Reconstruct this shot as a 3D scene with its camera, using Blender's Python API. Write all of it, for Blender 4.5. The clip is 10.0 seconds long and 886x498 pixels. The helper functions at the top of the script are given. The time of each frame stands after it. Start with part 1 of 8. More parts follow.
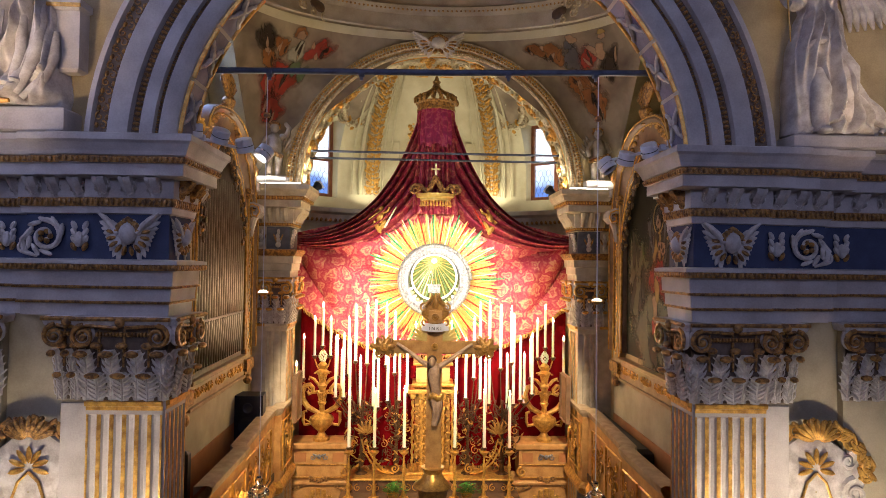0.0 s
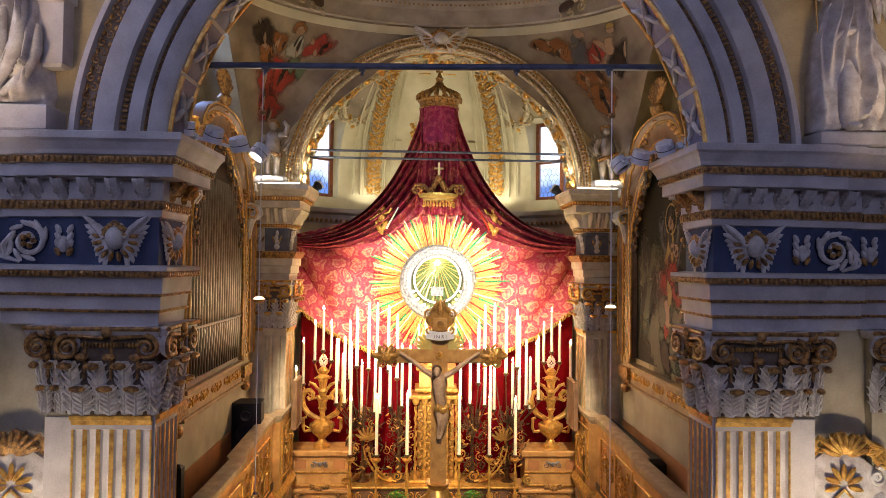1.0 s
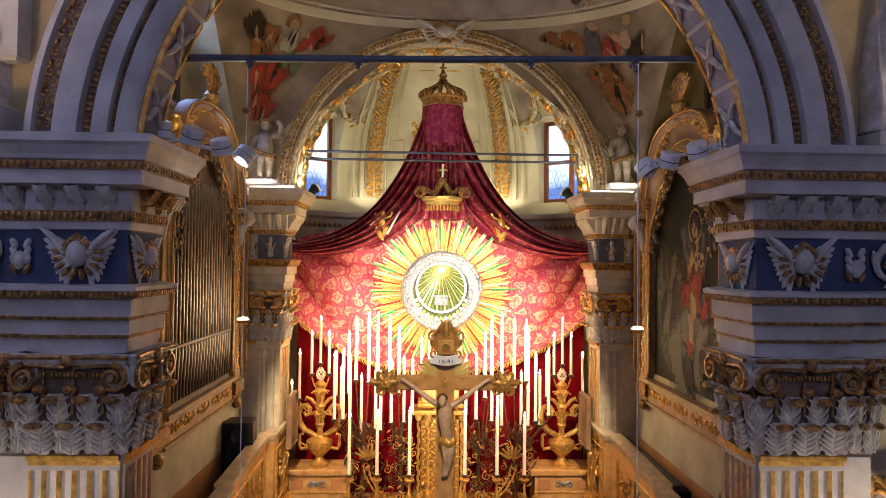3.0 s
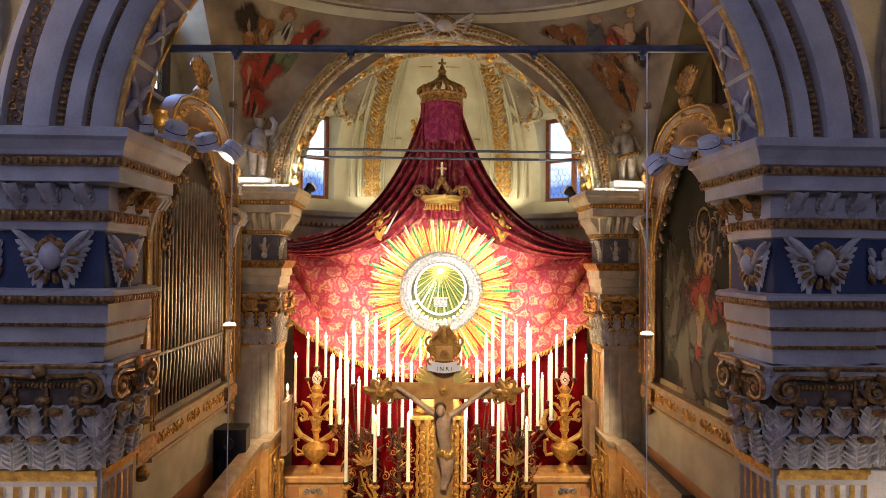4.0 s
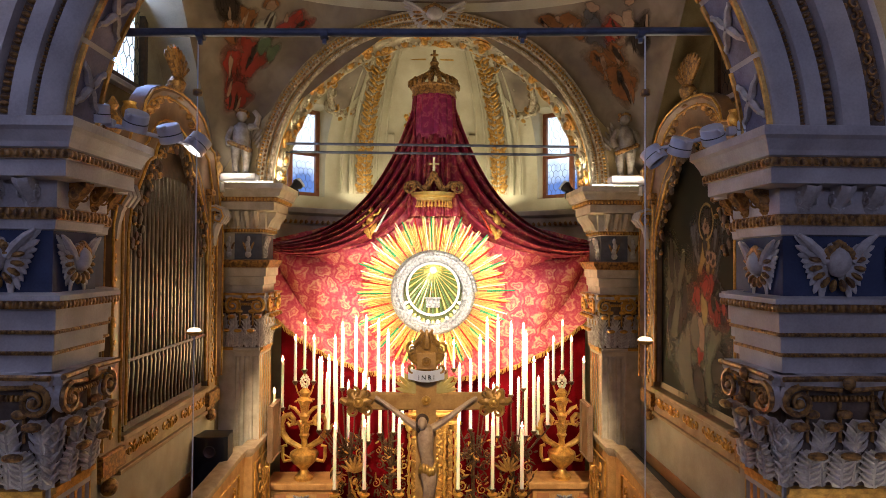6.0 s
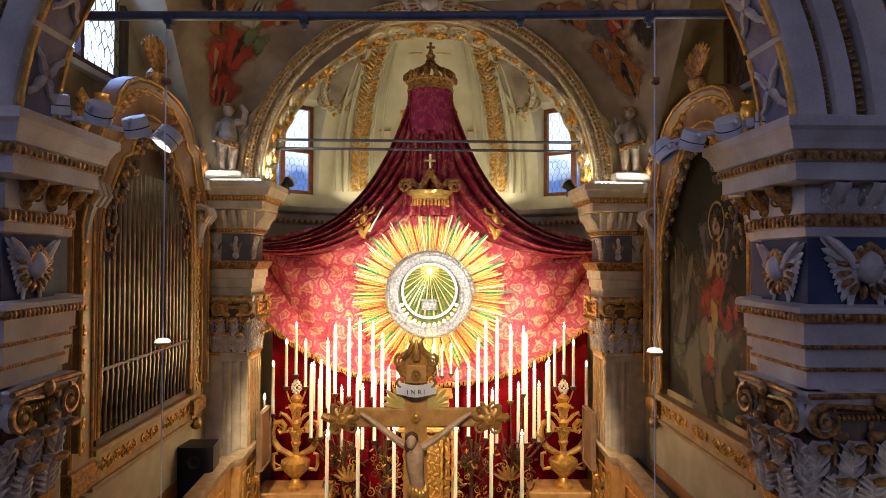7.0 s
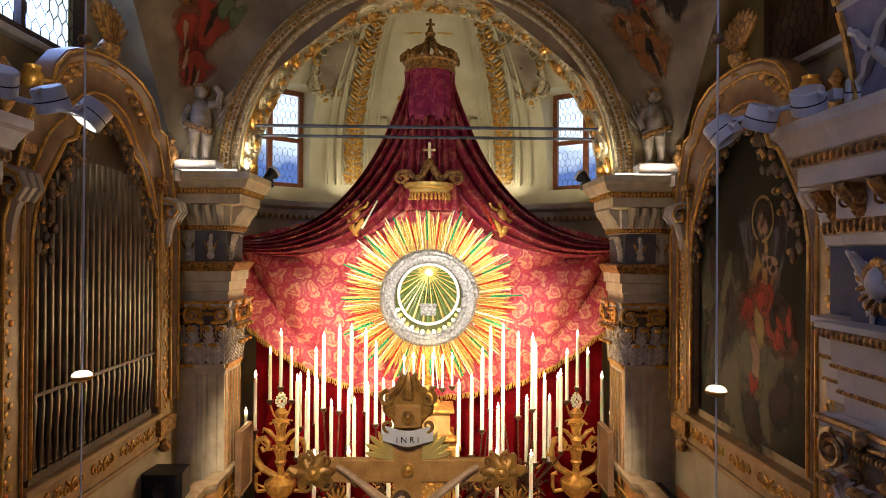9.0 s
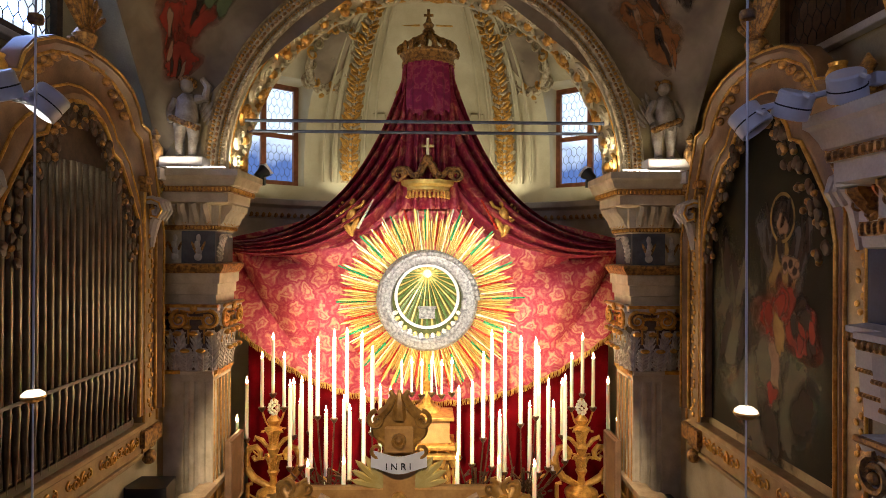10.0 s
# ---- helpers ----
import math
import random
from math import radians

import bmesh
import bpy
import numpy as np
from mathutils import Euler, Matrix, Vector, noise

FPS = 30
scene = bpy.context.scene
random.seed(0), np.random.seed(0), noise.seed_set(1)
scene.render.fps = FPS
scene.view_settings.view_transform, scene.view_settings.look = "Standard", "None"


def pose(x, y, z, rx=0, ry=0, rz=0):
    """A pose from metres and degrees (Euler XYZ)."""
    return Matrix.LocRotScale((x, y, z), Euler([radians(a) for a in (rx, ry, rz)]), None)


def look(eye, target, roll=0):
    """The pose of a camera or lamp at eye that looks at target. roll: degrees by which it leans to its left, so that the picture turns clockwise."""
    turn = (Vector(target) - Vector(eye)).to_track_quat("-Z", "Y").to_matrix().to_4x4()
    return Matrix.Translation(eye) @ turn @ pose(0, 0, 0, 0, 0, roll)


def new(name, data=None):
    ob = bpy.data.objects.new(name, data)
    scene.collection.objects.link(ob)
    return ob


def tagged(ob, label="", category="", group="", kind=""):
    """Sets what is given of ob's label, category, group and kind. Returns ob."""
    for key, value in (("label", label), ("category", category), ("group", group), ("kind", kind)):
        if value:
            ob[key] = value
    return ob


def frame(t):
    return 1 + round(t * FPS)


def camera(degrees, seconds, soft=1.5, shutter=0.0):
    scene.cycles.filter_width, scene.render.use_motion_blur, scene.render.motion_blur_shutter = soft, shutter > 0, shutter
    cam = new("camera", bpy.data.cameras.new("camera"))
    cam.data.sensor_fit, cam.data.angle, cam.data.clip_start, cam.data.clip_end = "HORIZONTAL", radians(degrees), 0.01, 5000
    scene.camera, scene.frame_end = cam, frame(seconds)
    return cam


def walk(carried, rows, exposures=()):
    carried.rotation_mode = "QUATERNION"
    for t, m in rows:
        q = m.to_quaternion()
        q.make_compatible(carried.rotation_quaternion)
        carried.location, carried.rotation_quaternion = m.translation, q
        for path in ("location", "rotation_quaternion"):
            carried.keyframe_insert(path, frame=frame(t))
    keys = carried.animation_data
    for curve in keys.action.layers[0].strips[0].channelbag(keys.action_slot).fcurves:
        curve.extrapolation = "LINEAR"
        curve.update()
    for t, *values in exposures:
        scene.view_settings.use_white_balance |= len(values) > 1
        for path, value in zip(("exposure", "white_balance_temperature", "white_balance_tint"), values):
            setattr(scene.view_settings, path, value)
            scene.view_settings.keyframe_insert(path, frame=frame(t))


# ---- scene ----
cam = camera(73.0, 10.0, soft=0.75)
PATH = [
    (0, (-0.188, 0.938, 5.747), (-0.115, 2.936, 5.8), 0.8),
    (0.5, (-0.201, 1.101, 5.79), (-0.132, 3.099, 5.843), 0.7),
    (1, (-0.215, 1.271, 5.809), (-0.147, 3.269, 5.858), 0.7),
    (1.5, (-0.226, 1.439, 5.826), (-0.16, 3.438, 5.877), 0.7),
    (2, (-0.238, 1.606, 5.888), (-0.173, 3.604, 5.936), 0.7),
    (2.5, (-0.234, 1.772, 5.942), (-0.172, 3.77, 5.988), 0.7),
    (4, (-0.194, 2.234, 5.984), (-0.136, 4.233, 6.029), 0.5),
    (4.5, (-0.159, 2.349, 5.996), (-0.101, 4.348, 6.039), 0.5),
    (5, (-0.12, 2.407, 5.997), (-0.064, 4.406, 6.039), 0.4),
    (5.5, (-0.072, 2.482, 5.997), (-0.017, 4.481, 6.037), 0.4),
    (7, (0.067, 3.026, 6.052), (0.116, 5.025, 6.083), 0.3),
    (7.5, (0.099, 3.242, 6.072), (0.144, 5.241, 6.099), 0.4),
    (8, (0.111, 3.479, 6.085), (0.155, 5.479, 6.11), 0.4),
    (8.5, (0.1, 3.746, 6.116), (0.146, 5.745, 6.132), 0.4),
    (9, (0.101, 4.023, 6.148), (0.146, 6.022, 6.158), 0.4),
    (9.5, (0.124, 4.236, 6.164), (0.165, 6.235, 6.171), 0.4),
    (10, (0.145, 4.403, 6.177), (0.185, 6.403, 6.182), 0.3),
]
walk(cam, [(t, look(eye, target, roll)) for t, eye, target, roll in PATH], [(0, 0.70), (5, 0.46), (10, -0.04)])

# ---- light ----
world = bpy.data.worlds.new("world")
scene.world = world
world.use_nodes = True
wn = world.node_tree
sky = wn.nodes.new("ShaderNodeTexSky")
sky.sky_type, sky.sun_disc = "NISHITA", False
sky.sun_elevation, sky.sun_rotation = radians(14), radians(120)
wn.nodes["Background"].inputs[1].default_value = 0.12
wn.links.new(sky.outputs[0], wn.nodes["Background"].inputs[0])


def lamp(name, kind, eye, target, watts, colour, size=0.1, size_y=0.0, angle=60, blend=0.6):
    data = bpy.data.lights.new(name, kind)
    data.energy, data.color = watts, colour
    if kind == "AREA":
        data.shape, data.size, data.size_y = "RECTANGLE", size, size_y or size
    else:
        data.shadow_soft_size = size
    if kind == "SPOT":
        data.spot_size, data.spot_blend = radians(angle), blend
    ob = new(name, data)
    ob.matrix_world = look(eye, target)
    return ob


COOL, WARM, AMBER = (0.50, 0.56, 1.0), (1.0, 0.78, 0.48), (1.0, 0.55, 0.2)
# daylight of the nave's high windows, behind and beside the camera
lamp("nave_window_light", "AREA", (-6.7, 4.3, 9.6), (-3.2, 7.0, 7.0), 66, COOL, 2.0, 3.0)
lamp("nave_window_light", "AREA", (6.7, 4.3, 9.6), (3.2, 7.0, 7.0), 8, COOL, 2.0, 3.0)
lamp("nave_window_light", "AREA", (0.5, -9.0, 11.0), (0.0, 8.0, 9.0), 212, COOL, 4.0, 3.0)
# unseen warm fills added low beside the piers, and an added beam on the crucifix
for s_ in (-1, 1):
    lamp("nave_fill_light", "SPOT", (s_ * 3.7, 4.0, 1.0), (s_ * 3.55, 7.1, 2.6), 560 if s_ < 0 else 700, (1.0, 0.82, 0.6), 0.5, angle=54, blend=0.7)
    # added spot afloat before the statue; the right one stands for the cornice lamp
    lamp("statue_fill_light", "SPOT", (s_ * 4.4, 5.1, 6.3), (s_ * 4.05, 7.0, 8.1), 135 if s_ < 0 else 105, (1.0, 0.74, 0.48), 0.45, angle=46, blend=0.8)
    # added fill towards the vault, with no lit fitting there
    lamp("vault_fill_light", "AREA", (s_ * 2.2, 8.05, 7.2), (s_ * 0.8, 10.6, 10.0), 17 if s_ < 0 else 13, (1.0, 0.82, 0.56), 0.3, 0.3)
lamp("crucifix_light", "SPOT", (0.0, 0.6, 10.0), (0.0, 7.66, 4.55), 1900, (1.0, 0.76, 0.46), 0.08, angle=15)
# side lunette window of the presbytery
lamp("lunette_light", "AREA", (-4.1, 10.2, 9.1), (1.0, 9.6, 8.4), 34, (0.30, 0.45, 1.0), 1.6, 1.2)
# fill spots added by the cornice cans, turned to the altar; the cans point down
for s_ in (-1, 1):
    lamp("altar_fill_spot", "SPOT", (s_ * 1.9, 7.95, 6.80), (0.1, 13.6, 4.9), 1450, (1.0, 0.90, 0.70), 0.02, angle=44)
    lamp("altar_fill_spot", "SPOT", (s_ * 2.1, 7.95, 6.85), (s_ * 1.3, 13.0, 2.4), 1350, (1.0, 0.78, 0.52), 0.02, angle=36)
# hidden strips on the apse cornice
    lamp("cove_light", "AREA", (0.07 + s_ * 2.6, 14.9, 7.3), (0.07 + s_ * 2.3, 15.6, 9.5), 9.5 if s_ < 0 else 13, (1.0, 0.9, 0.66), 1.6, 0.15)
    lamp("cove_light", "AREA", (0.07 + s_ * 1.2, 15.6, 7.3), (0.07 + s_ * 0.8, 16.2, 10.0), 11.5 if s_ < 0 else 15, (1.0, 0.9, 0.66), 1.4, 0.15)
    lamp("strip_light", "AREA", (0.07 + s_ * 2.40, 12.12, 7.24), (0.07 + s_ * 1.6, 12.2, 9.2), 9, (1.0, 0.88, 0.68), 0.12, 0.12)
    lamp("strip_light", "AREA", (0.07 + s_ * 2.95, 11.58, 7.24), (0.07 + s_ * 2.95, 11.86, 7.95), 2.2, (1.0, 0.88, 0.68), 0.4, 0.02)
    # unseen fill added low by each side wall, almost off on the right
    lamp("choir_fill_light", "AREA", (0.07 + s_ * 2.2, 8.6, 2.0), (0.07 + s_ * 3.2, 11.0, 4.0), 12 if s_ < 0 else 0.3, (1.0, 0.66, 0.3), 0.8, 0.8)
# the mass of candle light in front of the hanging
for s_ in (-1, 1):
    lamp("candle_light", "POINT", (0.09 + s_ * 1.45, 12.85, 4.7), (0, 0, 0), 50, (1.0, 0.77, 0.48), 0.35)
lamp("throne_light", "POINT", (0.09, 12.75, 4.3), (0, 0, 0), 22, (1.0, 0.8, 0.5), 0.2)

# ---- materials ----
MATS = {}


def material(name, colour, second=None, rough=0.6, metal=0.0, scale=6.0, bump=0.15, fine=60.0, amount=0.5, emit=0.0, spec=0.5):
    """A painted, plastered or gilt surface: two tones mixed by broad stains and fine grain, with relief."""
    if name in MATS:
        return MATS[name]
    m = bpy.data.materials.new(name)
    m.use_nodes = True
    t = m.node_tree
    b = t.nodes["Principled BSDF"]
    tc = t.nodes.new("ShaderNodeTexCoord")
    n1, n2 = t.nodes.new("ShaderNodeTexNoise"), t.nodes.new("ShaderNodeTexNoise")
    n1.inputs["Scale"].default_value, n1.inputs["Detail"].default_value = scale, 6
    n2.inputs["Scale"].default_value, n2.inputs["Detail"].default_value = fine, 4
    for n in (n1, n2):
        t.links.new(tc.outputs["Object"], n.inputs["Vector"])
    add = t.nodes.new("ShaderNodeMath")
    add.operation = "MULTIPLY_ADD"
    add.inputs[1].default_value = 0.35
    t.links.new(n2.outputs["Fac"], add.inputs[0])
    t.links.new(n1.outputs["Fac"], add.inputs[2])
    ramp = t.nodes.new("ShaderNodeValToRGB")
    ramp.color_ramp.elements[0].position, ramp.color_ramp.elements[1].position = 0.67 - 0.35 * amount, 0.67 + 0.35 * amount
    second = second or tuple(c * 0.72 for c in colour)
    ramp.color_ramp.elements[0].color, ramp.color_ramp.elements[1].color = (*second, 1), (*colour, 1)
    t.links.new(add.outputs[0], ramp.inputs[0])
    t.links.new(ramp.outputs[0], b.inputs["Base Color"])
    b.inputs["Roughness"].default_value, b.inputs["Metallic"].default_value = rough, metal
    b.inputs["Specular IOR Level"].default_value = spec
    if bump:
        bp = t.nodes.new("ShaderNodeBump")
        bp.inputs["Strength"].default_value, bp.inputs["Distance"].default_value = bump, 0.01
        t.links.new(add.outputs[0], bp.inputs["Height"])
        t.links.new(bp.outputs[0], b.inputs["Normal"])
    if emit:
        b.inputs["Emission Color"].default_value, b.inputs["Emission Strength"].default_value = (*colour, 1), emit
    MATS[name] = m
    return m


def pattern(name, colours, rough=0.7, scale=3.0, kind="damask", warp=0.6, metal=0.0):
    """Cloth or painting: warped noise cut into several tones."""
    m = bpy.data.materials.new(name)
    m.use_nodes = True
    t = m.node_tree
    b = t.nodes["Principled BSDF"]
    tc, w = t.nodes.new("ShaderNodeTexCoord"), t.nodes.new("ShaderNodeTexNoise")
    w.inputs["Scale"].default_value = scale * 0.8
    t.links.new(tc.outputs["Object"], w.inputs["Vector"])
    mix = t.nodes.new("ShaderNodeVectorMath")
    mix.operation = "MULTIPLY_ADD"
    mix.inputs[1].default_value = (warp, warp, warp)
    t.links.new(w.outputs["Color"], mix.inputs[0])
    t.links.new(tc.outputs["Object"], mix.inputs[2])
    if kind == "damask":
        v = t.nodes.new("ShaderNodeTexVoronoi")
        v.feature = "DISTANCE_TO_EDGE"
        v.inputs["Scale"].default_value = scale
        out = v.outputs["Distance"]
    else:
        v = t.nodes.new("ShaderNodeTexNoise")
        v.inputs["Scale"].default_value, v.inputs["Detail"].default_value = scale, 5
        out = v.outputs["Fac"]
    t.links.new(mix.outputs[0], v.inputs["Vector"])
    ramp = t.nodes.new("ShaderNodeValToRGB")
    el = ramp.color_ramp.elements
    el[0].position, el[0].color = colours[0][0], (*colours[0][1], 1)
    el[1].position, el[1].color = colours[-1][0], (*colours[-1][1], 1)
    for p, c in colours[1:-1]:
        e = el.new(p)
        e.color = (*c, 1)
    t.links.new(out, ramp.inputs[0])
    t.links.new(ramp.outputs[0], b.inputs["Base Color"])
    b.inputs["Roughness"].default_value, b.inputs["Metallic"].default_value = rough, metal
    fine = t.nodes.new("ShaderNodeTexNoise")
    fine.inputs["Scale"].default_value = 90
    t.links.new(tc.outputs["Object"], fine.inputs["Vector"])
    bp = t.nodes.new("ShaderNodeBump")
    bp.inputs["Strength"].default_value, bp.inputs["Distance"].default_value = 0.2, 0.006
    t.links.new(fine.outputs["Fac"], bp.inputs["Height"])
    t.links.new(bp.outputs[0], b.inputs["Normal"])
    MATS[name] = m
    return m


PLASTER = material("plaster_pale", (0.62, 0.58, 0.55), (0.42, 0.38, 0.36), 0.75, scale=3.0)
STUCCO = material("stucco_white", (0.68, 0.64, 0.60), (0.42, 0.37, 0.33), 0.65, scale=9.0, bump=0.25)
OCHRE = material("plaster_ochre", (0.50, 0.40, 0.22), (0.33, 0.25, 0.13), 0.75, scale=2.5)
CREAM = material("plaster_cream", (0.62, 0.57, 0.40), (0.48, 0.42, 0.27), 0.7, scale=2.0)
GOLD = material("gilding", (0.80, 0.48, 0.12), (0.42, 0.21, 0.05), 0.33, 0.55, scale=14.0, bump=0.4)
BRIGHT = material("bright_gilding", (0.94, 0.79, 0.32), (0.80, 0.60, 0.18), 0.26, 0.5, scale=12.0, bump=0.3)
GILT = material("worn_gilding", (0.52, 0.28, 0.08), (0.17, 0.09, 0.04), 0.45, 0.35, scale=22.0, bump=0.6, amount=0.35)
BLUE = material("blue_paint", (0.055, 0.075, 0.15), (0.035, 0.045, 0.09), 0.7, scale=5.0)
MARBLE = material("grey_marble", (0.45, 0.42, 0.40), (0.25, 0.23, 0.22), 0.35, scale=4.0, bump=0.05)
CARVED = material("carved_gilt_wood", (0.50, 0.27, 0.065), (0.24, 0.12, 0.03), 0.38, 0.35, scale=14.0, bump=0.4)
CROSSWOOD = material("cross_wood", (0.55, 0.32, 0.11), (0.36, 0.18, 0.055), 0.4, 0.1, scale=10.0)
# ochre broken by dark brown noise: the shading of carving put into the colour
SHADESTUCCO = material("carved_shade_stucco", (0.62, 0.53, 0.36), (0.24, 0.17, 0.09), 0.55, scale=18.0, bump=0.6, amount=0.55)
RINGPAINT = material("ring_paint", (0.50, 0.44, 0.36), (0.34, 0.28, 0.21), 0.7, scale=3.0)
PIERPAINT = material("pier_paint", (0.64, 0.57, 0.44), (0.46, 0.39, 0.28), 0.55, scale=6.0)
SLATE = material("slate_paint", (0.13, 0.135, 0.16), (0.08, 0.08, 0.095), 0.55, scale=7.0)
CRIMSON = pattern("crimson_brocade", [(0.35, (0.22, 0.008, 0.07)), (0.48, (0.32, 0.014, 0.10)), (0.52, (0.42, 0.08, 0.13)), (0.58, (0.30, 0.012, 0.09)), (0.7, (0.22, 0.01, 0.06))], kind="noise", scale=6.0, warp=0.15)
# brown that puts the shade behind capital leaves into the colour; also grounds carved bands
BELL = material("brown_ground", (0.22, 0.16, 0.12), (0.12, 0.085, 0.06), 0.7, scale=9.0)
WALLOLIVE = material("olive_plaster", (0.46, 0.40, 0.28), (0.33, 0.28, 0.19), 0.75, scale=2.5)
YELLOWWOOD = material("painted_wood", (0.60, 0.34, 0.12), (0.40, 0.20, 0.06), 0.45, scale=6.0, bump=0.2)
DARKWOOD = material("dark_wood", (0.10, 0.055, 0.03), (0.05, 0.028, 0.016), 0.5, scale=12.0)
REDWOOD = material("window_wood", (0.30, 0.10, 0.04), (0.16, 0.05, 0.02), 0.5, scale=12.0)
VELVET = material("red_velvet", (0.20, 0.002, 0.006), (0.12, 0.001, 0.003), 0.85, scale=3.0, bump=0.2, spec=0.08)
TIN = material("pipe_tin", (0.17, 0.145, 0.11), (0.08, 0.065, 0.05), 0.34, 0.8, scale=5.0, bump=0.1)
IRON = material("painted_iron", (0.11, 0.13, 0.19), (0.07, 0.08, 0.12), 0.55, 0.2, scale=8.0)
BLACK = material("black_plastic", (0.014, 0.015, 0.02), (0.009, 0.009, 0.012), 0.45)
WHITE = material("white_enamel", (0.72, 0.74, 0.80), (0.62, 0.63, 0.68), 0.4, bump=0.02)
WAX = material("wax", (0.90, 0.82, 0.68), (0.84, 0.74, 0.58), 0.5, bump=0.05)
WAX.node_tree.nodes["Principled BSDF"].inputs["Subsurface Weight"].default_value = 0.4
WAX.node_tree.nodes["Principled BSDF"].inputs["Subsurface Scale"].default_value = 0.08
SILVER = material("silver", (0.36, 0.36, 0.38), (0.13, 0.13, 0.15), 0.40, 0.5, scale=25.0, bump=0.7)
BRONZE = material("dark_bronze", (0.20, 0.11, 0.05), (0.07, 0.04, 0.025), 0.42, 0.7, scale=15.0)
STONEFLOOR = material("stone_floor", (0.28, 0.22, 0.18), (0.16, 0.12, 0.10), 0.35, scale=3.0)
BROWNSTONE = material("brown_marble", (0.16, 0.085, 0.045), (0.07, 0.035, 0.02), 0.3, scale=7.0, bump=0.05)
LEAF = material("leaf_green", (0.06, 0.22, 0.03), (0.03, 0.10, 0.015), 0.5, scale=20.0)
FLESH = material("painted_plaster", (0.58, 0.40, 0.25), (0.34, 0.21, 0.13), 0.5, scale=12.0)
FLAME = material("flame", (1.0, 0.70, 0.34), (1.0, 0.70, 0.34), emit=30.0, bump=0)
LED = material("lit_lens", (1.0, 0.95, 0.86), (1.0, 0.95, 0.86), emit=9.0, bump=0)


def brocade(name, ground, deep, flower, stem, size=(0.44, 0.60)):
    """Woven damask: two interleaved lattices of petalled flowers with ringed hearts, joined by thin curling stems."""
    m = bpy.data.materials.new(name)
    m.use_nodes = True
    t = m.node_tree
    b = t.nodes["Principled BSDF"]
    link = t.links.new

    def calc(op, a, c=None):
        n = t.nodes.new("ShaderNodeMath")
        n.operation = op
        for k, v in enumerate((a, c)):
            if v is None:
                continue
            if isinstance(v, (int, float)):
                n.inputs[k].default_value = v
            else:
                link(v, n.inputs[k])
        return n.outputs[0]

    tc, wp = t.nodes.new("ShaderNodeTexCoord"), t.nodes.new("ShaderNodeTexNoise")
    wp.inputs["Scale"].default_value, wp.inputs["Detail"].default_value = 3.4, 3
    link(tc.outputs["Object"], wp.inputs["Vector"])
    sp, sw = t.nodes.new("ShaderNodeSeparateXYZ"), t.nodes.new("ShaderNodeSeparateXYZ")
    link(tc.outputs["Object"], sp.inputs[0])
    link(wp.outputs["Color"], sw.inputs[0])
    x = calc("DIVIDE", calc("ADD", sp.outputs[0], calc("MULTIPLY", sw.outputs[0], 0.42)), size[0])
    z = calc("DIVIDE", calc("ADD", sp.outputs[2], calc("MULTIPLY", sw.outputs[1], 0.42)), size[1])

    def flowers(off, petals, k):
        u = calc("SUBTRACT", calc("FRACT", calc("ADD", x, off)), 0.5)
        v = calc("MULTIPLY", calc("SUBTRACT", calc("FRACT", calc("ADD", z, off)), 0.5), size[1] / size[0])
        r = calc("SQRT", calc("ADD", calc("MULTIPLY", u, u), calc("MULTIPLY", v, v)))
        wave = calc("COSINE", calc("MULTIPLY", calc("ARCTAN2", v, u), petals))
        return calc("MULTIPLY", r, calc("ADD", calc("MULTIPLY", wave, 0.10), k))

    rag = t.nodes.new("ShaderNodeTexNoise")
    rag.inputs["Scale"].default_value, rag.inputs["Detail"].default_value = 13.0, 3
    link(tc.outputs["Object"], rag.inputs["Vector"])
    f = calc("MINIMUM", flowers(0.0, 6, 1.0), flowers(0.5, 5, 1.15))
    f = calc("ADD", f, calc("MULTIPLY", calc("SUBTRACT", rag.outputs["Fac"], 0.5), 0.34))
    vo = t.nodes.new("ShaderNodeTexVoronoi")
    vo.feature = "DISTANCE_TO_EDGE"
    vo.inputs["Scale"].default_value = 5.5
    mp = t.nodes.new("ShaderNodeVectorMath")
    mp.operation = "MULTIPLY_ADD"
    mp.inputs[1].default_value = (0.35, 0.35, 0.35)
    link(wp.outputs["Color"], mp.inputs[0])
    link(tc.outputs["Object"], mp.inputs[2])
    link(mp.outputs[0], vo.inputs["Vector"])
    ramp = t.nodes.new("ShaderNodeValToRGB")
    el = ramp.color_ramp.elements
    tones = [(0.0, flower), (0.07, stem), (0.12, ground), (0.18, stem), (0.235, flower), (0.28, stem), (0.325, ground), (0.40, deep), (0.46, ground), (0.55, stem)]
    el[0].position, el[0].color = tones[0][0], (*tones[0][1], 1)
    el[1].position, el[1].color = tones[-1][0], (*tones[-1][1], 1)
    for p, c in tones[1:-1]:
        el.new(p).color = (*c, 1)
    link(f, ramp.inputs[0])
    line = calc("LESS_THAN", vo.outputs["Distance"], 0.028)
    far = calc("GREATER_THAN", f, 0.31)
    mix = t.nodes.new("ShaderNodeMix")
    mix.data_type = "RGBA"
    link(calc("MULTIPLY", calc("MULTIPLY", line, far), 0.25), mix.inputs["Factor"])
    link(ramp.outputs[0], mix.inputs["A"])
    mix.inputs["B"].default_value = (*stem, 1)
    wear = t.nodes.new("ShaderNodeTexNoise")
    wear.inputs["Scale"].default_value, wear.inputs["Detail"].default_value = 9.0, 6
    link(tc.outputs["Object"], wear.inputs["Vector"])
    wr = t.nodes.new("ShaderNodeMapRange")
    wr.inputs["From Min"].default_value, wr.inputs["From Max"].default_value = 0.30, 0.48
    link(wear.outputs["Fac"], wr.inputs["Value"])
    worn = t.nodes.new("ShaderNodeMix")
    worn.data_type = "RGBA"
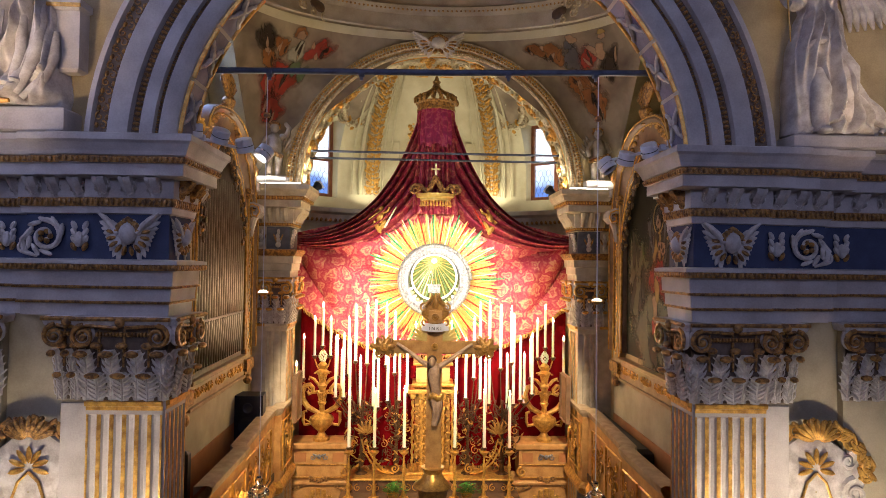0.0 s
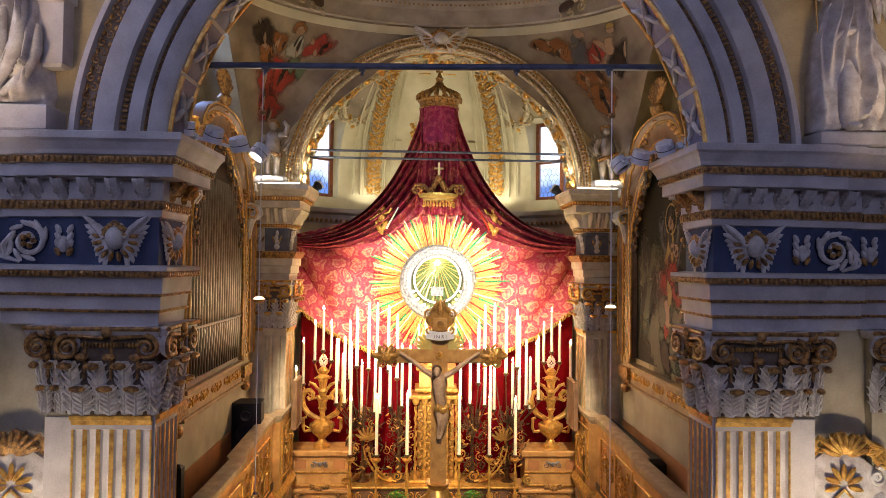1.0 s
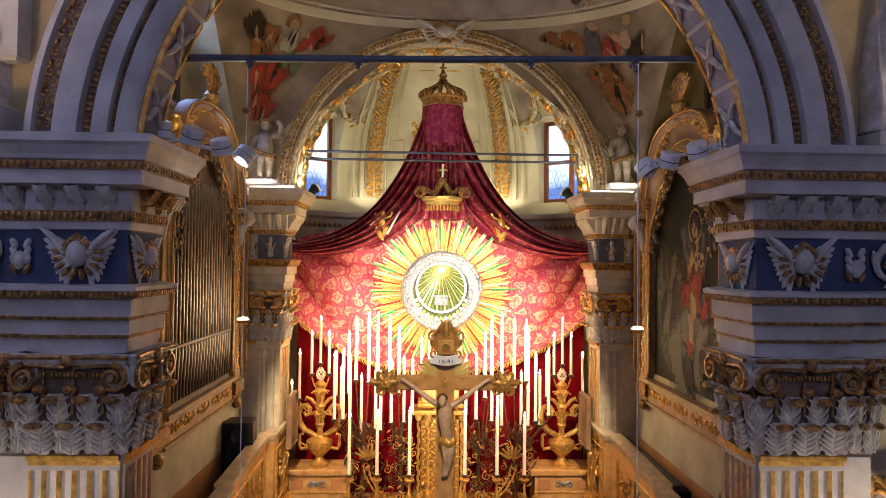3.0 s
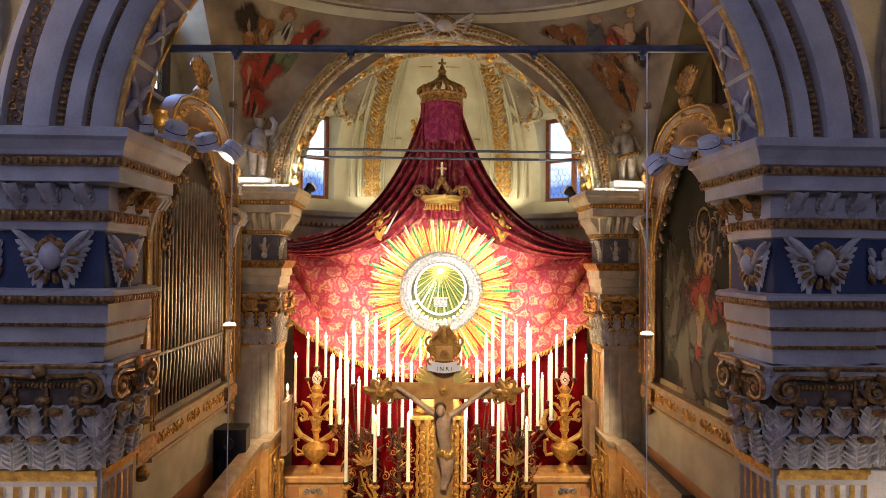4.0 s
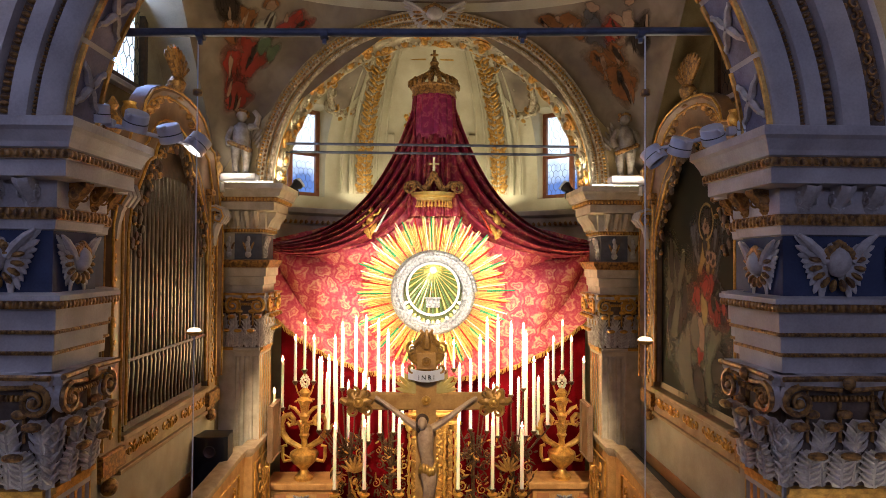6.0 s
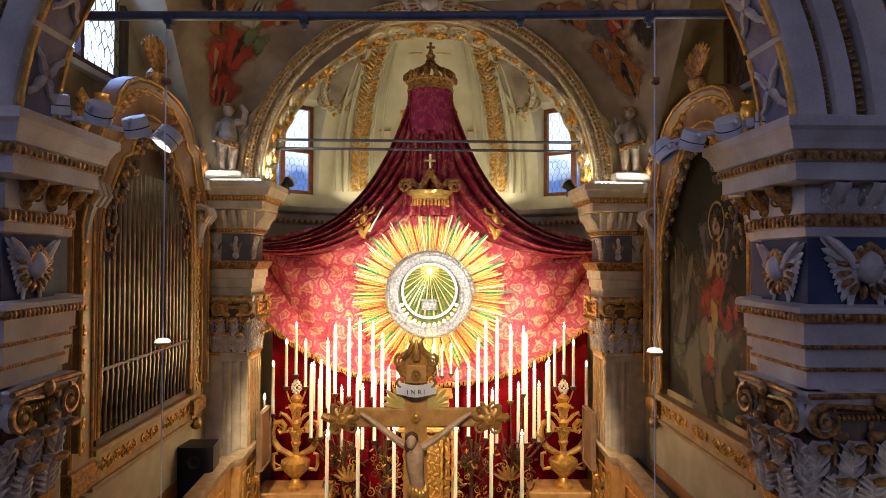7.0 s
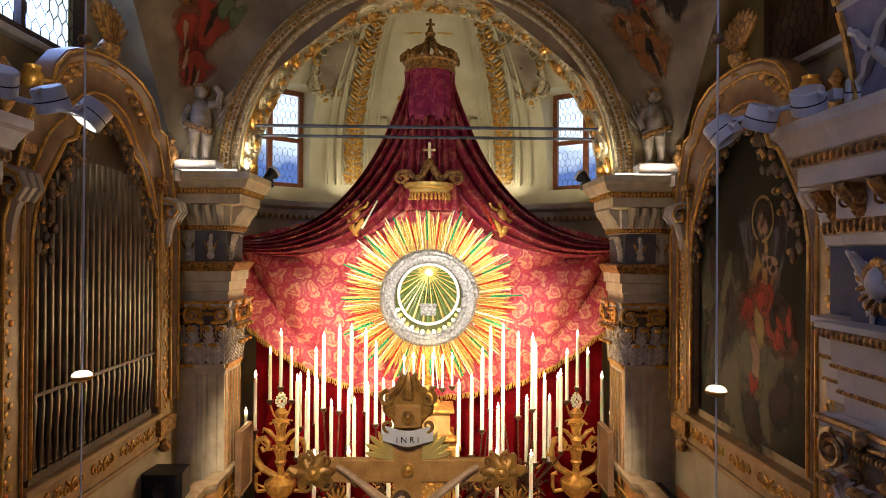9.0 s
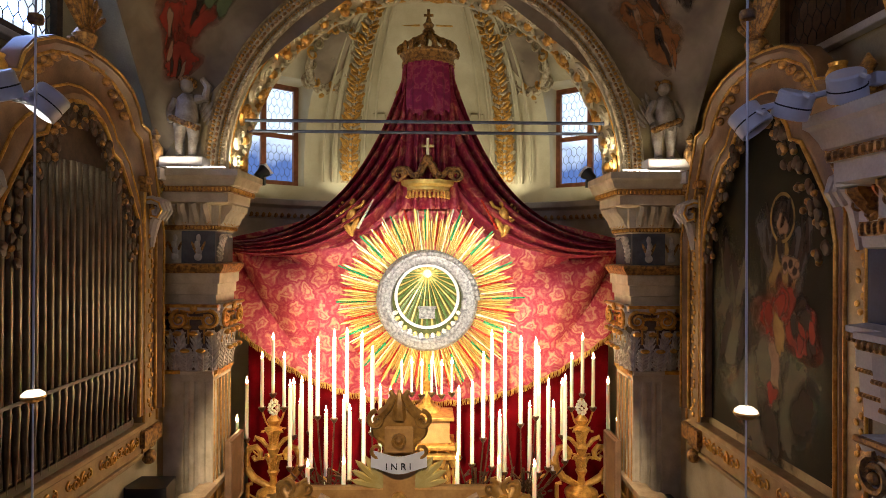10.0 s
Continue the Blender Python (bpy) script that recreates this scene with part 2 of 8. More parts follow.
    link(wr.outputs[0], worn.inputs["Factor"])
    worn.inputs["A"].default_value = (*ground, 1)
    link(mix.outputs["Result"], worn.inputs["B"])
    link(worn.outputs["Result"], b.inputs["Base Color"])
    b.inputs["Roughness"].default_value, b.inputs["Specular IOR Level"].default_value = 0.55, 0.35
    bp, fn = t.nodes.new("ShaderNodeBump"), t.nodes.new("ShaderNodeTexNoise")
    fn.inputs["Scale"].default_value = 90
    link(tc.outputs["Object"], fn.inputs["Vector"])
    bp.inputs["Strength"].default_value, bp.inputs["Distance"].default_value = 0.25, 0.006
    link(fn.outputs["Fac"], bp.inputs["Height"])
    link(bp.outputs[0], b.inputs["Normal"])
    return m


DAMASK = brocade("red_damask", (0.44, 0.055, 0.085), (0.34, 0.022, 0.06), (0.60, 0.31, 0.18), (0.55, 0.19, 0.15), (0.38, 0.52))
# darker copy of the red damask, with the shade under the crown in its colours
TENT = brocade("shaded_damask", (0.27, 0.018, 0.050), (0.21, 0.010, 0.038), (0.44, 0.15, 0.10), (0.36, 0.07, 0.075), (0.42, 0.58))
FRESCO = pattern("fresco_ground", [(0.25, (0.09, 0.06, 0.045)), (0.45, (0.20, 0.15, 0.10)), (0.6, (0.30, 0.24, 0.17)), (0.8, (0.40, 0.32, 0.21))], kind="noise", scale=1.6)
CANVAS = pattern("old_canvas", [(0.25, (0.007, 0.006, 0.004)), (0.5, (0.016, 0.014, 0.008)), (0.8, (0.032, 0.026, 0.012))], kind="noise", scale=1.4, rough=0.7)


def paint(name, colour, second):
    """Old paint that thins out towards the edge of its patch, by the vertices' "fade" and a ragged noise."""
    m = material(name, colour, second, 0.65, scale=5.0, amount=0.9)
    t = m.node_tree
    at, nz, ma, mr = (t.nodes.new(n) for n in ("ShaderNodeAttribute", "ShaderNodeTexNoise", "ShaderNodeMath", "ShaderNodeMapRange"))
    at.attribute_name = "fade"
    tc = t.nodes.new("ShaderNodeTexCoord")
    nz.inputs["Scale"].default_value, nz.inputs["Detail"].default_value = 7.0, 6
    t.links.new(tc.outputs["Object"], nz.inputs["Vector"])
    ma.operation = "MULTIPLY_ADD"
    ma.inputs[1].default_value = 1.1
    t.links.new(at.outputs["Fac"], ma.inputs[0])
    t.links.new(nz.outputs["Fac"], ma.inputs[2])
    mr.inputs["From Min"].default_value, mr.inputs["From Max"].default_value = 0.45, 0.92
    mr.inputs["To Max"].default_value = 0.9
    t.links.new(ma.outputs[0], mr.inputs["Value"])
    t.links.new(mr.outputs[0], t.nodes["Principled BSDF"].inputs["Alpha"])
    return m


PAINT_RED = paint("paint_red", (0.40, 0.06, 0.04), (0.17, 0.03, 0.02))
PAINT_YELLOW = paint("paint_yellow", (0.46, 0.32, 0.11), (0.22, 0.13, 0.05))
PAINT_SKIN = paint("paint_light", (0.48, 0.32, 0.20), (0.24, 0.14, 0.09))
PAINT_GREEN = paint("paint_green", (0.16, 0.20, 0.10), (0.06, 0.08, 0.05))
PAINT_ORANGE = paint("paint_orange", (0.36, 0.15, 0.05), (0.14, 0.06, 0.025))
PAINT_WHITE = paint("paint_white", (0.46, 0.43, 0.33), (0.25, 0.24, 0.18))
PAINT_OLIVE = paint("paint_olive", (0.085, 0.07, 0.025), (0.04, 0.034, 0.014))
PAINT_GREY = paint("paint_grey", (0.14, 0.13, 0.13), (0.06, 0.055, 0.055))
PAINT_DARK = paint("paint_dark", (0.06, 0.04, 0.03), (0.03, 0.02, 0.015))
for m_ in (CANVAS, PAINT_RED, PAINT_YELLOW, PAINT_SKIN, PAINT_GREEN, PAINT_ORANGE, PAINT_GREY, PAINT_DARK):
    m_.node_tree.nodes["Principled BSDF"].inputs["Specular IOR Level"].default_value = 0.12
ORANGE = material("orange_plaster", (0.50, 0.22, 0.08), (0.38, 0.16, 0.06), 0.75, scale=3.0)
GREENGLASS = material("green_glass", (0.04, 0.36, 0.16), (0.02, 0.2, 0.09), 0.15, bump=0)
REDGLASS = material("red_glass", (0.55, 0.05, 0.03), (0.4, 0.03, 0.02), 0.15, bump=0)


def clear(name, colour, rough=0.05):
    m = bpy.data.materials.new(name)
    m.use_nodes = True
    b = m.node_tree.nodes["Principled BSDF"]
    b.inputs["Base Color"].default_value = (*colour, 1)
    b.inputs["Transmission Weight"].default_value, b.inputs["Roughness"].default_value = 1.0, rough
    b.inputs["IOR"].default_value = 1.1
    return m


PANE = clear("window_glass", (0.9, 0.95, 1.0), 0.03)
CRYSTAL = clear("crystal", (0.95, 0.93, 0.9), 0.02)
CRYSTAL.node_tree.nodes["Principled BSDF"].inputs["IOR"].default_value = 1.5


def outside():
    """Bright overcast sky over blue distance, seen through the windows."""
    m = bpy.data.materials.new("outside")
    m.use_nodes = True
    t = m.node_tree
    t.nodes.remove(t.nodes["Principled BSDF"])
    e, g, r, sep = (t.nodes.new(n) for n in ("ShaderNodeEmission", "ShaderNodeTexCoord", "ShaderNodeValToRGB", "ShaderNodeSeparateXYZ"))
    nz = t.nodes.new("ShaderNodeTexNoise")
    nz.inputs["Scale"].default_value, nz.inputs["Detail"].default_value = 1.3, 8
    t.links.new(g.outputs["Object"], nz.inputs["Vector"])
    t.links.new(g.outputs["Object"], sep.inputs[0])
    a = t.nodes.new("ShaderNodeMath")
    a.operation = "MULTIPLY_ADD"
    a.inputs[1].default_value = 1.6
    t.links.new(nz.outputs["Fac"], a.inputs[0])
    t.links.new(sep.outputs[2], a.inputs[2])
    mr = t.nodes.new("ShaderNodeMapRange")
    mr.inputs["From Min"].default_value, mr.inputs["From Max"].default_value = 8.6, 10.6
    t.links.new(a.outputs[0], mr.inputs["Value"])
    el = r.color_ramp.elements
    el[0].position, el[0].color = 0.25, (0.10, 0.17, 0.42, 1)
    el[1].position, el[1].color = 0.55, (0.80, 0.90, 1.0, 1)
    t.links.new(mr.outputs[0], r.inputs[0])
    t.links.new(r.outputs[0], e.inputs[0])
    e.inputs[1].default_value = 1.4
    t.links.new(e.outputs[0], t.nodes["Material Output"].inputs[0])
    return m


OUTSIDE = outside()

# ---- building helpers ----


def thing(name, at, label, category, group="", kind=""):
    ob = new(name)
    ob.location = at
    return tagged(ob, label, category, group, kind)


def part(name, bm, mat, parent=None, label="", m=None, smooth=True, kind=""):
    """Links a bmesh, in world metres, as one mesh under a thing or a part."""
    if m is not None:
        bmesh.ops.transform(bm, matrix=m, verts=bm.verts)
    bmesh.ops.recalc_face_normals(bm, faces=bm.faces)
    data = bpy.data.meshes.new(name)
    bm.to_mesh(data)
    bm.free()
    data.materials.append(mat)
    if smooth:
        data.polygons.foreach_set("use_smooth", [True] * len(data.polygons))
        data.set_sharp_from_angle(angle=radians(38))
    ob = new(name, data)
    if parent is not None:
        ob.parent = parent
        if parent.data is None:
            ob.matrix_parent_inverse = Matrix.Translation(parent.location).inverted()
    if label:
        ob["label"] = label
    if kind:
        ob["kind"] = kind
    return ob


def statue(name, pairs, label, category, m=None, group=""):
    """One plain mesh of several materials, top level."""
    bm = bmesh.new()
    mats = []
    for k, (b, mt) in enumerate(pairs):
        for f in b.faces:
            f.material_index = k
        tmp = bpy.data.meshes.new("tmp")
        b.to_mesh(tmp)
        b.free()
        bm.from_mesh(tmp)
        bpy.data.meshes.remove(tmp)
        mats.append(mt)
    ob = part(name, bm, mats[0], None, "", m)
    for mt in mats[1:]:
        ob.data.materials.append(mt)
    return tagged(ob, label, category, group)


def structure(name, bm, mat, label, category="wall", m=None, smooth=True):
    return tagged(part(name, bm, mat, None, "", m, smooth), label, category, "", "structure")


def quads(bm, rows, close=False):
    """A sheet of quads from rows of points."""
    vs = [[bm.verts.new(p) for p in r] for r in rows]
    for a, b in zip(vs, vs[1:]):
        n = len(a)
        for i in range(n if close else n - 1):
            j = (i + 1) % n
            try:
                bm.faces.new((a[i], a[j], b[j], b[i]))
            except ValueError:
                pass
    return vs


def box(bm, x0, x1, y0, y1, z0, z1, bev=0.0):
    b = min(bev, abs(x1 - x0) / 3, abs(y1 - y0) / 3)
    if not b:
        vs = [bm.verts.new((x, y, z)) for z in (z0, z1) for x, y in ((x0, y0), (x1, y0), (x1, y1), (x0, y1))]
        for f in ((0, 1, 2, 3), (4, 5, 6, 7), (0, 1, 5, 4), (1, 2, 6, 5), (2, 3, 7, 6), (3, 0, 4, 7)):
            bm.faces.new([vs[i] for i in f])
        return
    rows = []
    for z, k in ((z0, b), (z0 + b, 0), (z1 - b, 0), (z1, b)):
        rows.append([(x0 + k, y0 + k, z), (x1 - k, y0 + k, z), (x1 - k, y1 - k, z), (x0 + k, y1 - k, z)])
    vs = quads(bm, rows, True)
    bm.faces.new(vs[0]), bm.faces.new(vs[-1])


def lathe(bm, prof, at, n=16, axis=(0, 0, 1)):
    """Turns a profile of (radius, height) round an axis through at."""
    q = Vector((0, 0, 1)).rotation_difference(Vector(axis)).to_matrix()
    rows = [[Vector(at) + q @ Vector((r * math.cos(2 * math.pi * i / n), r * math.sin(2 * math.pi * i / n), h)) for i in range(n)] for r, h in prof]
    vs = quads(bm, rows, True)
    for e in (vs[0], vs[-1]):
        try:
            bm.faces.new(e)
        except ValueError:
            pass


def tube(bm, pts, r, n=8):
    """A tube along points; r one radius or one for each point."""
    pts = [Vector(p) for p in pts]
    rs = r if isinstance(r, (list, tuple)) else [r] * len(pts)
    rows, up = [], None
    for i, p in enumerate(pts):
        d = (pts[min(i + 1, len(pts) - 1)] - pts[max(i - 1, 0)]).normalized()
        if up is None:
            up = d.orthogonal().normalized()
        up = (up - d * up.dot(d)).normalized() if (up - d * up.dot(d)).length > 1e-5 else d.orthogonal().normalized()
        side = d.cross(up)
        rows.append([p + rs[i] * (math.cos(2 * math.pi * k / n) * up + math.sin(2 * math.pi * k / n) * side) for k in range(n)])
    vs = quads(bm, rows, True)
    bm.faces.new(vs[0]), bm.faces.new(vs[-1])


def ball(bm, at, r, n=8, k=5, turn=None):
    """An ellipsoid with radii r = (rx, ry, rz)."""
    r = r if isinstance(r, (list, tuple)) else (r, r, r)
    q = turn or Matrix.Identity(3)
    rows = []
    for j in range(k + 1):
        a = math.pi * (j / k * 0.96 + 0.02)
        rows.append([Vector(at) + q @ Vector((r[0] * math.sin(a) * math.cos(2 * math.pi * i / n), r[1] * math.sin(a) * math.sin(2 * math.pi * i / n), r[2] * math.cos(a))) for i in range(n)])
    vs = quads(bm, rows, True)
    bm.faces.new(vs[0]), bm.faces.new(vs[-1])


def mould(bm, path, prof):
    """A moulding along a plan path of (x, y), from a profile of (out, z); out lies to the right of the way."""
    rows = []
    for i, p in enumerate(path):
        p = Vector(p)
        a = (p - Vector(path[i - 1])).normalized() if i else None
        b = (Vector(path[i + 1]) - p).normalized() if i < len(path) - 1 else None
        na = Vector((a.y, -a.x)) if a else None
        nb = Vector((b.y, -b.x)) if b else None
        if na and nb:
            k = (na + nb) / max(0.3, 1 + na.dot(nb))
        else:
            k = na or nb
        rows.append([(p.x + k.x * o, p.y + k.y * o, z) for o, z in prof])
    quads(bm, rows)


def along(path, out, step):
    """Points at even steps along a path, moved out; gives place, way and outward normal."""
    got = []
    for i, (a, b) in enumerate(zip(path, path[1:])):
        a, b = Vector(a), Vector(b)
        d = b - a
        if d.length < step * 0.9:
            continue
        w = d.normalized()
        nrm = Vector((w.y, -w.x))
        k = max(1, round(d.length / step))
        for j in range(k):
            got.append((a + w * d.length * (j + 0.5) / k + nrm * out, w, nrm))
    return got


def offset(path, out):
    """A plan path moved out, with mitred corners."""
    got = []
    for i, p in enumerate(path):
        p = Vector(p)
        a = (p - Vector(path[i - 1])).normalized() if i else None
        b = (Vector(path[i + 1]) - p).normalized() if i < len(path) - 1 else None
        na, nb = Vector((a.y, -a.x)) if a else None, Vector((b.y, -b.x)) if b else None
        k = (na + nb) / max(0.3, 1 + na.dot(nb)) if na and nb else (na or nb)
        got.append((p.x + k.x * out, p.y + k.y * out))
    return got


def arch(bm, cx, cz, prof, a0=0.0, a1=180.0, n=48):
    """Sweeps a profile of (radius, y) round a level axis along y."""
    rows = []
    for i in range(n + 1):
        a = radians(a0 + (a1 - a0) * i / n)
        rows.append([(cx + r * math.cos(a), y, cz + r * math.sin(a)) for r, y in prof])
    quads(bm, rows)


def arch_side(bm, x, cy, cz, prof, a0=0.0, a1=180.0, n=40, stilt=0.0):
    """The same round an axis along x; profile of (radius, x)."""
    rows = [[(x + dx, cy + r, cz - stilt) for r, dx in prof]] if stilt else []
    for i in range(n + 1):
        a = radians(a0 + (a1 - a0) * i / n)
        rows.append([(x + dx, cy + r * math.cos(a), cz + r * math.sin(a)) for r, dx in prof])
    if stilt:
        rows.append([(x + dx, cy - r, cz - stilt) for r, dx in prof])
    quads(bm, rows)


class Frame:
    """A flat frame on a wall: along, out and up."""

    def __init__(self, o, t, n):
        self.o, self.t, self.n = Vector(o), Vector(t), Vector(n)
        self.m = Matrix((self.t, self.n, Vector((0, 0, 1)))).transposed()

    def at(self, a, b, c):
        return self.o + self.t * a + self.n * b + Vector((0, 0, c))


def acanthus(bm, f, a, c, w, h, curl, b=0.0):
    """An acanthus leaf that stands against a wall: a narrow ribbed blade, feathered lobes and a tip that rolls forward."""
    roll = h * 0.10

    def at(v):
        if v < 0.78:
            q = v / 0.78
            return b + 0.015 + 0.4 * curl * q ** 2.6, c + (h - roll) * q
        q = (v - 0.78) / 0.22 * radians(200)
        return b + 0.015 + 0.4 * curl + (roll + 0.3 * curl) * (1 - math.cos(q)) * 0.5, c + h - roll + roll * math.sin(q)

    rows = []
    for i in range(15):
        v = i / 14
        out, up = at(v)
        half = w * (0.24 + 0.10 * math.sin(math.pi * v)) * (1 if v < 0.8 else 1 - 1.5 * (v - 0.8))
        rows.append([f.at(a + k * half, out + d, up) for k, d in ((-1, -0.02), (-0.5, 0.004), (-0.12, 0.006), (0, 0.022), (0.12, 0.006), (0.5, 0.004), (1, -0.02))])
    quads(bm, rows)
    for i in range(6):
        v = 0.05 + 0.125 * i
        for s_ in (-1, 1):
            reach = w * (0.52 - 0.03 * abs(i - 2))
            pts = []
            for k in range(4):
                q = k / 3
                out, up = at(min(0.80, v + 0.15 * q ** 1.3))
                pts.append(f.at(a + s_ * reach * (0.12 + 0.88 * q), out + 0.004 + 0.016 * math.sin(math.pi * q) - 0.02 * q, up))
            tube(bm, pts, [w * 0.05, w * 0.075, w * 0.07, w * 0.025], 5)


def scroll(bm, f, a, b, c, r, hand=1, turns=1.7, thick=0.24, n=22):
    """A volute, rolled in the wall's plane."""
    pts, rs = [], []
    for i in range(n):
        v = i / (n - 1)
        ang, k = math.pi / 2 + hand * turns * 2 * math.pi * v, r * (1 - 0.85 * v)
        pts.append(f.at(a + k * math.cos(ang), b + 0.012 * v, c + k * math.sin(ang)))
        rs.append(r * thick * (1 - 0.6 * v))
    tube(bm, pts, rs, 6)


def capital(name, f, w, z0, z1, parent, m, gilded=False):
    """A composite capital on a pilaster of width w: white leaves, gilt volutes and flowers."""
    h = z1 - z0
    bm, bg = bmesh.new(), bmesh.new()
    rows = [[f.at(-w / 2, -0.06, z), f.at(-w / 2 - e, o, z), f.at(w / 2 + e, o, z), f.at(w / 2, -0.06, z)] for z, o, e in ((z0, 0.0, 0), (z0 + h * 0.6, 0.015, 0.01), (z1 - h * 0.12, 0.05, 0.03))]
    # bell in dark brown: the recess shade behind the leaves is painted on
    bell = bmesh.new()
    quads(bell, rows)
    quads(bm, [[f.at(-w / 2 - e, -0.06, z), f.at(-w / 2 - e, o, z), f.at(0, o - d, z), f.at(w / 2 + e, o, z), f.at(w / 2 + e, -0.06, z)] for z, o, e, d in ((z1 - h * 0.12, 0.05, 0.02, 0), (z1 - h * 0.1, 0.13, 0.09, 0.03), (z1 - h * 0.02, 0.15, 0.11, 0.03), (z1, 0.12, 0.10, 0.03), (z1, -0.06, 0.1, 0))])
    n = max(2, round(w / 0.21))
    for i in range(n + 1):
        acanthus(bm, f, (i - n / 2) * w / n, z0, w / n * 0.86, h * 0.62, 0.15)
        ball(bg, f.at((i - n / 2) * w / n, 0.16, z0 + h * 0.57), (w / n * 0.30, 0.045, 0.035), turn=f.m)
    for i in range(n):
        acanthus(bm, f, (i + 0.5 - n / 2) * w / n, z0, w / n * 0.84, h * 0.36, 0.13, 0.035)
        ball(bg, f.at((i + 0.5 - n / 2) * w / n, 0.165, z0 + h * 0.32), (w / n * 0.32, 0.04, 0.03), turn=f.m)
    for i in range(n):
        ball(bg, f.at((i + 0.5 - n / 2) * w / n, 0.10, z0 + h * 0.66), (0.06, 0.04, 0.035), turn=f.m)
        tube(bg, [f.at((i + 0.5 - n / 2) * w / n, 0.05, z0 + h * k) for k in (0.4, 0.55, 0.72, 0.85)], [0.012, 0.014, 0.016, 0.01], 5)
    for s_ in (-1, 1):
        scroll(bg, f, s_ * (w / 2 - 0.01), 0.13, z0 + h * 0.77, h * 0.135, -s_, 1.8, 0.24, 26)
        scroll(bm, f, s_ * (w / 2 - 0.01), 0.09, z0 + h * 0.77, h * 0.15, -s_, 1.0, 0.30, 18)
        ball(bg, f.at(s_ * (w / 2 - 0.01), 0.14, z0 + h * 0.76), (0.035, 0.03, 0.035), turn=f.m)
        tube(bg, [f.at(s_ * (w / 2 - 0.02) * (1 - k), 0.115, z0 + h * (0.9 - 0.03 * k)) for k in (0, 0.3, 0.6, 0.9)], 0.018, 5)
    for i in range(max(3, round(w / 0.045))):
        k = max(3, round(w / 0.045))
        ball(bg, f.at((i + 0.5 - k / 2) * w * 0.72 / k, 0.075, z0 + h * 0.79), (0.018, 0.03, 0.026), 6, 4, f.m)
    ball(bg, f.at(0, 0.15, z1 - h * 0.06), (0.05, 0.03, 0.05), turn=f.m)
    tube(bg, [f.at(k * (w / 2 + 0.11), 0.15 - 0.03 * (1 - abs(k)), z1 - h * 0.025) for k in (-1, -0.5, 0, 0.5, 1)], 0.022, 6)
    c = part(name, bm, STUCCO, parent, "white stucco composite capital", m)
    part("capital_bell", bell, BELL, c, "ground of the capital with the shade between leaves coloured brown", m)
    part("capital_gilding", bg, GOLD if gilded else GILT, c, "worn gilt flowers and volute eyes", m)
    return c


def cherub(f, a, c, k, m, with_wings=2, group="cherub reliefs"):
    """A winged head in relief, as plain shapes."""
    bm = bmesh.new()
    ball(bm, f.at(a, 0.05 * k, c + 0.02 * k), (0.085 * k, 0.09 * k, 0.11 * k), 10, 7, f.m)
    for i in range(7):
        t = math.pi * (i / 6)
        ball(bm, f.at(a + 0.09 * k * math.cos(t), 0.05 * k, c + 0.05 * k + 0.09 * k * math.sin(t)), 0.035 * k, 6, 4)
    for s_ in (-1, 1):
        ball(bm, f.at(a + s_ * 0.13 * k, 0.012 * k, c + 0.01 * k), (0.07 * k, 0.02 * k, 0.17 * k), 10, 6, f.m @ Matrix.Rotation(s_ * 0.5, 3, "Y"))
        tube(bm, [f.at(a + s_ * u * k, 0.06 * k, c + v * k) for u, v in ((0.09, 0.02), (0.15, 0.10), (0.22, 0.17), (0.29, 0.22))], [0.03 * k, 0.034 * k, 0.028 * k, 0.012 * k], 7)
        for row, (n_, sc, wd) in enumerate(((10, 1.0, 0.030), (7, 0.70, 0.026))):
            for i in range(n_):
                v = i / (n_ - 1)
                ang, l = radians(40 - 124 * v), (0.145 + 0.115 * (2 * v - 1) ** 2) * k * sc
                q = f.m @ Matrix.Rotation(s_ * (math.pi / 2 - ang), 3, "Y")
                ru, rv = 0.10 - 0.02 * v, 0.05 - 0.06 * v
                ctr = f.at(a + s_ * (ru * k + 0.5 * l * math.cos(ang)), (0.018 + 0.022 * row + 0.004 * (i % 2)) * k, c + rv * k + 0.5 * l * math.sin(ang))
                ball(bm, ctr, (wd * k, 0.016 * k, l * 0.54), 7, 5, q)
    bm2 = bmesh.new()
    for i in range(11):
        t = math.pi * (0.05 + 0.9 * i / 10)
        ball(bm2, f.at(a + 0.10 * k * math.cos(t), 0.065 * k, c + 0.03 * k + (0.115 + 0.012 * math.sin(5 * t)) * k * math.sin(t)), (0.032 * k, 0.03 * k, 0.030 * k), 6, 4, f.m)
    for s_ in (-1, 1):
        for i in range(5):
            t = radians(10 - 22 * i)
            ball(bm2, f.at(a + s_ * 0.165 * k * math.cos(t), 0.05 * k, c + (0.01 + 0.165 * math.sin(t)) * k), (0.024 * k, 0.03 * k, 0.05 * k), 6, 4, f.m @ Matrix.Rotation(s_ * (math.pi / 2 - t), 3, "Y"))
    return statue("cherub_relief", [(bm, STUCCO), (bm2, GILT)], "winged cherub head relief in white and gold stucco", "relief", m, group)

# ---- floor, nave and the great arch ----
NC, PC = -0.045, 0.07  # middle lines of the nave arch and of the presbytery
LEFT, RIGHT = Matrix.Translation((NC, 0, 0)), Matrix.Translation((NC, 0, 0)) @ Matrix.Diagonal((-1, 1, 1, 1))
PLEFT, PRIGHT = Matrix.Translation((PC, 0, 0)), Matrix.Translation((PC, 0, 0)) @ Matrix.Diagonal((-1, 1, 1, 1))

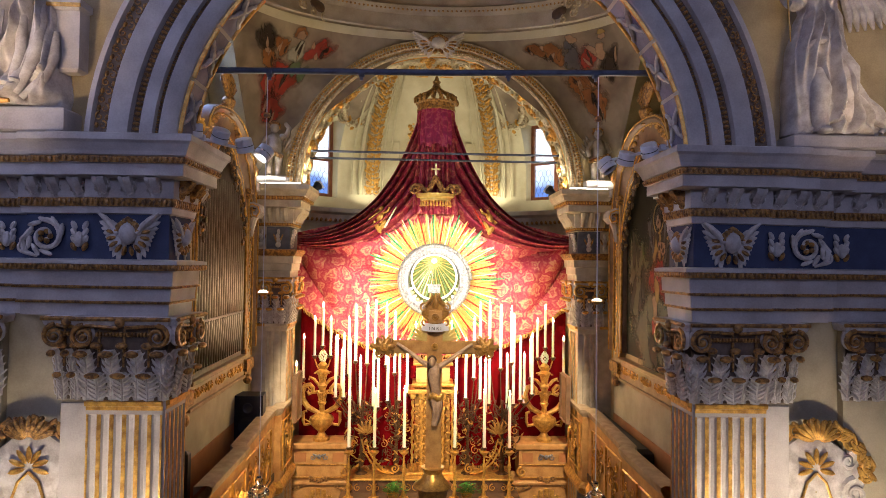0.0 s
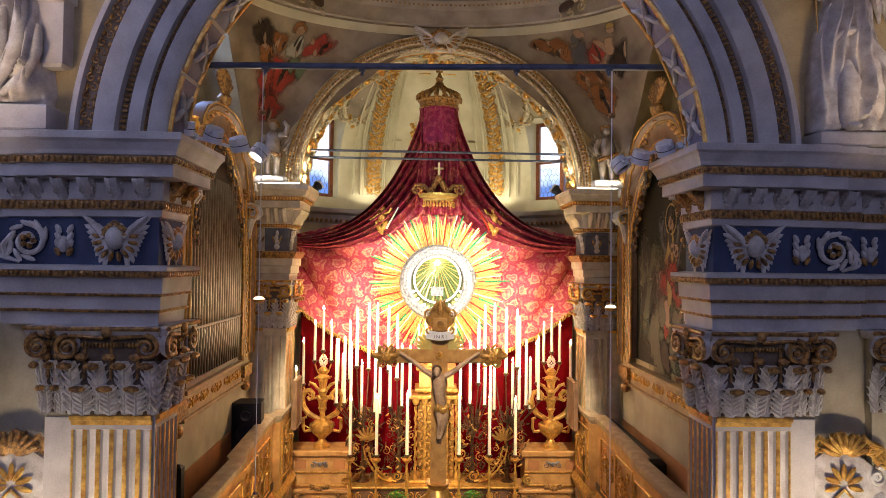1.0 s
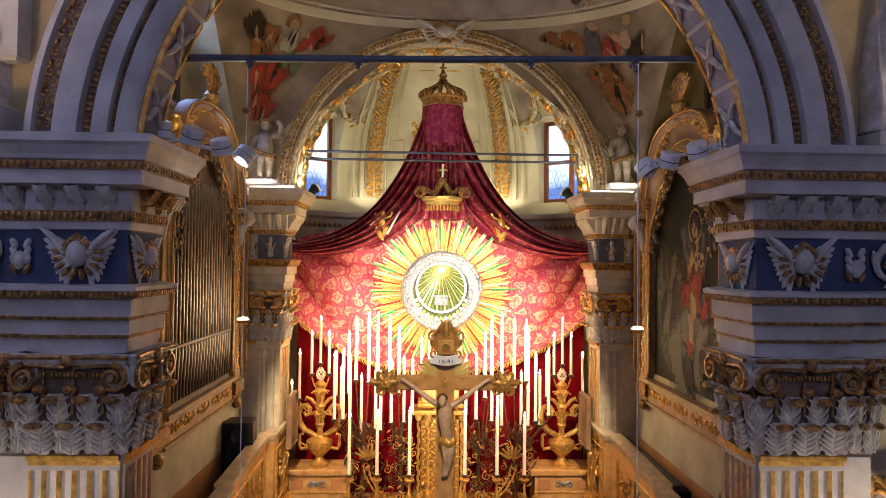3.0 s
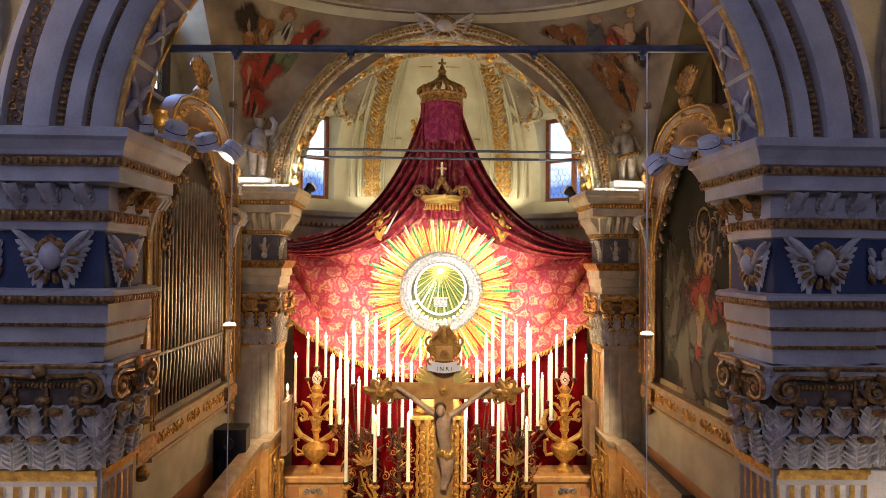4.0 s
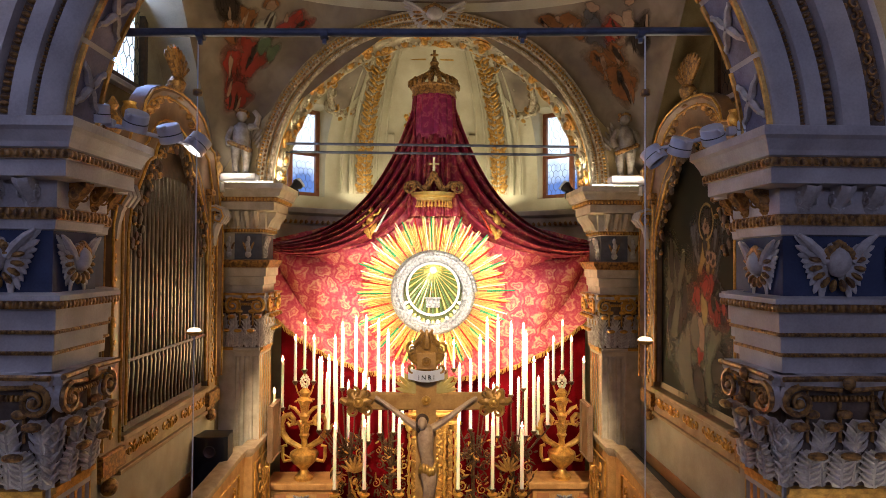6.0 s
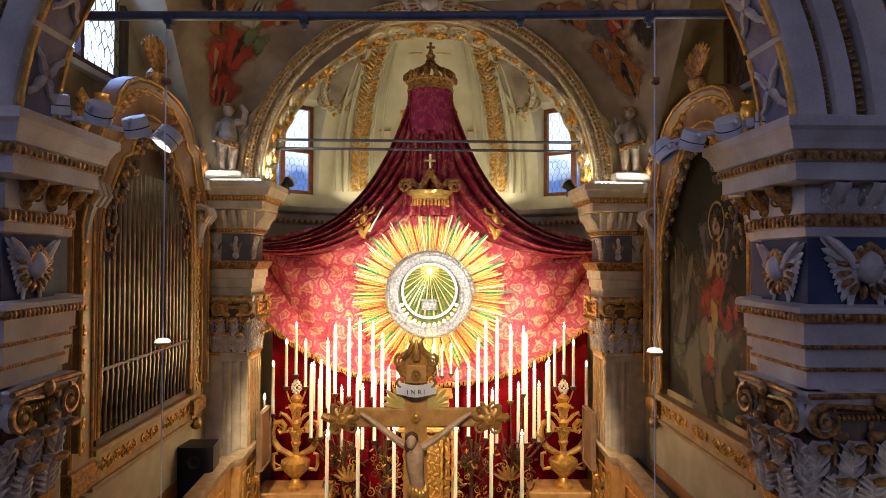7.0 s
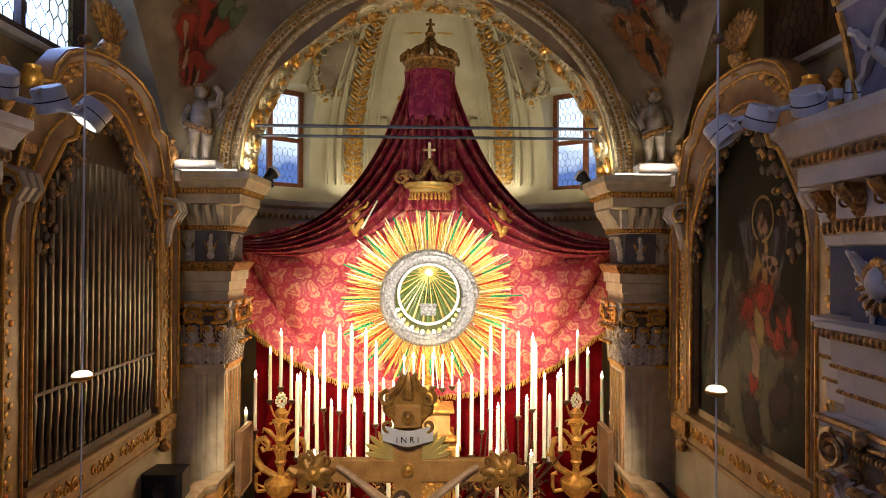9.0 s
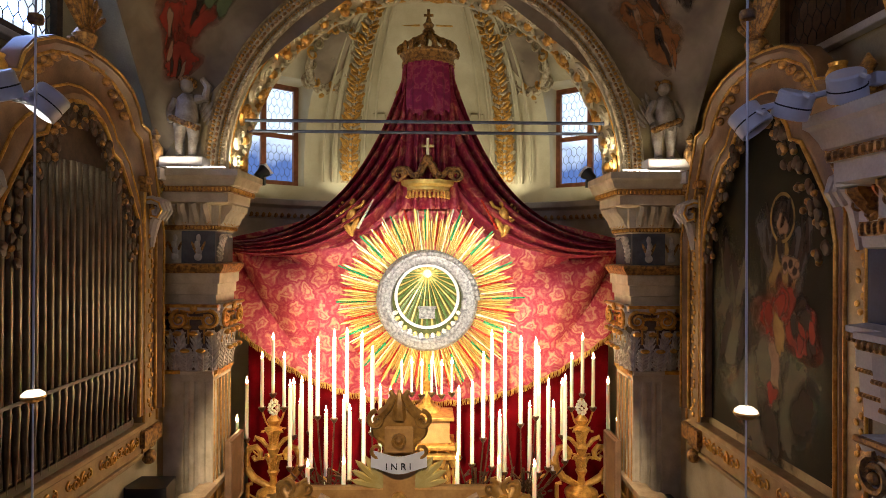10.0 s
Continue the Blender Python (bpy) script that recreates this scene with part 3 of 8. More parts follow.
bm = bmesh.new()
box(bm, -12, 12, -14, 19, -0.3, 0.0)
structure("floor", bm, STONEFLOOR, "worn grey stone church floor", "floor")
bm = bmesh.new()
box(bm, -3.3, 3.45, 7.2, 16.6, 0.0, 0.55, 0.02)
structure("floor_presbytery", bm, STONEFLOOR, "raised stone floor of the presbytery", "floor")
bm = bmesh.new()
for x in (-7.2, 7.0):
    box(bm, x, x + 0.2, -14, 7.9, 0, 13)
box(bm, -7.2, 7.2, -14.2, -14, 0, 13)
structure("wall_nave", bm, PLASTER, "plain plaster walls of the nave", "wall")
bm = bmesh.new()
box(bm, -7.2, 7.2, -14, 7.0, 13, 13.2)
structure("ceiling_nave", bm, PLASTER, "plain plaster nave ceiling", "ceiling")

ARC_Z, ARC_R = 6.77, 2.61
bm = bmesh.new()
N = 48
for y in (7.02, 7.40):
    rows = [[], []]
    for i in range(N + 1):
        a = math.pi * i / N
        c, s_ = math.cos(a), math.sin(a)
        k = min(7.2 / max(1e-6, abs(c)), 6.3 / max(1e-6, s_))
        rows[0].append((NC + (ARC_R + 0.03) * c, y, ARC_Z + (ARC_R + 0.03) * s_))
        rows[1].append((NC + k * c, y, ARC_Z + k * s_))
    quads(bm, rows)
arch(bm, NC, ARC_Z, [(ARC_R + 0.03, 7.02), (ARC_R + 0.03, 7.40)], 0, 180)
wall_arch = structure("wall_arch", bm, OCHRE, "ochre plaster wall over the great arch", "wall", None, False)

# archivolt: flat bands between carved mouldings
bm = bmesh.new()
R = ARC_R
arch(bm, NC, ARC_Z, [(R + 0.04, 7.42), (R, 7.42), (R, 6.97), (R + 0.02, 6.95), (R + 0.16, 6.93), (R + 0.17, 6.955), (R + 0.20, 6.955), (R + 0.21, 6.90), (R + 0.33, 6.89), (R + 0.34, 6.93), (R + 0.42, 6.93), (R + 0.43, 6.86), (R + 0.62, 6.85), (R + 0.63, 6.90), (R + 0.77, 6.90), (R + 0.78, 6.84), (R + 0.83, 6.84), (R + 0.86, 7.03)], 3, 177, 64)
part("archivolt", bm, PLASTER, wall_arch, "pale painted stepped archivolt")
for nm, rad, y, step, rr, ell in (("bead_moulding", R + 0.185, 6.945, 0.03, 0.012, (0.013, 0.02, 0.012)), ("egg_moulding", R + 0.38, 6.92, 0.05, 0.03, (0.034, 0.026, 0.021)), ("carved_moulding", R + 0.70, 6.895, 0.085, 0.05, (0.06, 0.035, 0.034))):
    bm = bmesh.new()
    for i in range(int(math.pi * rad / step)):
        a = math.pi * (i + 0.5) / int(math.pi * rad / step)
        if math.sin(a) * rad + ARC_Z < 7.0:
            continue
        q = Matrix.Rotation(-a, 3, "Y")
        zig = 0.02 * (1 if i % 2 else -1) if nm == "carved_moulding" else 0
        if nm == "carved_moulding":
            fr, o = Frame((0, y, 0), (1, 0, 0), (0, -1, 0)), (NC + (rad + zig) * math.cos(a), ARC_Z + (rad + zig) * math.sin(a))
            scroll(bm, fr, o[0], 0.012, o[1], 0.046, 1 if i % 2 else -1, 1.1, 0.24, 11)
            ball(bm, (NC + (rad - 2.2 * zig) * math.cos(a), y, ARC_Z + (rad - 2.2 * zig) * math.sin(a)), (0.022, 0.02, 0.03), 6, 4, q)
            continue
        ball(bm, (NC + rad * math.cos(a), y, ARC_Z + rad * math.sin(a)), ell, 8, 5, q)
    hb = {"bead_moulding": 0.016, "egg_moulding": 0.04, "carved_moulding": 0.07}[nm]
    b2 = bmesh.new()
    arch(b2, NC, ARC_Z, [(rad - hb, y + 0.012), (rad - hb, y + 0.004), (rad + hb, y + 0.004), (rad + hb, y + 0.012)], 3, 177, 64)
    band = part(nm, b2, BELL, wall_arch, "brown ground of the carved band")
    part("carved_bead", bm, GILT, band, "worn gilt carving", None, True, "stuff")
# painted panels of the soffit
bmp, bmf, bmo = bmesh.new(), bmesh.new(), bmesh.new()
for i in range(13):
    a0, a1 = 5 + i * 13.1, 5 + i * 13.1 + 12.2
    arch(bmf, NC, ARC_Z, [(R, 7.0), (R - 0.03, 7.005), (R - 0.03, 7.035), (R - 0.006, 7.04)], a0, a1, 6)
    arch(bmf, NC, ARC_Z, [(R, 7.41), (R - 0.03, 7.405), (R - 0.03, 7.375), (R - 0.006, 7.37)], a0, a1, 6)
    arch(bmp, NC, ARC_Z, [(R - 0.008, 7.04), (R - 0.008, 7.37)], a0, a1, 6)
    am = radians((a0 + a1) / 2)
    f = Frame((NC + (R - 0.01) * math.cos(am), 7.205, ARC_Z + (R - 0.01) * math.sin(am)), (0, 1, 0), (-math.cos(am), 0, -math.sin(am)))
    up = Vector((-math.sin(am), 0, math.cos(am)))
    for sa in (-1, 1):
        for sb in (-1, 1):
            tube(bmo, [f.o + f.t * (sa * u * 0.14) + up * (sb * v * 0.17) + f.n * 0.012 for u, v in ((0.05, 0.05), (0.35, 0.3), (0.6, 0.65), (0.95, 0.8), (0.98, 0.98))], [0.03, 0.035, 0.026, 0.024, 0.012], 6)
part("soffit_panel", bmp, material("panel_paint", (0.26, 0.25, 0.34), (0.16, 0.14, 0.20), 0.6, scale=6.0), wall_arch, "lilac painted soffit panels")
part("panel_frame", bmf, GOLD, wall_arch, "thin gilt panel frames")
part("soffit_ornament", bmo, STUCCO, wall_arch, "white stucco strapwork", None, True, "stuff")

PATH_L = [(-6.9, 7.2), (-4.08, 7.2), (-4.08, 7.05), (-3.66, 7.05), (-3.66, 7.0), (-3.38, 7.0), (-3.38, 6.95), (-2.635, 6.95), (-2.635, 7.5), (-2.80, 7.5), (-2.80, 7.93)]


def flute_pilaster(bm, bg, f, w, z0, z1, n):
    """A fluted shaft: hollow flutes between gilt fillets, round at the top."""
    step = w / n
    zt = z1 - 0.12
    cols = []
    for i in range(n):
        a = -w / 2 + i * step
        cols += [(a, 0.0), (a + step * 0.17, 0.0), (a + step * 0.25, -0.028), (a + step * 0.5, -0.045), (a + step * 0.75, -0.028), (a + step * 0.83, 0.0)]
    cols.append((w / 2, 0.0))
    rows = []
    for z, k in ((z0, 1), (zt - 0.06, 1), (zt - 0.03, 0.85), (zt - 0.008, 0.5), (zt, 0), (z1, 0)):
        rows.append([f.at(-w / 2, -0.2, z)] + [f.at(a, b * k, z) for a, b in cols] + [f.at(w / 2, -0.2, z)])
    quads(bm, rows)
    for i in range(n + 1):
        a = -w / 2 + i * step
        lo, hi = max(a - step * 0.16, -w / 2), min(a + step * 0.16, w / 2)
        quads(bg, [[f.at(lo, 0.001, z), f.at(lo, 0.006, z), f.at(hi, 0.006, z), f.at(hi, 0.001, z)] for z in (z0, zt)])
    quads(bg, [[f.at(-w / 2, 0.0, z), f.at(-w / 2 - 0.005, o, z), f.at(w / 2 + 0.005, o, z), f.at(w / 2, 0.0, z)] for z, o in ((zt + 0.04, 0.006), (z1 - 0.04, 0.012), (z1 - 0.03, 0.04), (z1 + 0.012, 0.045), (z1 + 0.02, 0.0))])


for side, M in (("left", LEFT), ("right", RIGHT)):
    sgn = -1 if side == "left" else 1
    bm = bmesh.new()
    box(bm, -6.95, -2.81, 7.21, 7.9, 0, 6.98)
    box(bm, -3.66, -2.80, 7.02, 7.25, 0, 6.9)
    box(bm, -2.85, -2.70, 7.03, 7.49, 0, 6.9)
    box(bm, -6.2, -4.32, 7.12, 7.25, 0, 5.2)
    pier = structure("wall_pier_" + side, bm, WALLOLIVE, "pale painted plaster nave pier", "wall", M, False)
    bm, bg = bmesh.new(), bmesh.new()
    flute_pilaster(bm, bg, Frame((-3.02, 6.95, 0), (1, 0, 0), (0, -1, 0)), 0.73, 0.6, 4.36, 6)
    flute_pilaster(bm, bg, Frame((-2.64, 7.235, 0), (0, 1, 0), (1, 0, 0)), 0.50, 0.6, 4.36, 5)
    p = part("pilaster", bm, PLASTER, pier, "fluted pale pilaster shaft", M)
    part("gilt_fillet", bg, GOLD, p, "gilt fillets and astragal", M)
    bm = bmesh.new()
    box(bm, -3.66, -3.36, 7.0, 7.1, 0, 4.34, 0.004)
    part("side_pilaster", bm, PLASTER, pier, "plain half pilaster", M, False)
    for nm, f, w in (("capital", Frame((-3.02, 6.95, 0), (1, 0, 0), (0, -1, 0)), 0.72), ("capital", Frame((-2.635, 7.22, 0), (0, 1, 0), (1, 0, 0)), 0.52), ("capital", Frame((-3.55, 7.0, 0), (1, 0, 0), (0, -1, 0)), 0.26), ("capital", Frame((-4.75, 7.12, 0), (1, 0, 0), (0, -1, 0)), 0.80)):
        capital(nm, f, w, 4.38, 5.2, pier, M)
    # entablature
    bm = bmesh.new()
    mould(bm, PATH_L, [(0.0, 5.20), (0.02, 5.20), (0.025, 5.33), (0.045, 5.34), (0.05, 5.48), (0.07, 5.49), (0.075, 5.62), (0.075, 5.645)])
    part("architrave", bm, PLASTER, pier, "pale three-banded architrave", M, False)
    bm = bmesh.new()
    mould(bm, PATH_L, [(0.075, 5.645), (0.10, 5.66), (0.115, 5.70), (0.135, 5.71), (0.135, 5.745), (0.0, 5.76)])
    part("ledge", bm, PLASTER, pier, "pale ledge under the frieze", M, False)
    bm = bmesh.new()
    mould(bm, PATH_L, [(0.0, 5.755), (0.0, 6.21)])
    part("frieze", bm, BLUE, pier, "dark blue painted frieze", M, False)
    bm = bmesh.new()
    mould(bm, PATH_L, [(0.0, 6.20), (0.03, 6.21), (0.04, 6.27), (0.05, 6.275), (0.05, 6.36), (0.055, 6.37), (0.055, 6.55), (0.19, 6.56), (0.20, 6.565), (0.20, 6.675), (0.22, 6.68), (0.22, 6.745), (0.24, 6.755), (0.25, 6.79), (0.285, 6.86), (0.31, 6.885), (0.31, 6.945), (0.29, 6.955), (-0.1, 6.985)])
    part("cornice", bm, PLASTER, pier, "pale projecting cornice", M, False)
    for nm, out, z, step, ell, hb in (("architrave_bead", 0.045, 5.335, 0.028, (0.012, 0.012, 0.012), 0.014), ("architrave_bead", 0.07, 5.485, 0.028, (0.012, 0.012, 0.012), 0.014), ("leaf_moulding", 0.118, 5.68, 0.045, (0.02, 0.02, 0.03), 0.03), ("egg_moulding", 0.05, 6.318, 0.05, (0.02, 0.022, 0.038), 0.042), ("dentil_moulding", 0.22, 6.712, 0.052, (0.021, 0.022, 0.028), 0.032)):
        bm = bmesh.new()
        mould(bm, PATH_L, [(out - 0.02, z - hb), (out + 0.006, z - hb), (out + 0.006, z + hb), (out - 0.02, z + hb)])
        band = part(nm, bm, GILT, pier, "worn gilt carved band", M, False)
        bm = bmesh.new()
        for pt, w, nn in along(offset(PATH_L, out + 0.008), 0.0, step):
            if pt.x > -5.0:
                ball(bm, (pt.x, pt.y, z), ell, 6, 4, Matrix((*[(w.x, nn.x, 0), (w.y, nn.y, 0), (0, 0, 1)],)))
        part("carved_bead", bm, GILT, band, "", M, True, "stuff")
    for pt, w, nn in along(PATH_L, 0.0, 0.27):
        if pt.x < -5.2:
            continue
        f = Frame((pt.x, pt.y, 0), (w.x, w.y, 0), (nn.x, nn.y, 0))
        bm = bmesh.new()
        acanthus(bm, f, 0, 6.375, 0.11, 0.17, 0.13, 0.05)
        prof = [(0.06, 6.37), (0.075, 6.41), (0.10, 6.435), (0.13, 6.46), (0.165, 6.50), (0.19, 6.53), (0.19, 6.555)]
        quads(bm, [[f.at(-0.055, 0.03, z + 0.01), f.at(-0.055, o - 0.012, z), f.at(-0.025, o, z - 0.006), f.at(0, o + 0.012, z - 0.012), f.at(0.025, o, z - 0.006), f.at(0.055, o - 0.012, z), f.at(0.055, 0.03, z + 0.01)] for o, z in prof])
        scroll(bm, Frame(f.at(0.058, 0.10, 0), f.n, f.t), 0, 0, 6.46, 0.05, 1, 1.2)
        scroll(bm, Frame(f.at(-0.058, 0.10, 0), f.n, f.t), 0, 0, 6.46, 0.05, 1, 1.2)
        part("modillion", bm, STUCCO if abs(pt.y - 6.95) < 0.3 and pt.x < -2.7 else GILT, pier, "", M)
    # reliefs of the frieze
    F0 = Frame((0, 6.95, 0), (1, 0, 0), (0, -1, 0))
    cherub(F0, -3.01, 5.99, 1.0, M)
    cherub(Frame((-2.635, 7.22, 0), (0, 1, 0), (1, 0, 0)), 0.0, 5.98, 0.86, M)
    for a, y in ((-3.52, 7.0), (-4.35, 7.2)):
        f = Frame((0, y, 0), (1, 0, 0), (0, -1, 0))
        t = thing("bud_relief", M @ f.at(a, 0, 5.95), "small white and gold flower bud relief", "relief", "frieze reliefs")
        bm = bmesh.new()
        ball(bm, f.at(a, 0.03, 5.95), (0.05, 0.04, 0.08), 8, 6)
        part("bud", bm, STUCCO, t, "", M)
        for k in range(4):
            for s_ in (-1, 1):
                bm = bmesh.new()
                ball(bm, f.at(a + s_ * 0.055, 0.02, 5.88 + 0.07 * k), (0.03, 0.025, 0.05), 6, 4, Matrix.Rotation(s_ * 0.5, 3, "Y"))
                part("leaf", bm, STUCCO if k else GILT, t, "", M)
    f = Frame((0, 7.05, 0), (1, 0, 0), (0, -1, 0))
    bm, bg = bmesh.new(), bmesh.new()
    scroll(bm, f, -3.87, 0.03, 5.98, 0.16, -1, 1.5, 0.2, 26)
    for k in range(8):
        ang = 0.4 + k * 0.62
        ball(bm, f.at(-3.87 + 0.17 * math.cos(ang), 0.035, 5.98 + 0.16 * math.sin(ang)), (0.075, 0.022, 0.026), 7, 4, Matrix.Rotation(-(ang + 1.15), 3, "Y"))
    tube(bm, [f.at(-3.87 + u, 0.03, 5.98 + v) for u, v in ((-0.14, 0.06), (-0.22, -0.04), (-0.20, -0.16), (-0.08, -0.20))], [0.03, 0.035, 0.03, 0.012], 7)
    scroll(bm, f, -4.08, 0.03, 5.86, 0.06, 1, 1.3, 0.3)
    for k in range(5):
        ball(bg, f.at(-3.87 + 0.05 * math.cos(k * 1.26), 0.04, 5.98 + 0.05 * math.sin(k * 1.26)), 0.03, 6, 4)
    t = thing("scroll_relief", M @ f.at(-3.87, 0, 5.98), "white stucco acanthus scroll with gilt rosette", "relief", "frieze reliefs")
    part("scroll_leaves", bm, STUCCO, t, "", M)
    part("rosette", bg, GILT, t, "gilt rosette", M)

# iron tie rod of the great arch
t = thing("tie_rod", (NC, 7.5, 7.87), "blue-grey painted iron tie rod across the arch", "tie rod")
bm = bmesh.new()
tube(bm, [(-2.72, 7.5, 7.83), (0, 7.5, 7.87), (2.60, 7.5, 7.93)], 0.034, 10)
part("bar", bm, IRON, t)
for x in (-1.87, -0.87, 0.75, 1.73):
    bm = bmesh.new()
    lathe(bm, [(0.036, -0.03), (0.046, -0.03), (0.046, 0.03), (0.036, 0.03)], (x, 7.5, 7.86 + 0.02 * x), 12, (1, 0, 0))
    box(bm, x - 0.015, x + 0.015, 7.485, 7.515, 7.78 + 0.02 * x, 7.84 + 0.02 * x)
    part("clamp", bm, IRON, t)

# ---- presbytery ----
AZ, AR = 7.15, 2.52
wall_apse = None
bm = bmesh.new()
rows = [[], []]
for i in range(49):
    a = math.pi * i / 48
    c, s_ = math.cos(a), math.sin(a)
    k = min(4.0 / max(1e-6, abs(c)), 3.6 / max(1e-6, s_))
    rows[0].append((PC + (AR + 0.20) * c, 12.0, AZ + (AR + 0.20) * s_))
    rows[1].append((PC + k * c, 12.0, AZ + k * s_))
quads(bm, rows)
wall_apse = structure("wall_apse_arch", bm, OCHRE, "ochre plaster wall round the apse arch", "wall", None, False)
bm = bmesh.new()
arch(bm, PC, AZ, [(AR + 0.3, 12.80), (AR, 12.80), (AR, 12.02), (AR + 0.01, 11.97), (AR + 0.05, 11.95), (AR + 0.06, 11.98), (AR + 0.09, 11.98), (AR + 0.10, 11.93), (AR + 0.16, 11.90), (AR + 0.165, 11.94), (AR + 0.22, 11.94), (AR + 0.235, 11.88), (AR + 0.25, 12.02)], 0, 180, 64)
part("archivolt", bm, SHADESTUCCO, wall_apse, "cream stucco stepped apse archivolt")
for nm, rad, y, step, ell, mt in (("bead_moulding", AR + 0.075, 11.97, 0.035, (0.013, 0.02, 0.013), GOLD), ("egg_moulding", AR + 0.195, 11.925, 0.05, (0.026, 0.022, 0.02), GOLD), ("leaf_moulding", AR + 0.03, 11.955, 0.05, (0.018, 0.02, 0.021), SHADESTUCCO), ("leaf_moulding", AR + 0.13, 11.91, 0.07, (0.022, 0.016, 0.03), GILT)):
    bm = bmesh.new()
    k = int(math.pi * rad / step)
    for i in range(k):
        a = math.pi * (i + 0.5) / k
        ball(bm, (PC + rad * math.cos(a), y, AZ + rad * math.sin(a)), ell, 6, 4, Matrix.Rotation(-a, 3, "Y"))
    part(nm, bm, mt, wall_apse, "carved band", None, True, "stuff")
# scrolled stucco on the soffit
bm, bg = bmesh.new(), bmesh.new()
for y in (12.04, 12.10, 12.71, 12.77):
    tube(bm if y in (12.04, 12.77) else bg, [(PC + (AR - 0.006) * math.cos(math.pi * i / 60), y, AZ + (AR - 0.006) * math.sin(math.pi * i / 60)) for i in range(61)], 0.024, 6)
for i in range(24):
    a = math.pi * (i + 0.5) / 24
    rad_, up = Vector((-math.cos(a), 0, -math.sin(a))), Vector((-math.sin(a), 0, math.cos(a)))
    o = Vector((PC + (AR - 0.03) * math.cos(a), 12.41, AZ + (AR - 0.03) * math.sin(a)))
    for hand in (-1, 1):
        pts, rs = [], []
        for k in range(15):
            v = k / 14
            ang, r_ = hand * 1.5 * 2 * math.pi * v, 0.14 * (1 - 0.8 * v)
            pts.append(o + Vector((0, hand * 0.145 + r_ * math.sin(ang), 0)) + up * (r_ * math.cos(ang)) + rad_ * (0.01 + 0.02 * v))
            rs.append(0.036 * (1 - 0.5 * v))
        tube(bg if (i + (hand > 0)) % 3 == 0 else bm, pts, rs, 5)
    ball(bg, o + rad_ * 0.03, (0.07, 0.09, 0.07), 7, 5)
ground = bmesh.new()
arch(ground, PC, AZ, [(AR - 0.003, 12.03), (AR - 0.003, 12.79)], 0, 180, 64)
part("soffit_ground", ground, CREAM, wall_apse, "cream ground behind the scrollwork")
part("soffit_scrollwork", bm, CREAM, wall_apse, "cream stucco scrollwork", None, True, "stuff")
part("soffit_gilding", bg, GOLD, wall_apse, "gilt scrollwork", None, True, "stuff")

# side walls, with a deep lunette over the organ and the painting
for side, M in (("left", PLEFT), ("right", PRIGHT)):
    bm = bmesh.new()
    box(bm, -3.75, -3.37, 8.2, 12.05, 0, 7.09)
    box(bm, -4.4, -3.365, 7.91, 8.2, 0, 10.4)
    box(bm, -4.4, -3.365, 12.05, 13.5, 0, 10.4)
    box(bm, -4.3, -4.14, 8.3, 12.0, 7.0, 8.35)
    box(bm, -4.3, -4.14, 8.3, 9.15, 8.35, 10.6)
    box(bm, -4.3, -4.14, 11.25, 12.0, 8.35, 10.6)
    box(bm, -4.3, -4.14, 9.15, 11.25, 10.0, 10.7)
    box(bm, -4.3, -3.76, 8.3, 12.0, 7.0, 7.05)
    wall = structure("wall_presbytery_" + side, bm, OCHRE, "yellow ochre plaster side wall", "wall", M, False)
    # side arch band
    bm = bmesh.new()
    arch_side(bm, 0, 10.12, 7.85, [(1.92, -4.2), (1.92, -3.42), (1.94, -3.36), (2.00, -3.35), (2.01, -3.38), (2.08, -3.38), (2.09, -3.33), (2.24, -3.31), (2.26, -3.36)], 0, 180, 40, 0.7)
    part("side_arch", bm, OCHRE, wall, "ochre plaster arch with mouldings", M)
    bm = bmesh.new()
    for i in range(110):
        a = math.pi * (i + 0.5) / 110
        ball(bm, (-3.37, 10.12 + 2.045 * math.cos(a), 7.85 + 2.045 * math.sin(a)), (0.02, 0.02, 0.02), 6, 4)
    part("bead_moulding", bm, GILT, wall, "gilt beads", M, True, "stuff")
    # window
    win = tagged(part("window_" + ("1" if side == "left" else "2"), (lambda b: (box(b, -4.2, -4.12, 9.12, 9.22, 8.3, 10.02), box(b, -4.2, -4.12, 11.18, 11.28, 8.3, 10.02), box(b, -4.2, -4.12, 9.2, 11.2, 8.3, 8.42), box(b, -4.2, -4.12, 10.17, 10.24, 8.4, 10.0), b)[-1])(bmesh.new()), DARKWOOD, None, "", M, False), "lunette window with dark frame and leaded panes", "window", "", "structure")
    for y0, y1 in ((9.22, 10.17), (10.24, 11.18)):
        bm = bmesh.new()
        box(bm, -4.172, -4.168, y0, y1, 8.42, 10.0)
        pn = part("pane", bm, PANE if side == "left" else DARKWOOD, win, "leaded glass" if side == "left" else "closed dark shutter", M, False)
        pn.visible_shadow = side == "right"
        bm = bmesh.new()
        for r_ in range(9):
            for c_ in range(7):
                y, z = y0 + (c_ + 0.5 * (r_ % 2)) * 0.15, 8.42 + r_ * 0.18
                if y < y1:
                    tube(bm, [(-4.165, y, z), (-4.165, y, z + 0.10)], 0.005, 4)
                    for s_ in (-1, 1):
                        if y0 <= y + s_ * 0.075 <= y1:
                            tube(bm, [(-4.165, y, z + 0.10), (-4.165, y + s_ * 0.075, z + 0.18)], 0.005, 4)
        part("lead_cames", bm, BLACK, pn, "dark lead lines", M, False)
    bm = bmesh.new()
    box(bm, -4.12, -4.0, 9.0, 11.4, 8.22, 8.3, 0.01)
    part("window_sill", bm, PLASTER, win, "", M)

# pendentives, drum ring and dome over the presbytery
VY, VA, VB, VZ = 9.98, 3.32, 2.0, 10.08


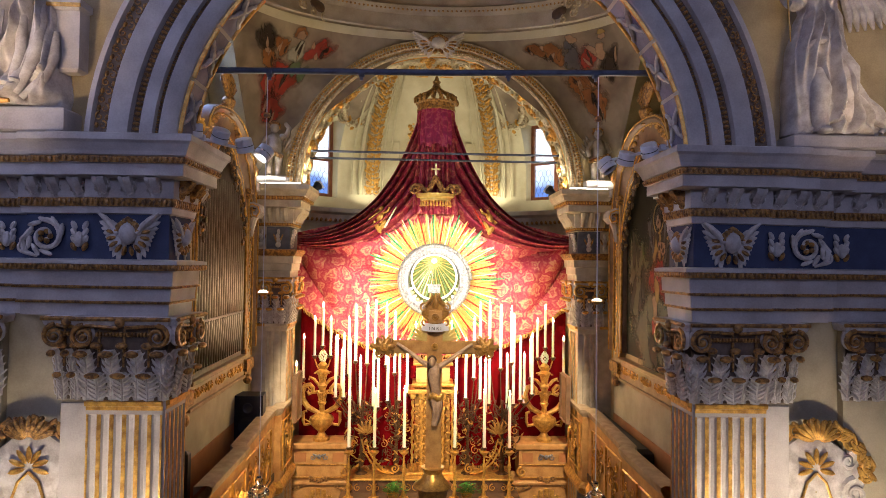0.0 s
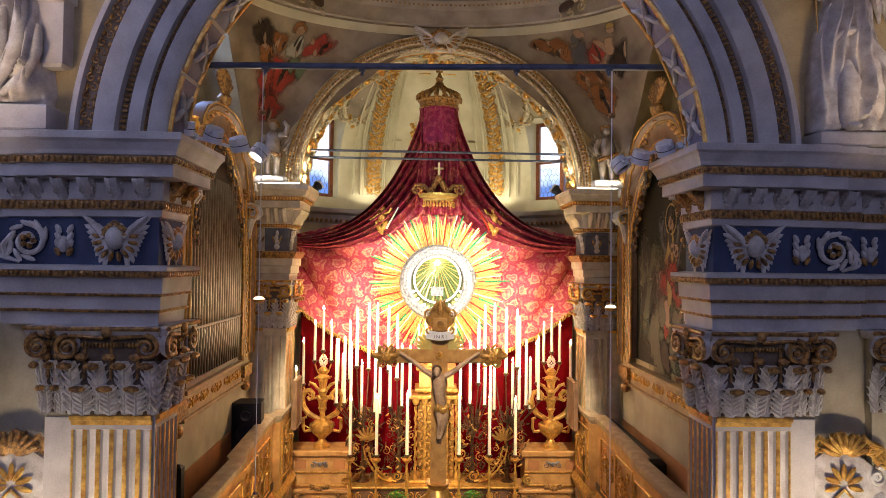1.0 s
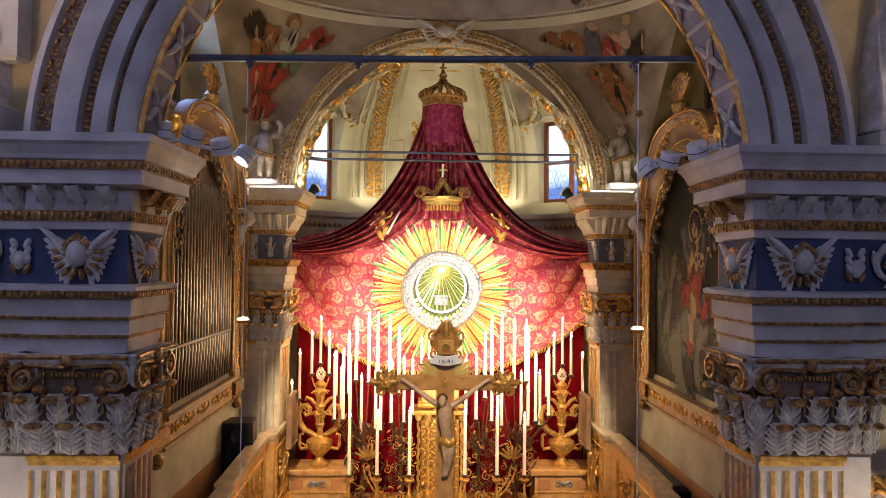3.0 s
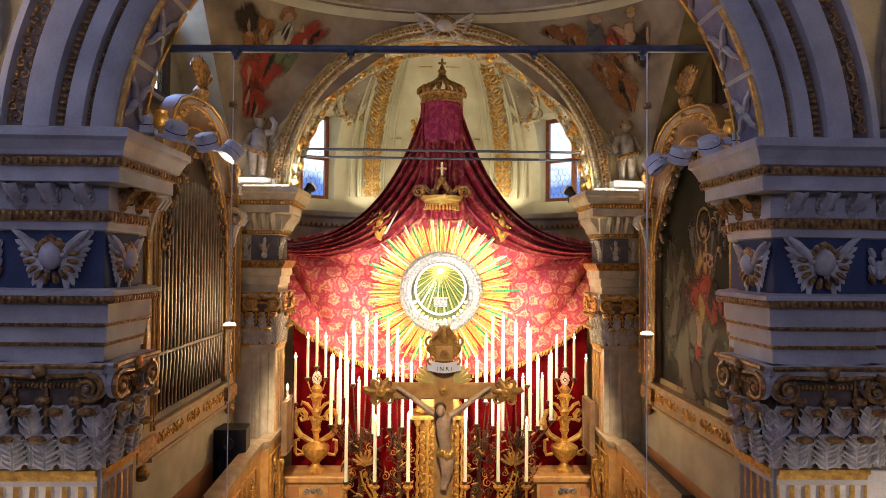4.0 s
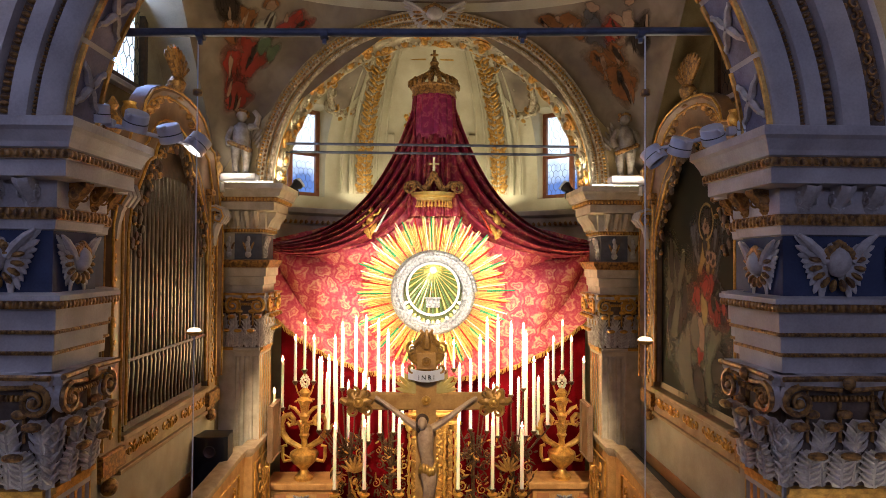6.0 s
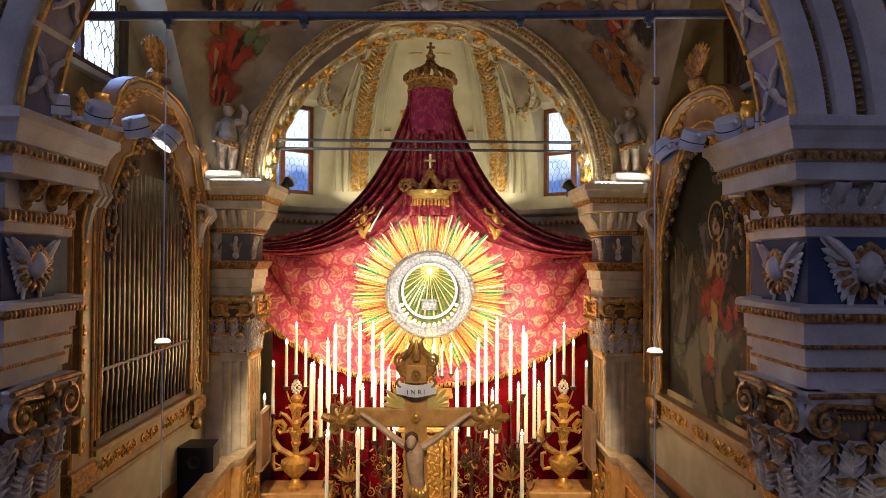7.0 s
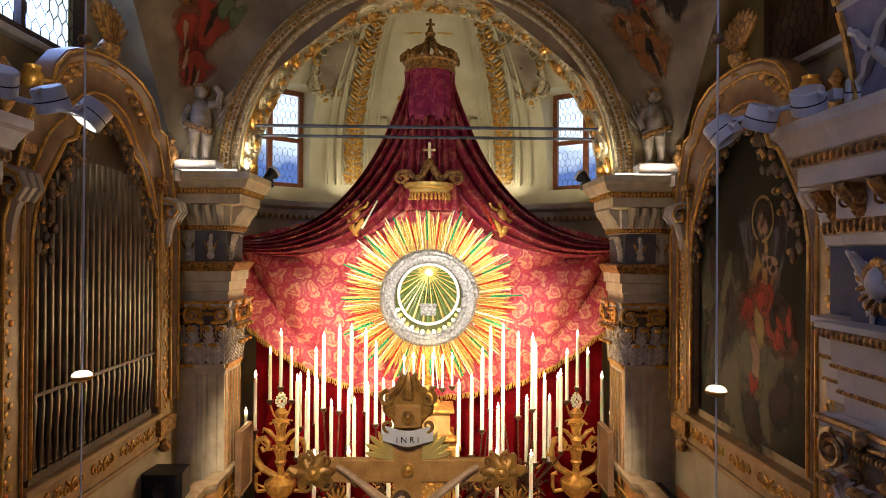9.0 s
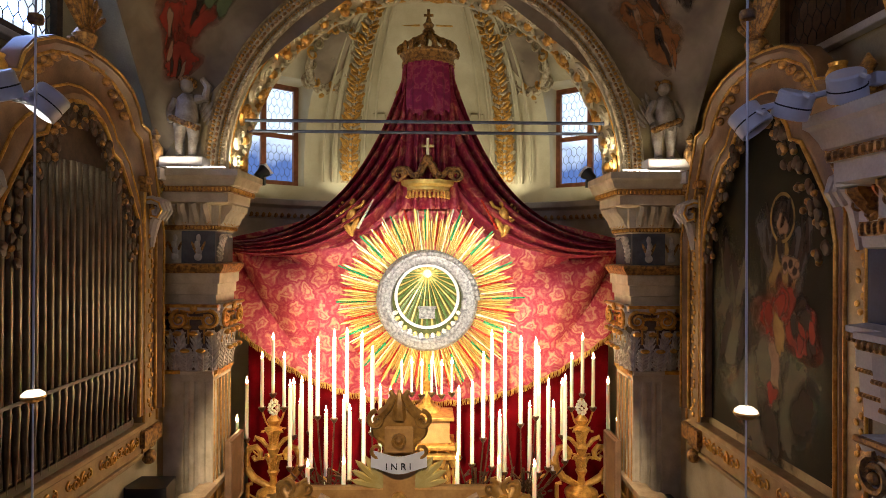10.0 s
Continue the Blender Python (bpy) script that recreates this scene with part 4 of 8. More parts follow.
def ring(th, k=1.0):
    return PC + VA * k * math.cos(th), VY + VB * k * math.sin(th)


def pend(th, t, sx, sy, lift=0.0):
    """A place on a pendentive: from its foot in the corner (t=0) to the ring (t=1)."""
    x, y = ring(th, 1 - lift)
    fx, fy = PC + sx * (3.34 - lift), VY + sy * (2.02 - lift)
    b = 0.10 * math.sin(math.pi * t)
    return (fx + (x - fx) * t + sx * b * 0.3, fy + (y - fy) * t + sy * b * 0.3, 7.25 + (VZ - 7.25) * t ** 0.85 - lift * 0.3)


bm = bmesh.new()
for sx in (-1, 1):
    for sy in (1,):
        a0 = {(1, 1): 0, (-1, 1): 90, (-1, -1): 180, (1, -1): 270}[(sx, sy)]
        quads(bm, [[pend(radians(a0 + 90 * i / 16), j / 10, sx, sy) for i in range(17)] for j in range(11)])
structure("ceiling_pendentives", bm, FRESCO, "brown painted pendentives", "ceiling")
bm = bmesh.new()
quads(bm, [[(*ring(2 * math.pi * i / 48, k), z) for i in range(49)] for k, z in ((1, VZ), (0.985, VZ + 0.02), (0.985, VZ + 0.05), (1.0, VZ + 0.06), (1.0, VZ + 0.30), (0.96, VZ + 0.34), (0.94, VZ + 0.42), (0.97, VZ + 0.46), (1.0, VZ + 0.5), (1.0, 11.6), (0.7, 12.6), (0.3, 13.0), (0.02, 13.1))])
structure("ceiling_vault", bm, RINGPAINT, "pale painted dome ring and dome", "ceiling")
# cream borders of the pendentive paintings
bm = bmesh.new()
for sx in (-1, 1):
    a0 = 0 if sx > 0 else 90
    for t0, t1, lift in ((0.945, 0.985, 0.012), (0.93, 0.945, 0.02)):
        quads(bm, [[pend(radians(a0 + 90 * i / 24), t_, sx, 1, lift) for i in range(25)] for t_ in (t0, t1)])
structure("trim_pendentive", bm, CREAM, "cream border of the painted pendentives", "trim")
bm = bmesh.new()
for s_ in (-1, 1):
    rows = [[], []]
    for i in range(33):
        a = math.pi * i / 32
        c, s2 = math.cos(a), math.sin(a)
        k = min(2.3 / max(1e-6, abs(c)), 2.7 / max(1e-6, s2))
        rows[0].append((PC + s_ * 3.375, 10.12 + 2.24 * c, 7.85 + 2.24 * s2))
        rows[1].append((PC + s_ * 3.375, 10.12 + max(k, 2.24) * c, 7.85 + max(k, 2.24) * s2))
    quads(bm, rows)
structure("wall_over_side_arches", bm, OCHRE, "ochre plaster over the side arches", "wall")

# unseen box added round the dome to keep sky light out
bm = bmesh.new()
box(bm, -4.6, 4.7, 7.42, 13.6, 13.2, 13.35)
for x in (-4.6, 4.5):
    box(bm, x, x + 0.15, 7.42, 13.6, 10.35, 13.2)
box(bm, -4.6, 4.7, 13.45, 13.6, 11.2, 13.2)
structure("ceiling_sky_block", bm, PLASTER, "unseen box over the presbytery that blocks the sky", "ceiling", None, False)
for s_ in (-1, 1):
    bm = bmesh.new()
    box(bm, PC + s_ * 3.98 - 0.62, PC + s_ * 3.98 + 0.62, 7.42, 7.9, 0, 13.2)
    structure("wall_return", bm, OCHRE, "ochre plaster return wall behind the pier", "wall", None, False)

# ---- apse ----
EX, EY, EC = 4.1, 3.2, 13.4


def apse_at(a, k=1.0):
    return PC + EX * k * math.sin(a), EC + EY * k * math.cos(a)


WIN_A0, WIN_A1 = radians(35.5), radians(56)
SPRING, RISE = 7.9, 3.25


def apse_k(z):
    """How far the wall has drawn in at a height: upright, then a half dome."""
    return 1.0 if z <= SPRING else math.sqrt(max(0.0, 1 - ((z - SPRING) / RISE) ** 2))


bm = bmesh.new()
angs = sorted(set([radians(-90 + 5 * i) for i in range(37)] + [s_ * a for s_ in (-1, 1) for a in (WIN_A0, WIN_A1)]))
HEIGHTS = [0.0, 4.0, 7.4] + [7.4 + 1.95 * i / 8 for i in range(1, 9)] + [9.7, 10.1, 10.4, 10.7, 10.9, 11.05, 11.13, 11.149]
for a, b in zip(angs, angs[1:]):
    inwin = WIN_A0 < abs((a + b) / 2) < WIN_A1
    for z0, z1 in zip(HEIGHTS, HEIGHTS[1:]):
        if not (inwin and 7.39 < z0 < 9.34):
            quads(bm, [[(*apse_at(q, apse_k(z)), z) for q in (a, b)] for z in (z0, z1)])
bmesh.ops.remove_doubles(bm, verts=bm.verts, dist=0.001)
for s_ in (-1, 1):
    for a in (WIN_A0, WIN_A1):
        quads(bm, [[(*apse_at(s_ * a, k), z) for k in (apse_k(z), 1.09)] for z in HEIGHTS[2:11]])
    for z in (7.4, 9.35):
        quads(bm, [[(*apse_at(s_ * a, k), z) for k in (apse_k(z), 1.09)] for a in (WIN_A0, (WIN_A0 + WIN_A1) / 2, WIN_A1)])
bmesh.ops.remove_doubles(bm, verts=bm.verts, dist=0.002)
apse = structure("wall_apse", bm, CREAM, "cream plaster apse wall and half dome", "wall")
# ribs of the half dome
for a in (-23, 23):
    for wd, mt, k0, nm in ((4.6, CREAM, 0.985, "rib"), (1.5, GOLD, 0.962, "rib_ornament")):
        bm = bmesh.new()
        rows = []
        for j in range(26):
            z = 7.5 + (SPRING - 7.5) * j / 4 if j < 4 else SPRING + RISE * math.sin(math.pi / 2 * (j - 4) / 22)
            kk = apse_k(z)
            if nm == "rib":
                rows.append([(*apse_at(radians(a + d), kk * q), z - 0.0) for d, q in ((-wd, 1.0), (-wd, k0), (-wd * 0.75, k0 - 0.01), (-wd * 0.6, k0), (wd * 0.6, k0), (wd * 0.75, k0 - 0.01), (wd, k0), (wd, 1.0))])
        if nm == "rib_ornament":
            white = bmesh.new()
            for j in range(64):
                z = 7.6 + 3.42 * j / 63
                kk = apse_k(z)
                if kk < 0.14:
                    continue
                nrm = Vector((-math.sin(radians(a)), -math.cos(radians(a)), 0))
                x, y = apse_at(radians(a), kk * k0)
                f = Frame((x, y, 0), (nrm.y, -nrm.x, 0), nrm)
                r_ = 0.12 * (0.45 + 0.55 * kk)
                for hand in (-1, 1):
                    ball(bm if (j + (hand > 0)) % 3 else white, f.at(hand * r_ * (0.75 + 0.35 * math.sin(j * 1.57)), 0.02, z), (r_ * 0.36, 0.035, r_ * 0.85), 6, 5, f.m @ Matrix.Rotation(hand * 0.9, 3, "Y"))
                    if j % 4 == 0:
                        scroll(bm, f, hand * r_ * 0.9, 0.04, z, r_ * 0.75, hand, 1.3, 0.3, 12)
                ball(bm if j % 2 else white, f.at(0, 0.04, z), (r_ * 0.35, 0.04, r_ * 0.45), 6, 4)
            strip = bmesh.new()
            quads(strip, [[(*apse_at(radians(a + d), apse_k(z) * 0.972), z) for d in (-2.6, -1.3, 0, 1.3, 2.6)] for z in [7.5 + 3.5 * v / 40 for v in range(41)]])
            part("rib_ground", strip, SHADESTUCCO, apse, "brown ground under the gilt chain")
            part("rib_foliage", white, SHADESTUCCO, apse, "white stucco leaves on the rib", None, True, "stuff")
        if nm == "rib":
            for e_ in (-wd, wd, -wd * 1.6, wd * 1.6):
                tube(bm, [(*apse_at(radians(a + e_), apse_k(z) * (k0 - 0.012)), z) for z in [7.5 + 3.55 * v / 24 for v in range(25)]], 0.026, 6)
        if rows:
            quads(bm, rows)
        part(nm, bm, mt, apse, "cream stucco rib" if nm == "rib" else "gilt floral ornament on the rib")
# cornice inside the apse
bm = bmesh.new()
cor = [apse_at(radians(-88 + 4 * i)) for i in range(45)]
mould(bm, cor, [(0.0, 6.35), (0.05, 6.4), (0.06, 6.75), (0.16, 6.80), (0.2, 6.95), (0.35, 7.0), (0.37, 7.1), (0.0, 7.14)])
part("apse_cornice", bm, PLASTER, apse, "pale stone cornice round the apse", None, False)
bm = bmesh.new()
for pt, w, nn in along(cor, 0.14, 0.16):
    ball(bm, (pt.x, pt.y, 6.83), (0.05, 0.05, 0.06), 6, 4)
part("cornice_ornament", bm, GILT, apse, "gilt carved band", None, True, "stuff")

for k, s_ in enumerate((-1, 1)):
    am = s_ * (WIN_A0 + WIN_A1) / 2
    mx, my = apse_at(am, 1.075)
    p0, p1 = Vector(apse_at(s_ * WIN_A0, 1.075)), Vector(apse_at(s_ * WIN_A1, 1.075))
    f = Frame(((p0.x + p1.x) / 2, (p0.y + p1.y) / 2, 0), ((p1 - p0).normalized().x * s_, (p1 - p0).normalized().y * s_, 0), (0, -1, 0))
    f.n = Vector((f.t.y, -f.t.x, 0))
    f.m = Matrix((f.t, f.n, Vector((0, 0, 1)))).transposed()
    w = (p1 - p0).length

    def bar(bm, a0, a1, z0, z1, d=0.04):
        quads(bm, [[f.at(a, b, z) for a, b in ((a0, -d), (a1, -d), (a1, d), (a0, d), (a0, -d))] for z in (z0, z1)])
        for z in (z0, z1):
            bm.faces.new([bm.verts.new(f.at(a, b, z)) for a, b in ((a0, -d), (a1, -d), (a1, d), (a0, d))])

    bm = bmesh.new()
    for q in ((-w / 2, -w / 2 + 0.09, 7.4, 9.35), (w / 2 - 0.09, w / 2, 7.4, 9.35), (-0.05, 0.05, 7.4, 9.35)):
        bar(bm, *q)
    for q in ((-w / 2, w / 2, 7.4, 7.5), (-w / 2, w / 2, 9.26, 9.35), (-w / 2, w / 2, 8.32, 8.40)):
        bar(bm, *q, d=0.035)
    win = structure("window_" + str(3 + k), bm, REDWOOD, "apse window with red-brown wooden frame", "window", None, False)
    for a0, a1 in ((-w / 2 + 0.09, -0.05), (0.05, w / 2 - 0.09)):
        for z0, z1 in ((7.5, 8.32), (8.40, 9.26)):
            bm = bmesh.new()
            bar(bm, a0, a1, z0, z1, 0.002)
            pn = part("pane", bm, PANE, win, "leaded glass", None, False)
            pn.visible_shadow = False
            bm = bmesh.new()
            for r_ in range(6):
                for c_ in range(5):
                    a, z = a0 + (c_ + 0.5 * (r_ % 2)) * 0.11, z0 + r_ * 0.14
                    if a < a1 and z + 0.14 <= z1:
                        tube(bm, [f.at(a, 0.006, z), f.at(a, 0.006, z + 0.08)], 0.004, 4)
                        for q in (-0.055, 0.055):
                            if a0 <= a + q <= a1:
                                tube(bm, [f.at(a, 0.006, z + 0.08), f.at(a + q, 0.006, z + 0.14)], 0.004, 4)
            part("lead_cames", bm, BLACK, pn, "dark lead lines", None, False)
bm = bmesh.new()
rows = []
for i in range(31):
    a = radians(-100 + 200 * i / 30)
    rows.append([(PC + 9 * math.sin(a), EC - 1 + 8 * math.cos(a), z) for z in (5.0, 14.0)])
quads(bm, rows)
structure("backdrop", bm, OUTSIDE, "bright sky and blue distance outside the windows", "backdrop")

# piers of the apse arch
for side, M in (("left", PLEFT), ("right", PRIGHT)):
    bm = bmesh.new()
    box(bm, -3.45, -2.78, 12.22, 12.84, 0.5, 7.1)
    pier = structure("wall_apse_pier_" + side, bm, PIERPAINT, "pale plaster pier of the apse arch", "wall", M, False)
    bm, bg = bmesh.new(), bmesh.new()
    flute_pilaster(bm, bm, Frame((-2.92, 12.17, 0), (1, 0, 0), (0, -1, 0)), 0.40, 0.6, 4.6, 3)
    flute_pilaster(bm, bg, Frame((-2.72, 12.52, 0), (0, 1, 0), (1, 0, 0)), 0.64, 0.6, 4.6, 5)
    p = part("pilaster", bm, PIERPAINT, pier, "fluted cream pilaster", M)
    part("gilt_fillet", bg, GOLD, p, "gilt fillets", M)
    bm = bmesh.new()
    box(bm, -3.44, -3.13, 12.20, 12.3, 0.6, 4.58, 0.006)
    p = part("half_pilaster", bm, PIERPAINT, pier, "plain cream half pilaster", M, False)
    bm = bmesh.new()
    mould(bm, [(-3.45, 12.20), (-3.13, 12.20)], [(0.0, 4.56), (0.03, 4.57), (0.035, 4.61), (0.0, 4.62)])
    part("astragal", bm, GOLD, p, "gilt astragal", M)
    for f, w in ((Frame((-2.92, 12.17, 0), (1, 0, 0), (0, -1, 0)), 0.40), (Frame((-3.28, 12.22, 0), (1, 0, 0), (0, -1, 0)), 0.30), (Frame((-2.72, 12.52, 0), (0, 1, 0), (1, 0, 0)), 0.56)):
        capital("capital", f, w, 4.62, 5.48, pier, M, True)
    path = [(-3.9, 12.24), (-3.13, 12.24), (-3.13, 12.16), (-2.70, 12.16), (-2.70, 12.84)]
    bm = bmesh.new()
    mould(bm, path, [(0.0, 5.46), (0.02, 5.47), (0.025, 5.59), (0.05, 5.60), (0.055, 5.73), (0.085, 5.74), (0.09, 5.86), (0.10, 5.87), (0.0, 5.88)])
    part("architrave", bm, PIERPAINT, pier, "cream stepped architrave", M, False)
    bm = bmesh.new()
    mould(bm, path, [(0.0, 5.87), (0.10, 5.872), (0.14, 5.92), (0.16, 5.96), (0.16, 5.99), (0.0, 6.0)])
    part("gilt_ledge", bm, GILT, pier, "gilt ledge under the frieze", M, False)
    bm = bmesh.new()
    mould(bm, path, [(0.0, 5.995), (0.0, 6.42)])
    part("frieze", bm, SLATE, pier, "slate grey painted frieze", M, False)
    bm = bmesh.new()
    mould(bm, path, [(0.0, 6.41), (0.03, 6.42), (0.04, 6.48), (0.06, 6.485), (0.07, 6.74), (0.22, 6.76), (0.24, 6.77), (0.24, 6.885), (0.26, 6.89), (0.30, 6.965), (0.34, 6.97), (0.38, 7.05), (0.41, 7.08), (0.41, 7.16), (-0.1, 7.2)])
    part("cornice", bm, PIERPAINT, pier, "cream projecting cornice", M, False)
    for out, z, hb, step in ((0.045, 6.455, 0.028, 0.045), (0.285, 6.925, 0.035, 0.05)):
        bm = bmesh.new()
        mould(bm, path, [(out - 0.03, z - hb), (out + 0.006, z - hb), (out + 0.012, z + hb), (out - 0.03, z + hb)])
        band = part("gilt_band", bm, GILT, pier, "worn gilt carved band", M, False)
        bm = bmesh.new()
        for pt, w, nn in along(offset(path, out + 0.012), 0.0, step):
            ball(bm, (pt.x, pt.y, z), (0.018, 0.02, hb * 0.8), 6, 4, Matrix((*[(w.x, nn.x, 0), (w.y, nn.y, 0), (0, 0, 1)],)))
        part("carved_bead", bm, GOLD, band, "", M, True, "stuff")
    for pt, w, nn in along(path, 0.0, 0.15):
        f = Frame((pt.x, pt.y, 0), (w.x, w.y, 0), (nn.x, nn.y, 0))
        bm = bmesh.new()
        quads(bm, [[f.at(-0.045, 0.03, z), f.at(-0.045, o - 0.01, z), f.at(0, o + 0.015, z - 0.012), f.at(0.045, o - 0.01, z), f.at(0.045, 0.03, z)] for o, z in ((0.08, 6.50), (0.11, 6.54), (0.13, 6.60), (0.17, 6.65), (0.21, 6.70), (0.22, 6.755))])
        mod = part("modillion", bm, PIERPAINT, pier, "", M)
        bm = bmesh.new()
        acanthus(bm, f, 0, 6.49, 0.075, 0.20, 0.12, 0.075)
        part("modillion_leaf", bm, GOLD, mod, "gilt leaf", M)
    for a, y in ((-3.42, 12.24), (-3.24, 12.24), (-2.91, 12.16)):
        f = Frame((0, y, 0), (1, 0, 0), (0, -1, 0))
        t = thing("bud_relief", M @ f.at(a, 0, 6.1), "small stucco flower relief on grey frieze", "relief", "frieze reliefs")
        for k in range(4):
            bm = bmesh.new()
            ball(bm, f.at(a + 0.012 * math.sin(k * 2.2), 0.02, 6.08 + 0.08 * k), (0.055 - 0.008 * k, 0.03, 0.055), 7, 4)
            part("petal", bm, STUCCO, t, "", M)
        for q in (-1, 1):
            bm = bmesh.new()
            ball(bm, f.at(a + q * 0.055, 0.018, 6.20), (0.02, 0.02, 0.09), 6, 4, Matrix.Rotation(q * 0.4, 3, "Y"))
            part("leaf", bm, GILT, t, "", M)
    f = Frame((-2.70, 12.36, 0), (0, 1, 0), (1, 0, 0))
    bm = bmesh.new()
    acanthus(bm, f, -0.06, 6.02, 0.20, 0.36, 0.16)
    ball(bm, f.at(-0.06, 0.05, 6.32), (0.06, 0.05, 0.06), 8, 5, f.m)
    part("console_leaf", bm, STUCCO, pier, "white stucco corner leaf", M)
    # lit strip and putto pedestal on the cornice
    t = thing("light_strip", M @ Vector((-2.85, 11.9, 7.2)), "thin lit light strip on the cornice edge", "lamp", "light strips")
    bm = bmesh.new()
    box(bm, -3.15, -2.45, 11.76, 11.775, 7.175, 7.19)
    part("lit_tube", bm, LED, t, "", M, False)

# ---- the altar: hanging, sunburst, candles ----
CX = 0.09
hang = thing("altar_hanging", (CX, 13.7, 4.3), "red and gold damask hanging gathered under a gilt crown", "curtain")


def crease(p):
    """A run of folds: rounded ridges with sharp valleys between."""
    return 1 - 2 * abs(math.sin(p)) ** 0.8


def cloth_at(u, v):
    """A place on the back cloth: it narrows downwards, hangs in a bow and folds fan out from its upper corners."""
    a = abs(u)
    z_top, z_bot = 7.1 - 0.75 * a, 3.80 + 1.15 * a ** 2.2 + 0.012 * math.sin(u * 70)
    z = z_top + (z_bot - z_top) * v
    low = min(1, max(0, (6.3 - z) / 1.4))
    x = u * (3.10 - 0.24 * low * a ** 2)
    dx, dz = 3.16 - abs(x), 6.45 - z
    far = math.hypot(dx, dz)
    phi = math.atan2(max(dz, 0.0), dx)
    fan = 0.20 * crease(5.4 * phi + 0.5 * math.sin(3 * phi) + 0.35 * far) * min(1, far / 0.5) * math.exp(-(max(0, far - 0.8) / 1.5) ** 2) * min(1, max(0, dz) / 0.3)
    return CX + x, 13.80 - 0.10 * a * a * v + fan + 0.018 * math.sin(u * 41 + v * 3), z


bm = bmesh.new()
quads(bm, [[cloth_at(-1 + i / 90, j / 44) for i in range(181)] for j in range(45)])
part("back_cloth", bm, DAMASK, hang, "rose red damask with gold flowers")


def tent_edge(u):
    """Upper edge of the tent, from the crown to the sides."""
    return 6.32 + 1.20 * (1 - u) ** 5 + 1.42 * (1 - u) ** 2


bm = bmesh.new()
for s_ in (-1, 1):
    rows = []
    for j in range(57):
        v = j / 56
        row = []
        for i in range(91):
            u = i / 90
            x = 0.34 + 2.74 * u
            top = tent_edge(u)
            low = top - 0.14 - 0.62 * (1 - u) ** 0.75 - 1.25 * (1 - u) ** 4
            z = top + (low - top) * v
            # folds run from the crown to the corner, uneven in width, deeper where they are gathered
            p = math.pi * (5.2 * v + 0.5 * math.sin(2.4 * v + 1.5 * s_) + 0.35 * u + 0.10 * math.sin(5 * u + 3 * v))
            deep = (0.05 + 0.075 * math.sin(math.pi * min(1, 0.15 + u))) * crease(p)
            fine = 0.016 * math.sin(3.1 * p + 4 * u)
            tuck = 0.34 * max(0.0, v - 0.82) / 0.18
            row.append((CX + s_ * x, 13.50 - 0.17 * math.sin(math.pi * min(1, v * 1.05)) * (0.4 + 0.6 * u) + deep + fine + 0.05 * u + tuck, z))
        rows.append(row)
    quads(bm, rows)
rows = []
for j in range(40):
    v = j / 39
    w = 0.36 + 0.12 * v
    rows.append([(CX + w * (i / 30 - 1), 13.50 - 0.12 * math.sin(math.pi * (0.1 + 0.5 * v)) + 0.05 * crease(i * 0.42 + 0.5 * v + 0.5 * math.sin(i * 0.3)), 9.0 - 2.2 * v) for i in range(61)])
quads(bm, rows)
# same cloth as the back, its shade painted in as maroon
part("tent", bm, TENT, hang, "gathered folds of the red damask, coloured maroon for shade")
bm = bmesh.new()
for i in range(260):
    u = -1 + (i + 0.5) / 130
    x, y, z = cloth_at(u, 1.0)
    tube(bm, [(x, y - 0.012, z + 0.02), (x + 0.008 * math.sin(i * 2.1), y - 0.016, z - 0.03), (x + 0.012 * math.sin(i * 1.3), y - 0.012, z - 0.075)], [0.012, 0.010, 0.006], 4)
part("fringe", bm, GOLD, hang, "gold hem fringe", None, True, "stuff")
bm = bmesh.new()
rows = []
for r_, z in ((0.39, 8.28), (0.41, 8.42), (0.40, 8.7), (0.37, 9.06)):
    rows.append([(CX + (r_ + 0.018 * math.cos(i * math.pi * 0.5)) * math.cos(i * math.pi / 36), 13.6 + (r_ + 0.018 * math.cos(i * math.pi * 0.5)) * math.sin(i * math.pi / 36), z - (0.10 * abs(math.sin(i * math.pi / 9)) + 0.03 * math.sin(i * 1.9)) * (z < 8.35)) for i in range(73)])
quads(bm, rows)
part("valance", bm, CRIMSON, hang, "crimson valance under the crown")


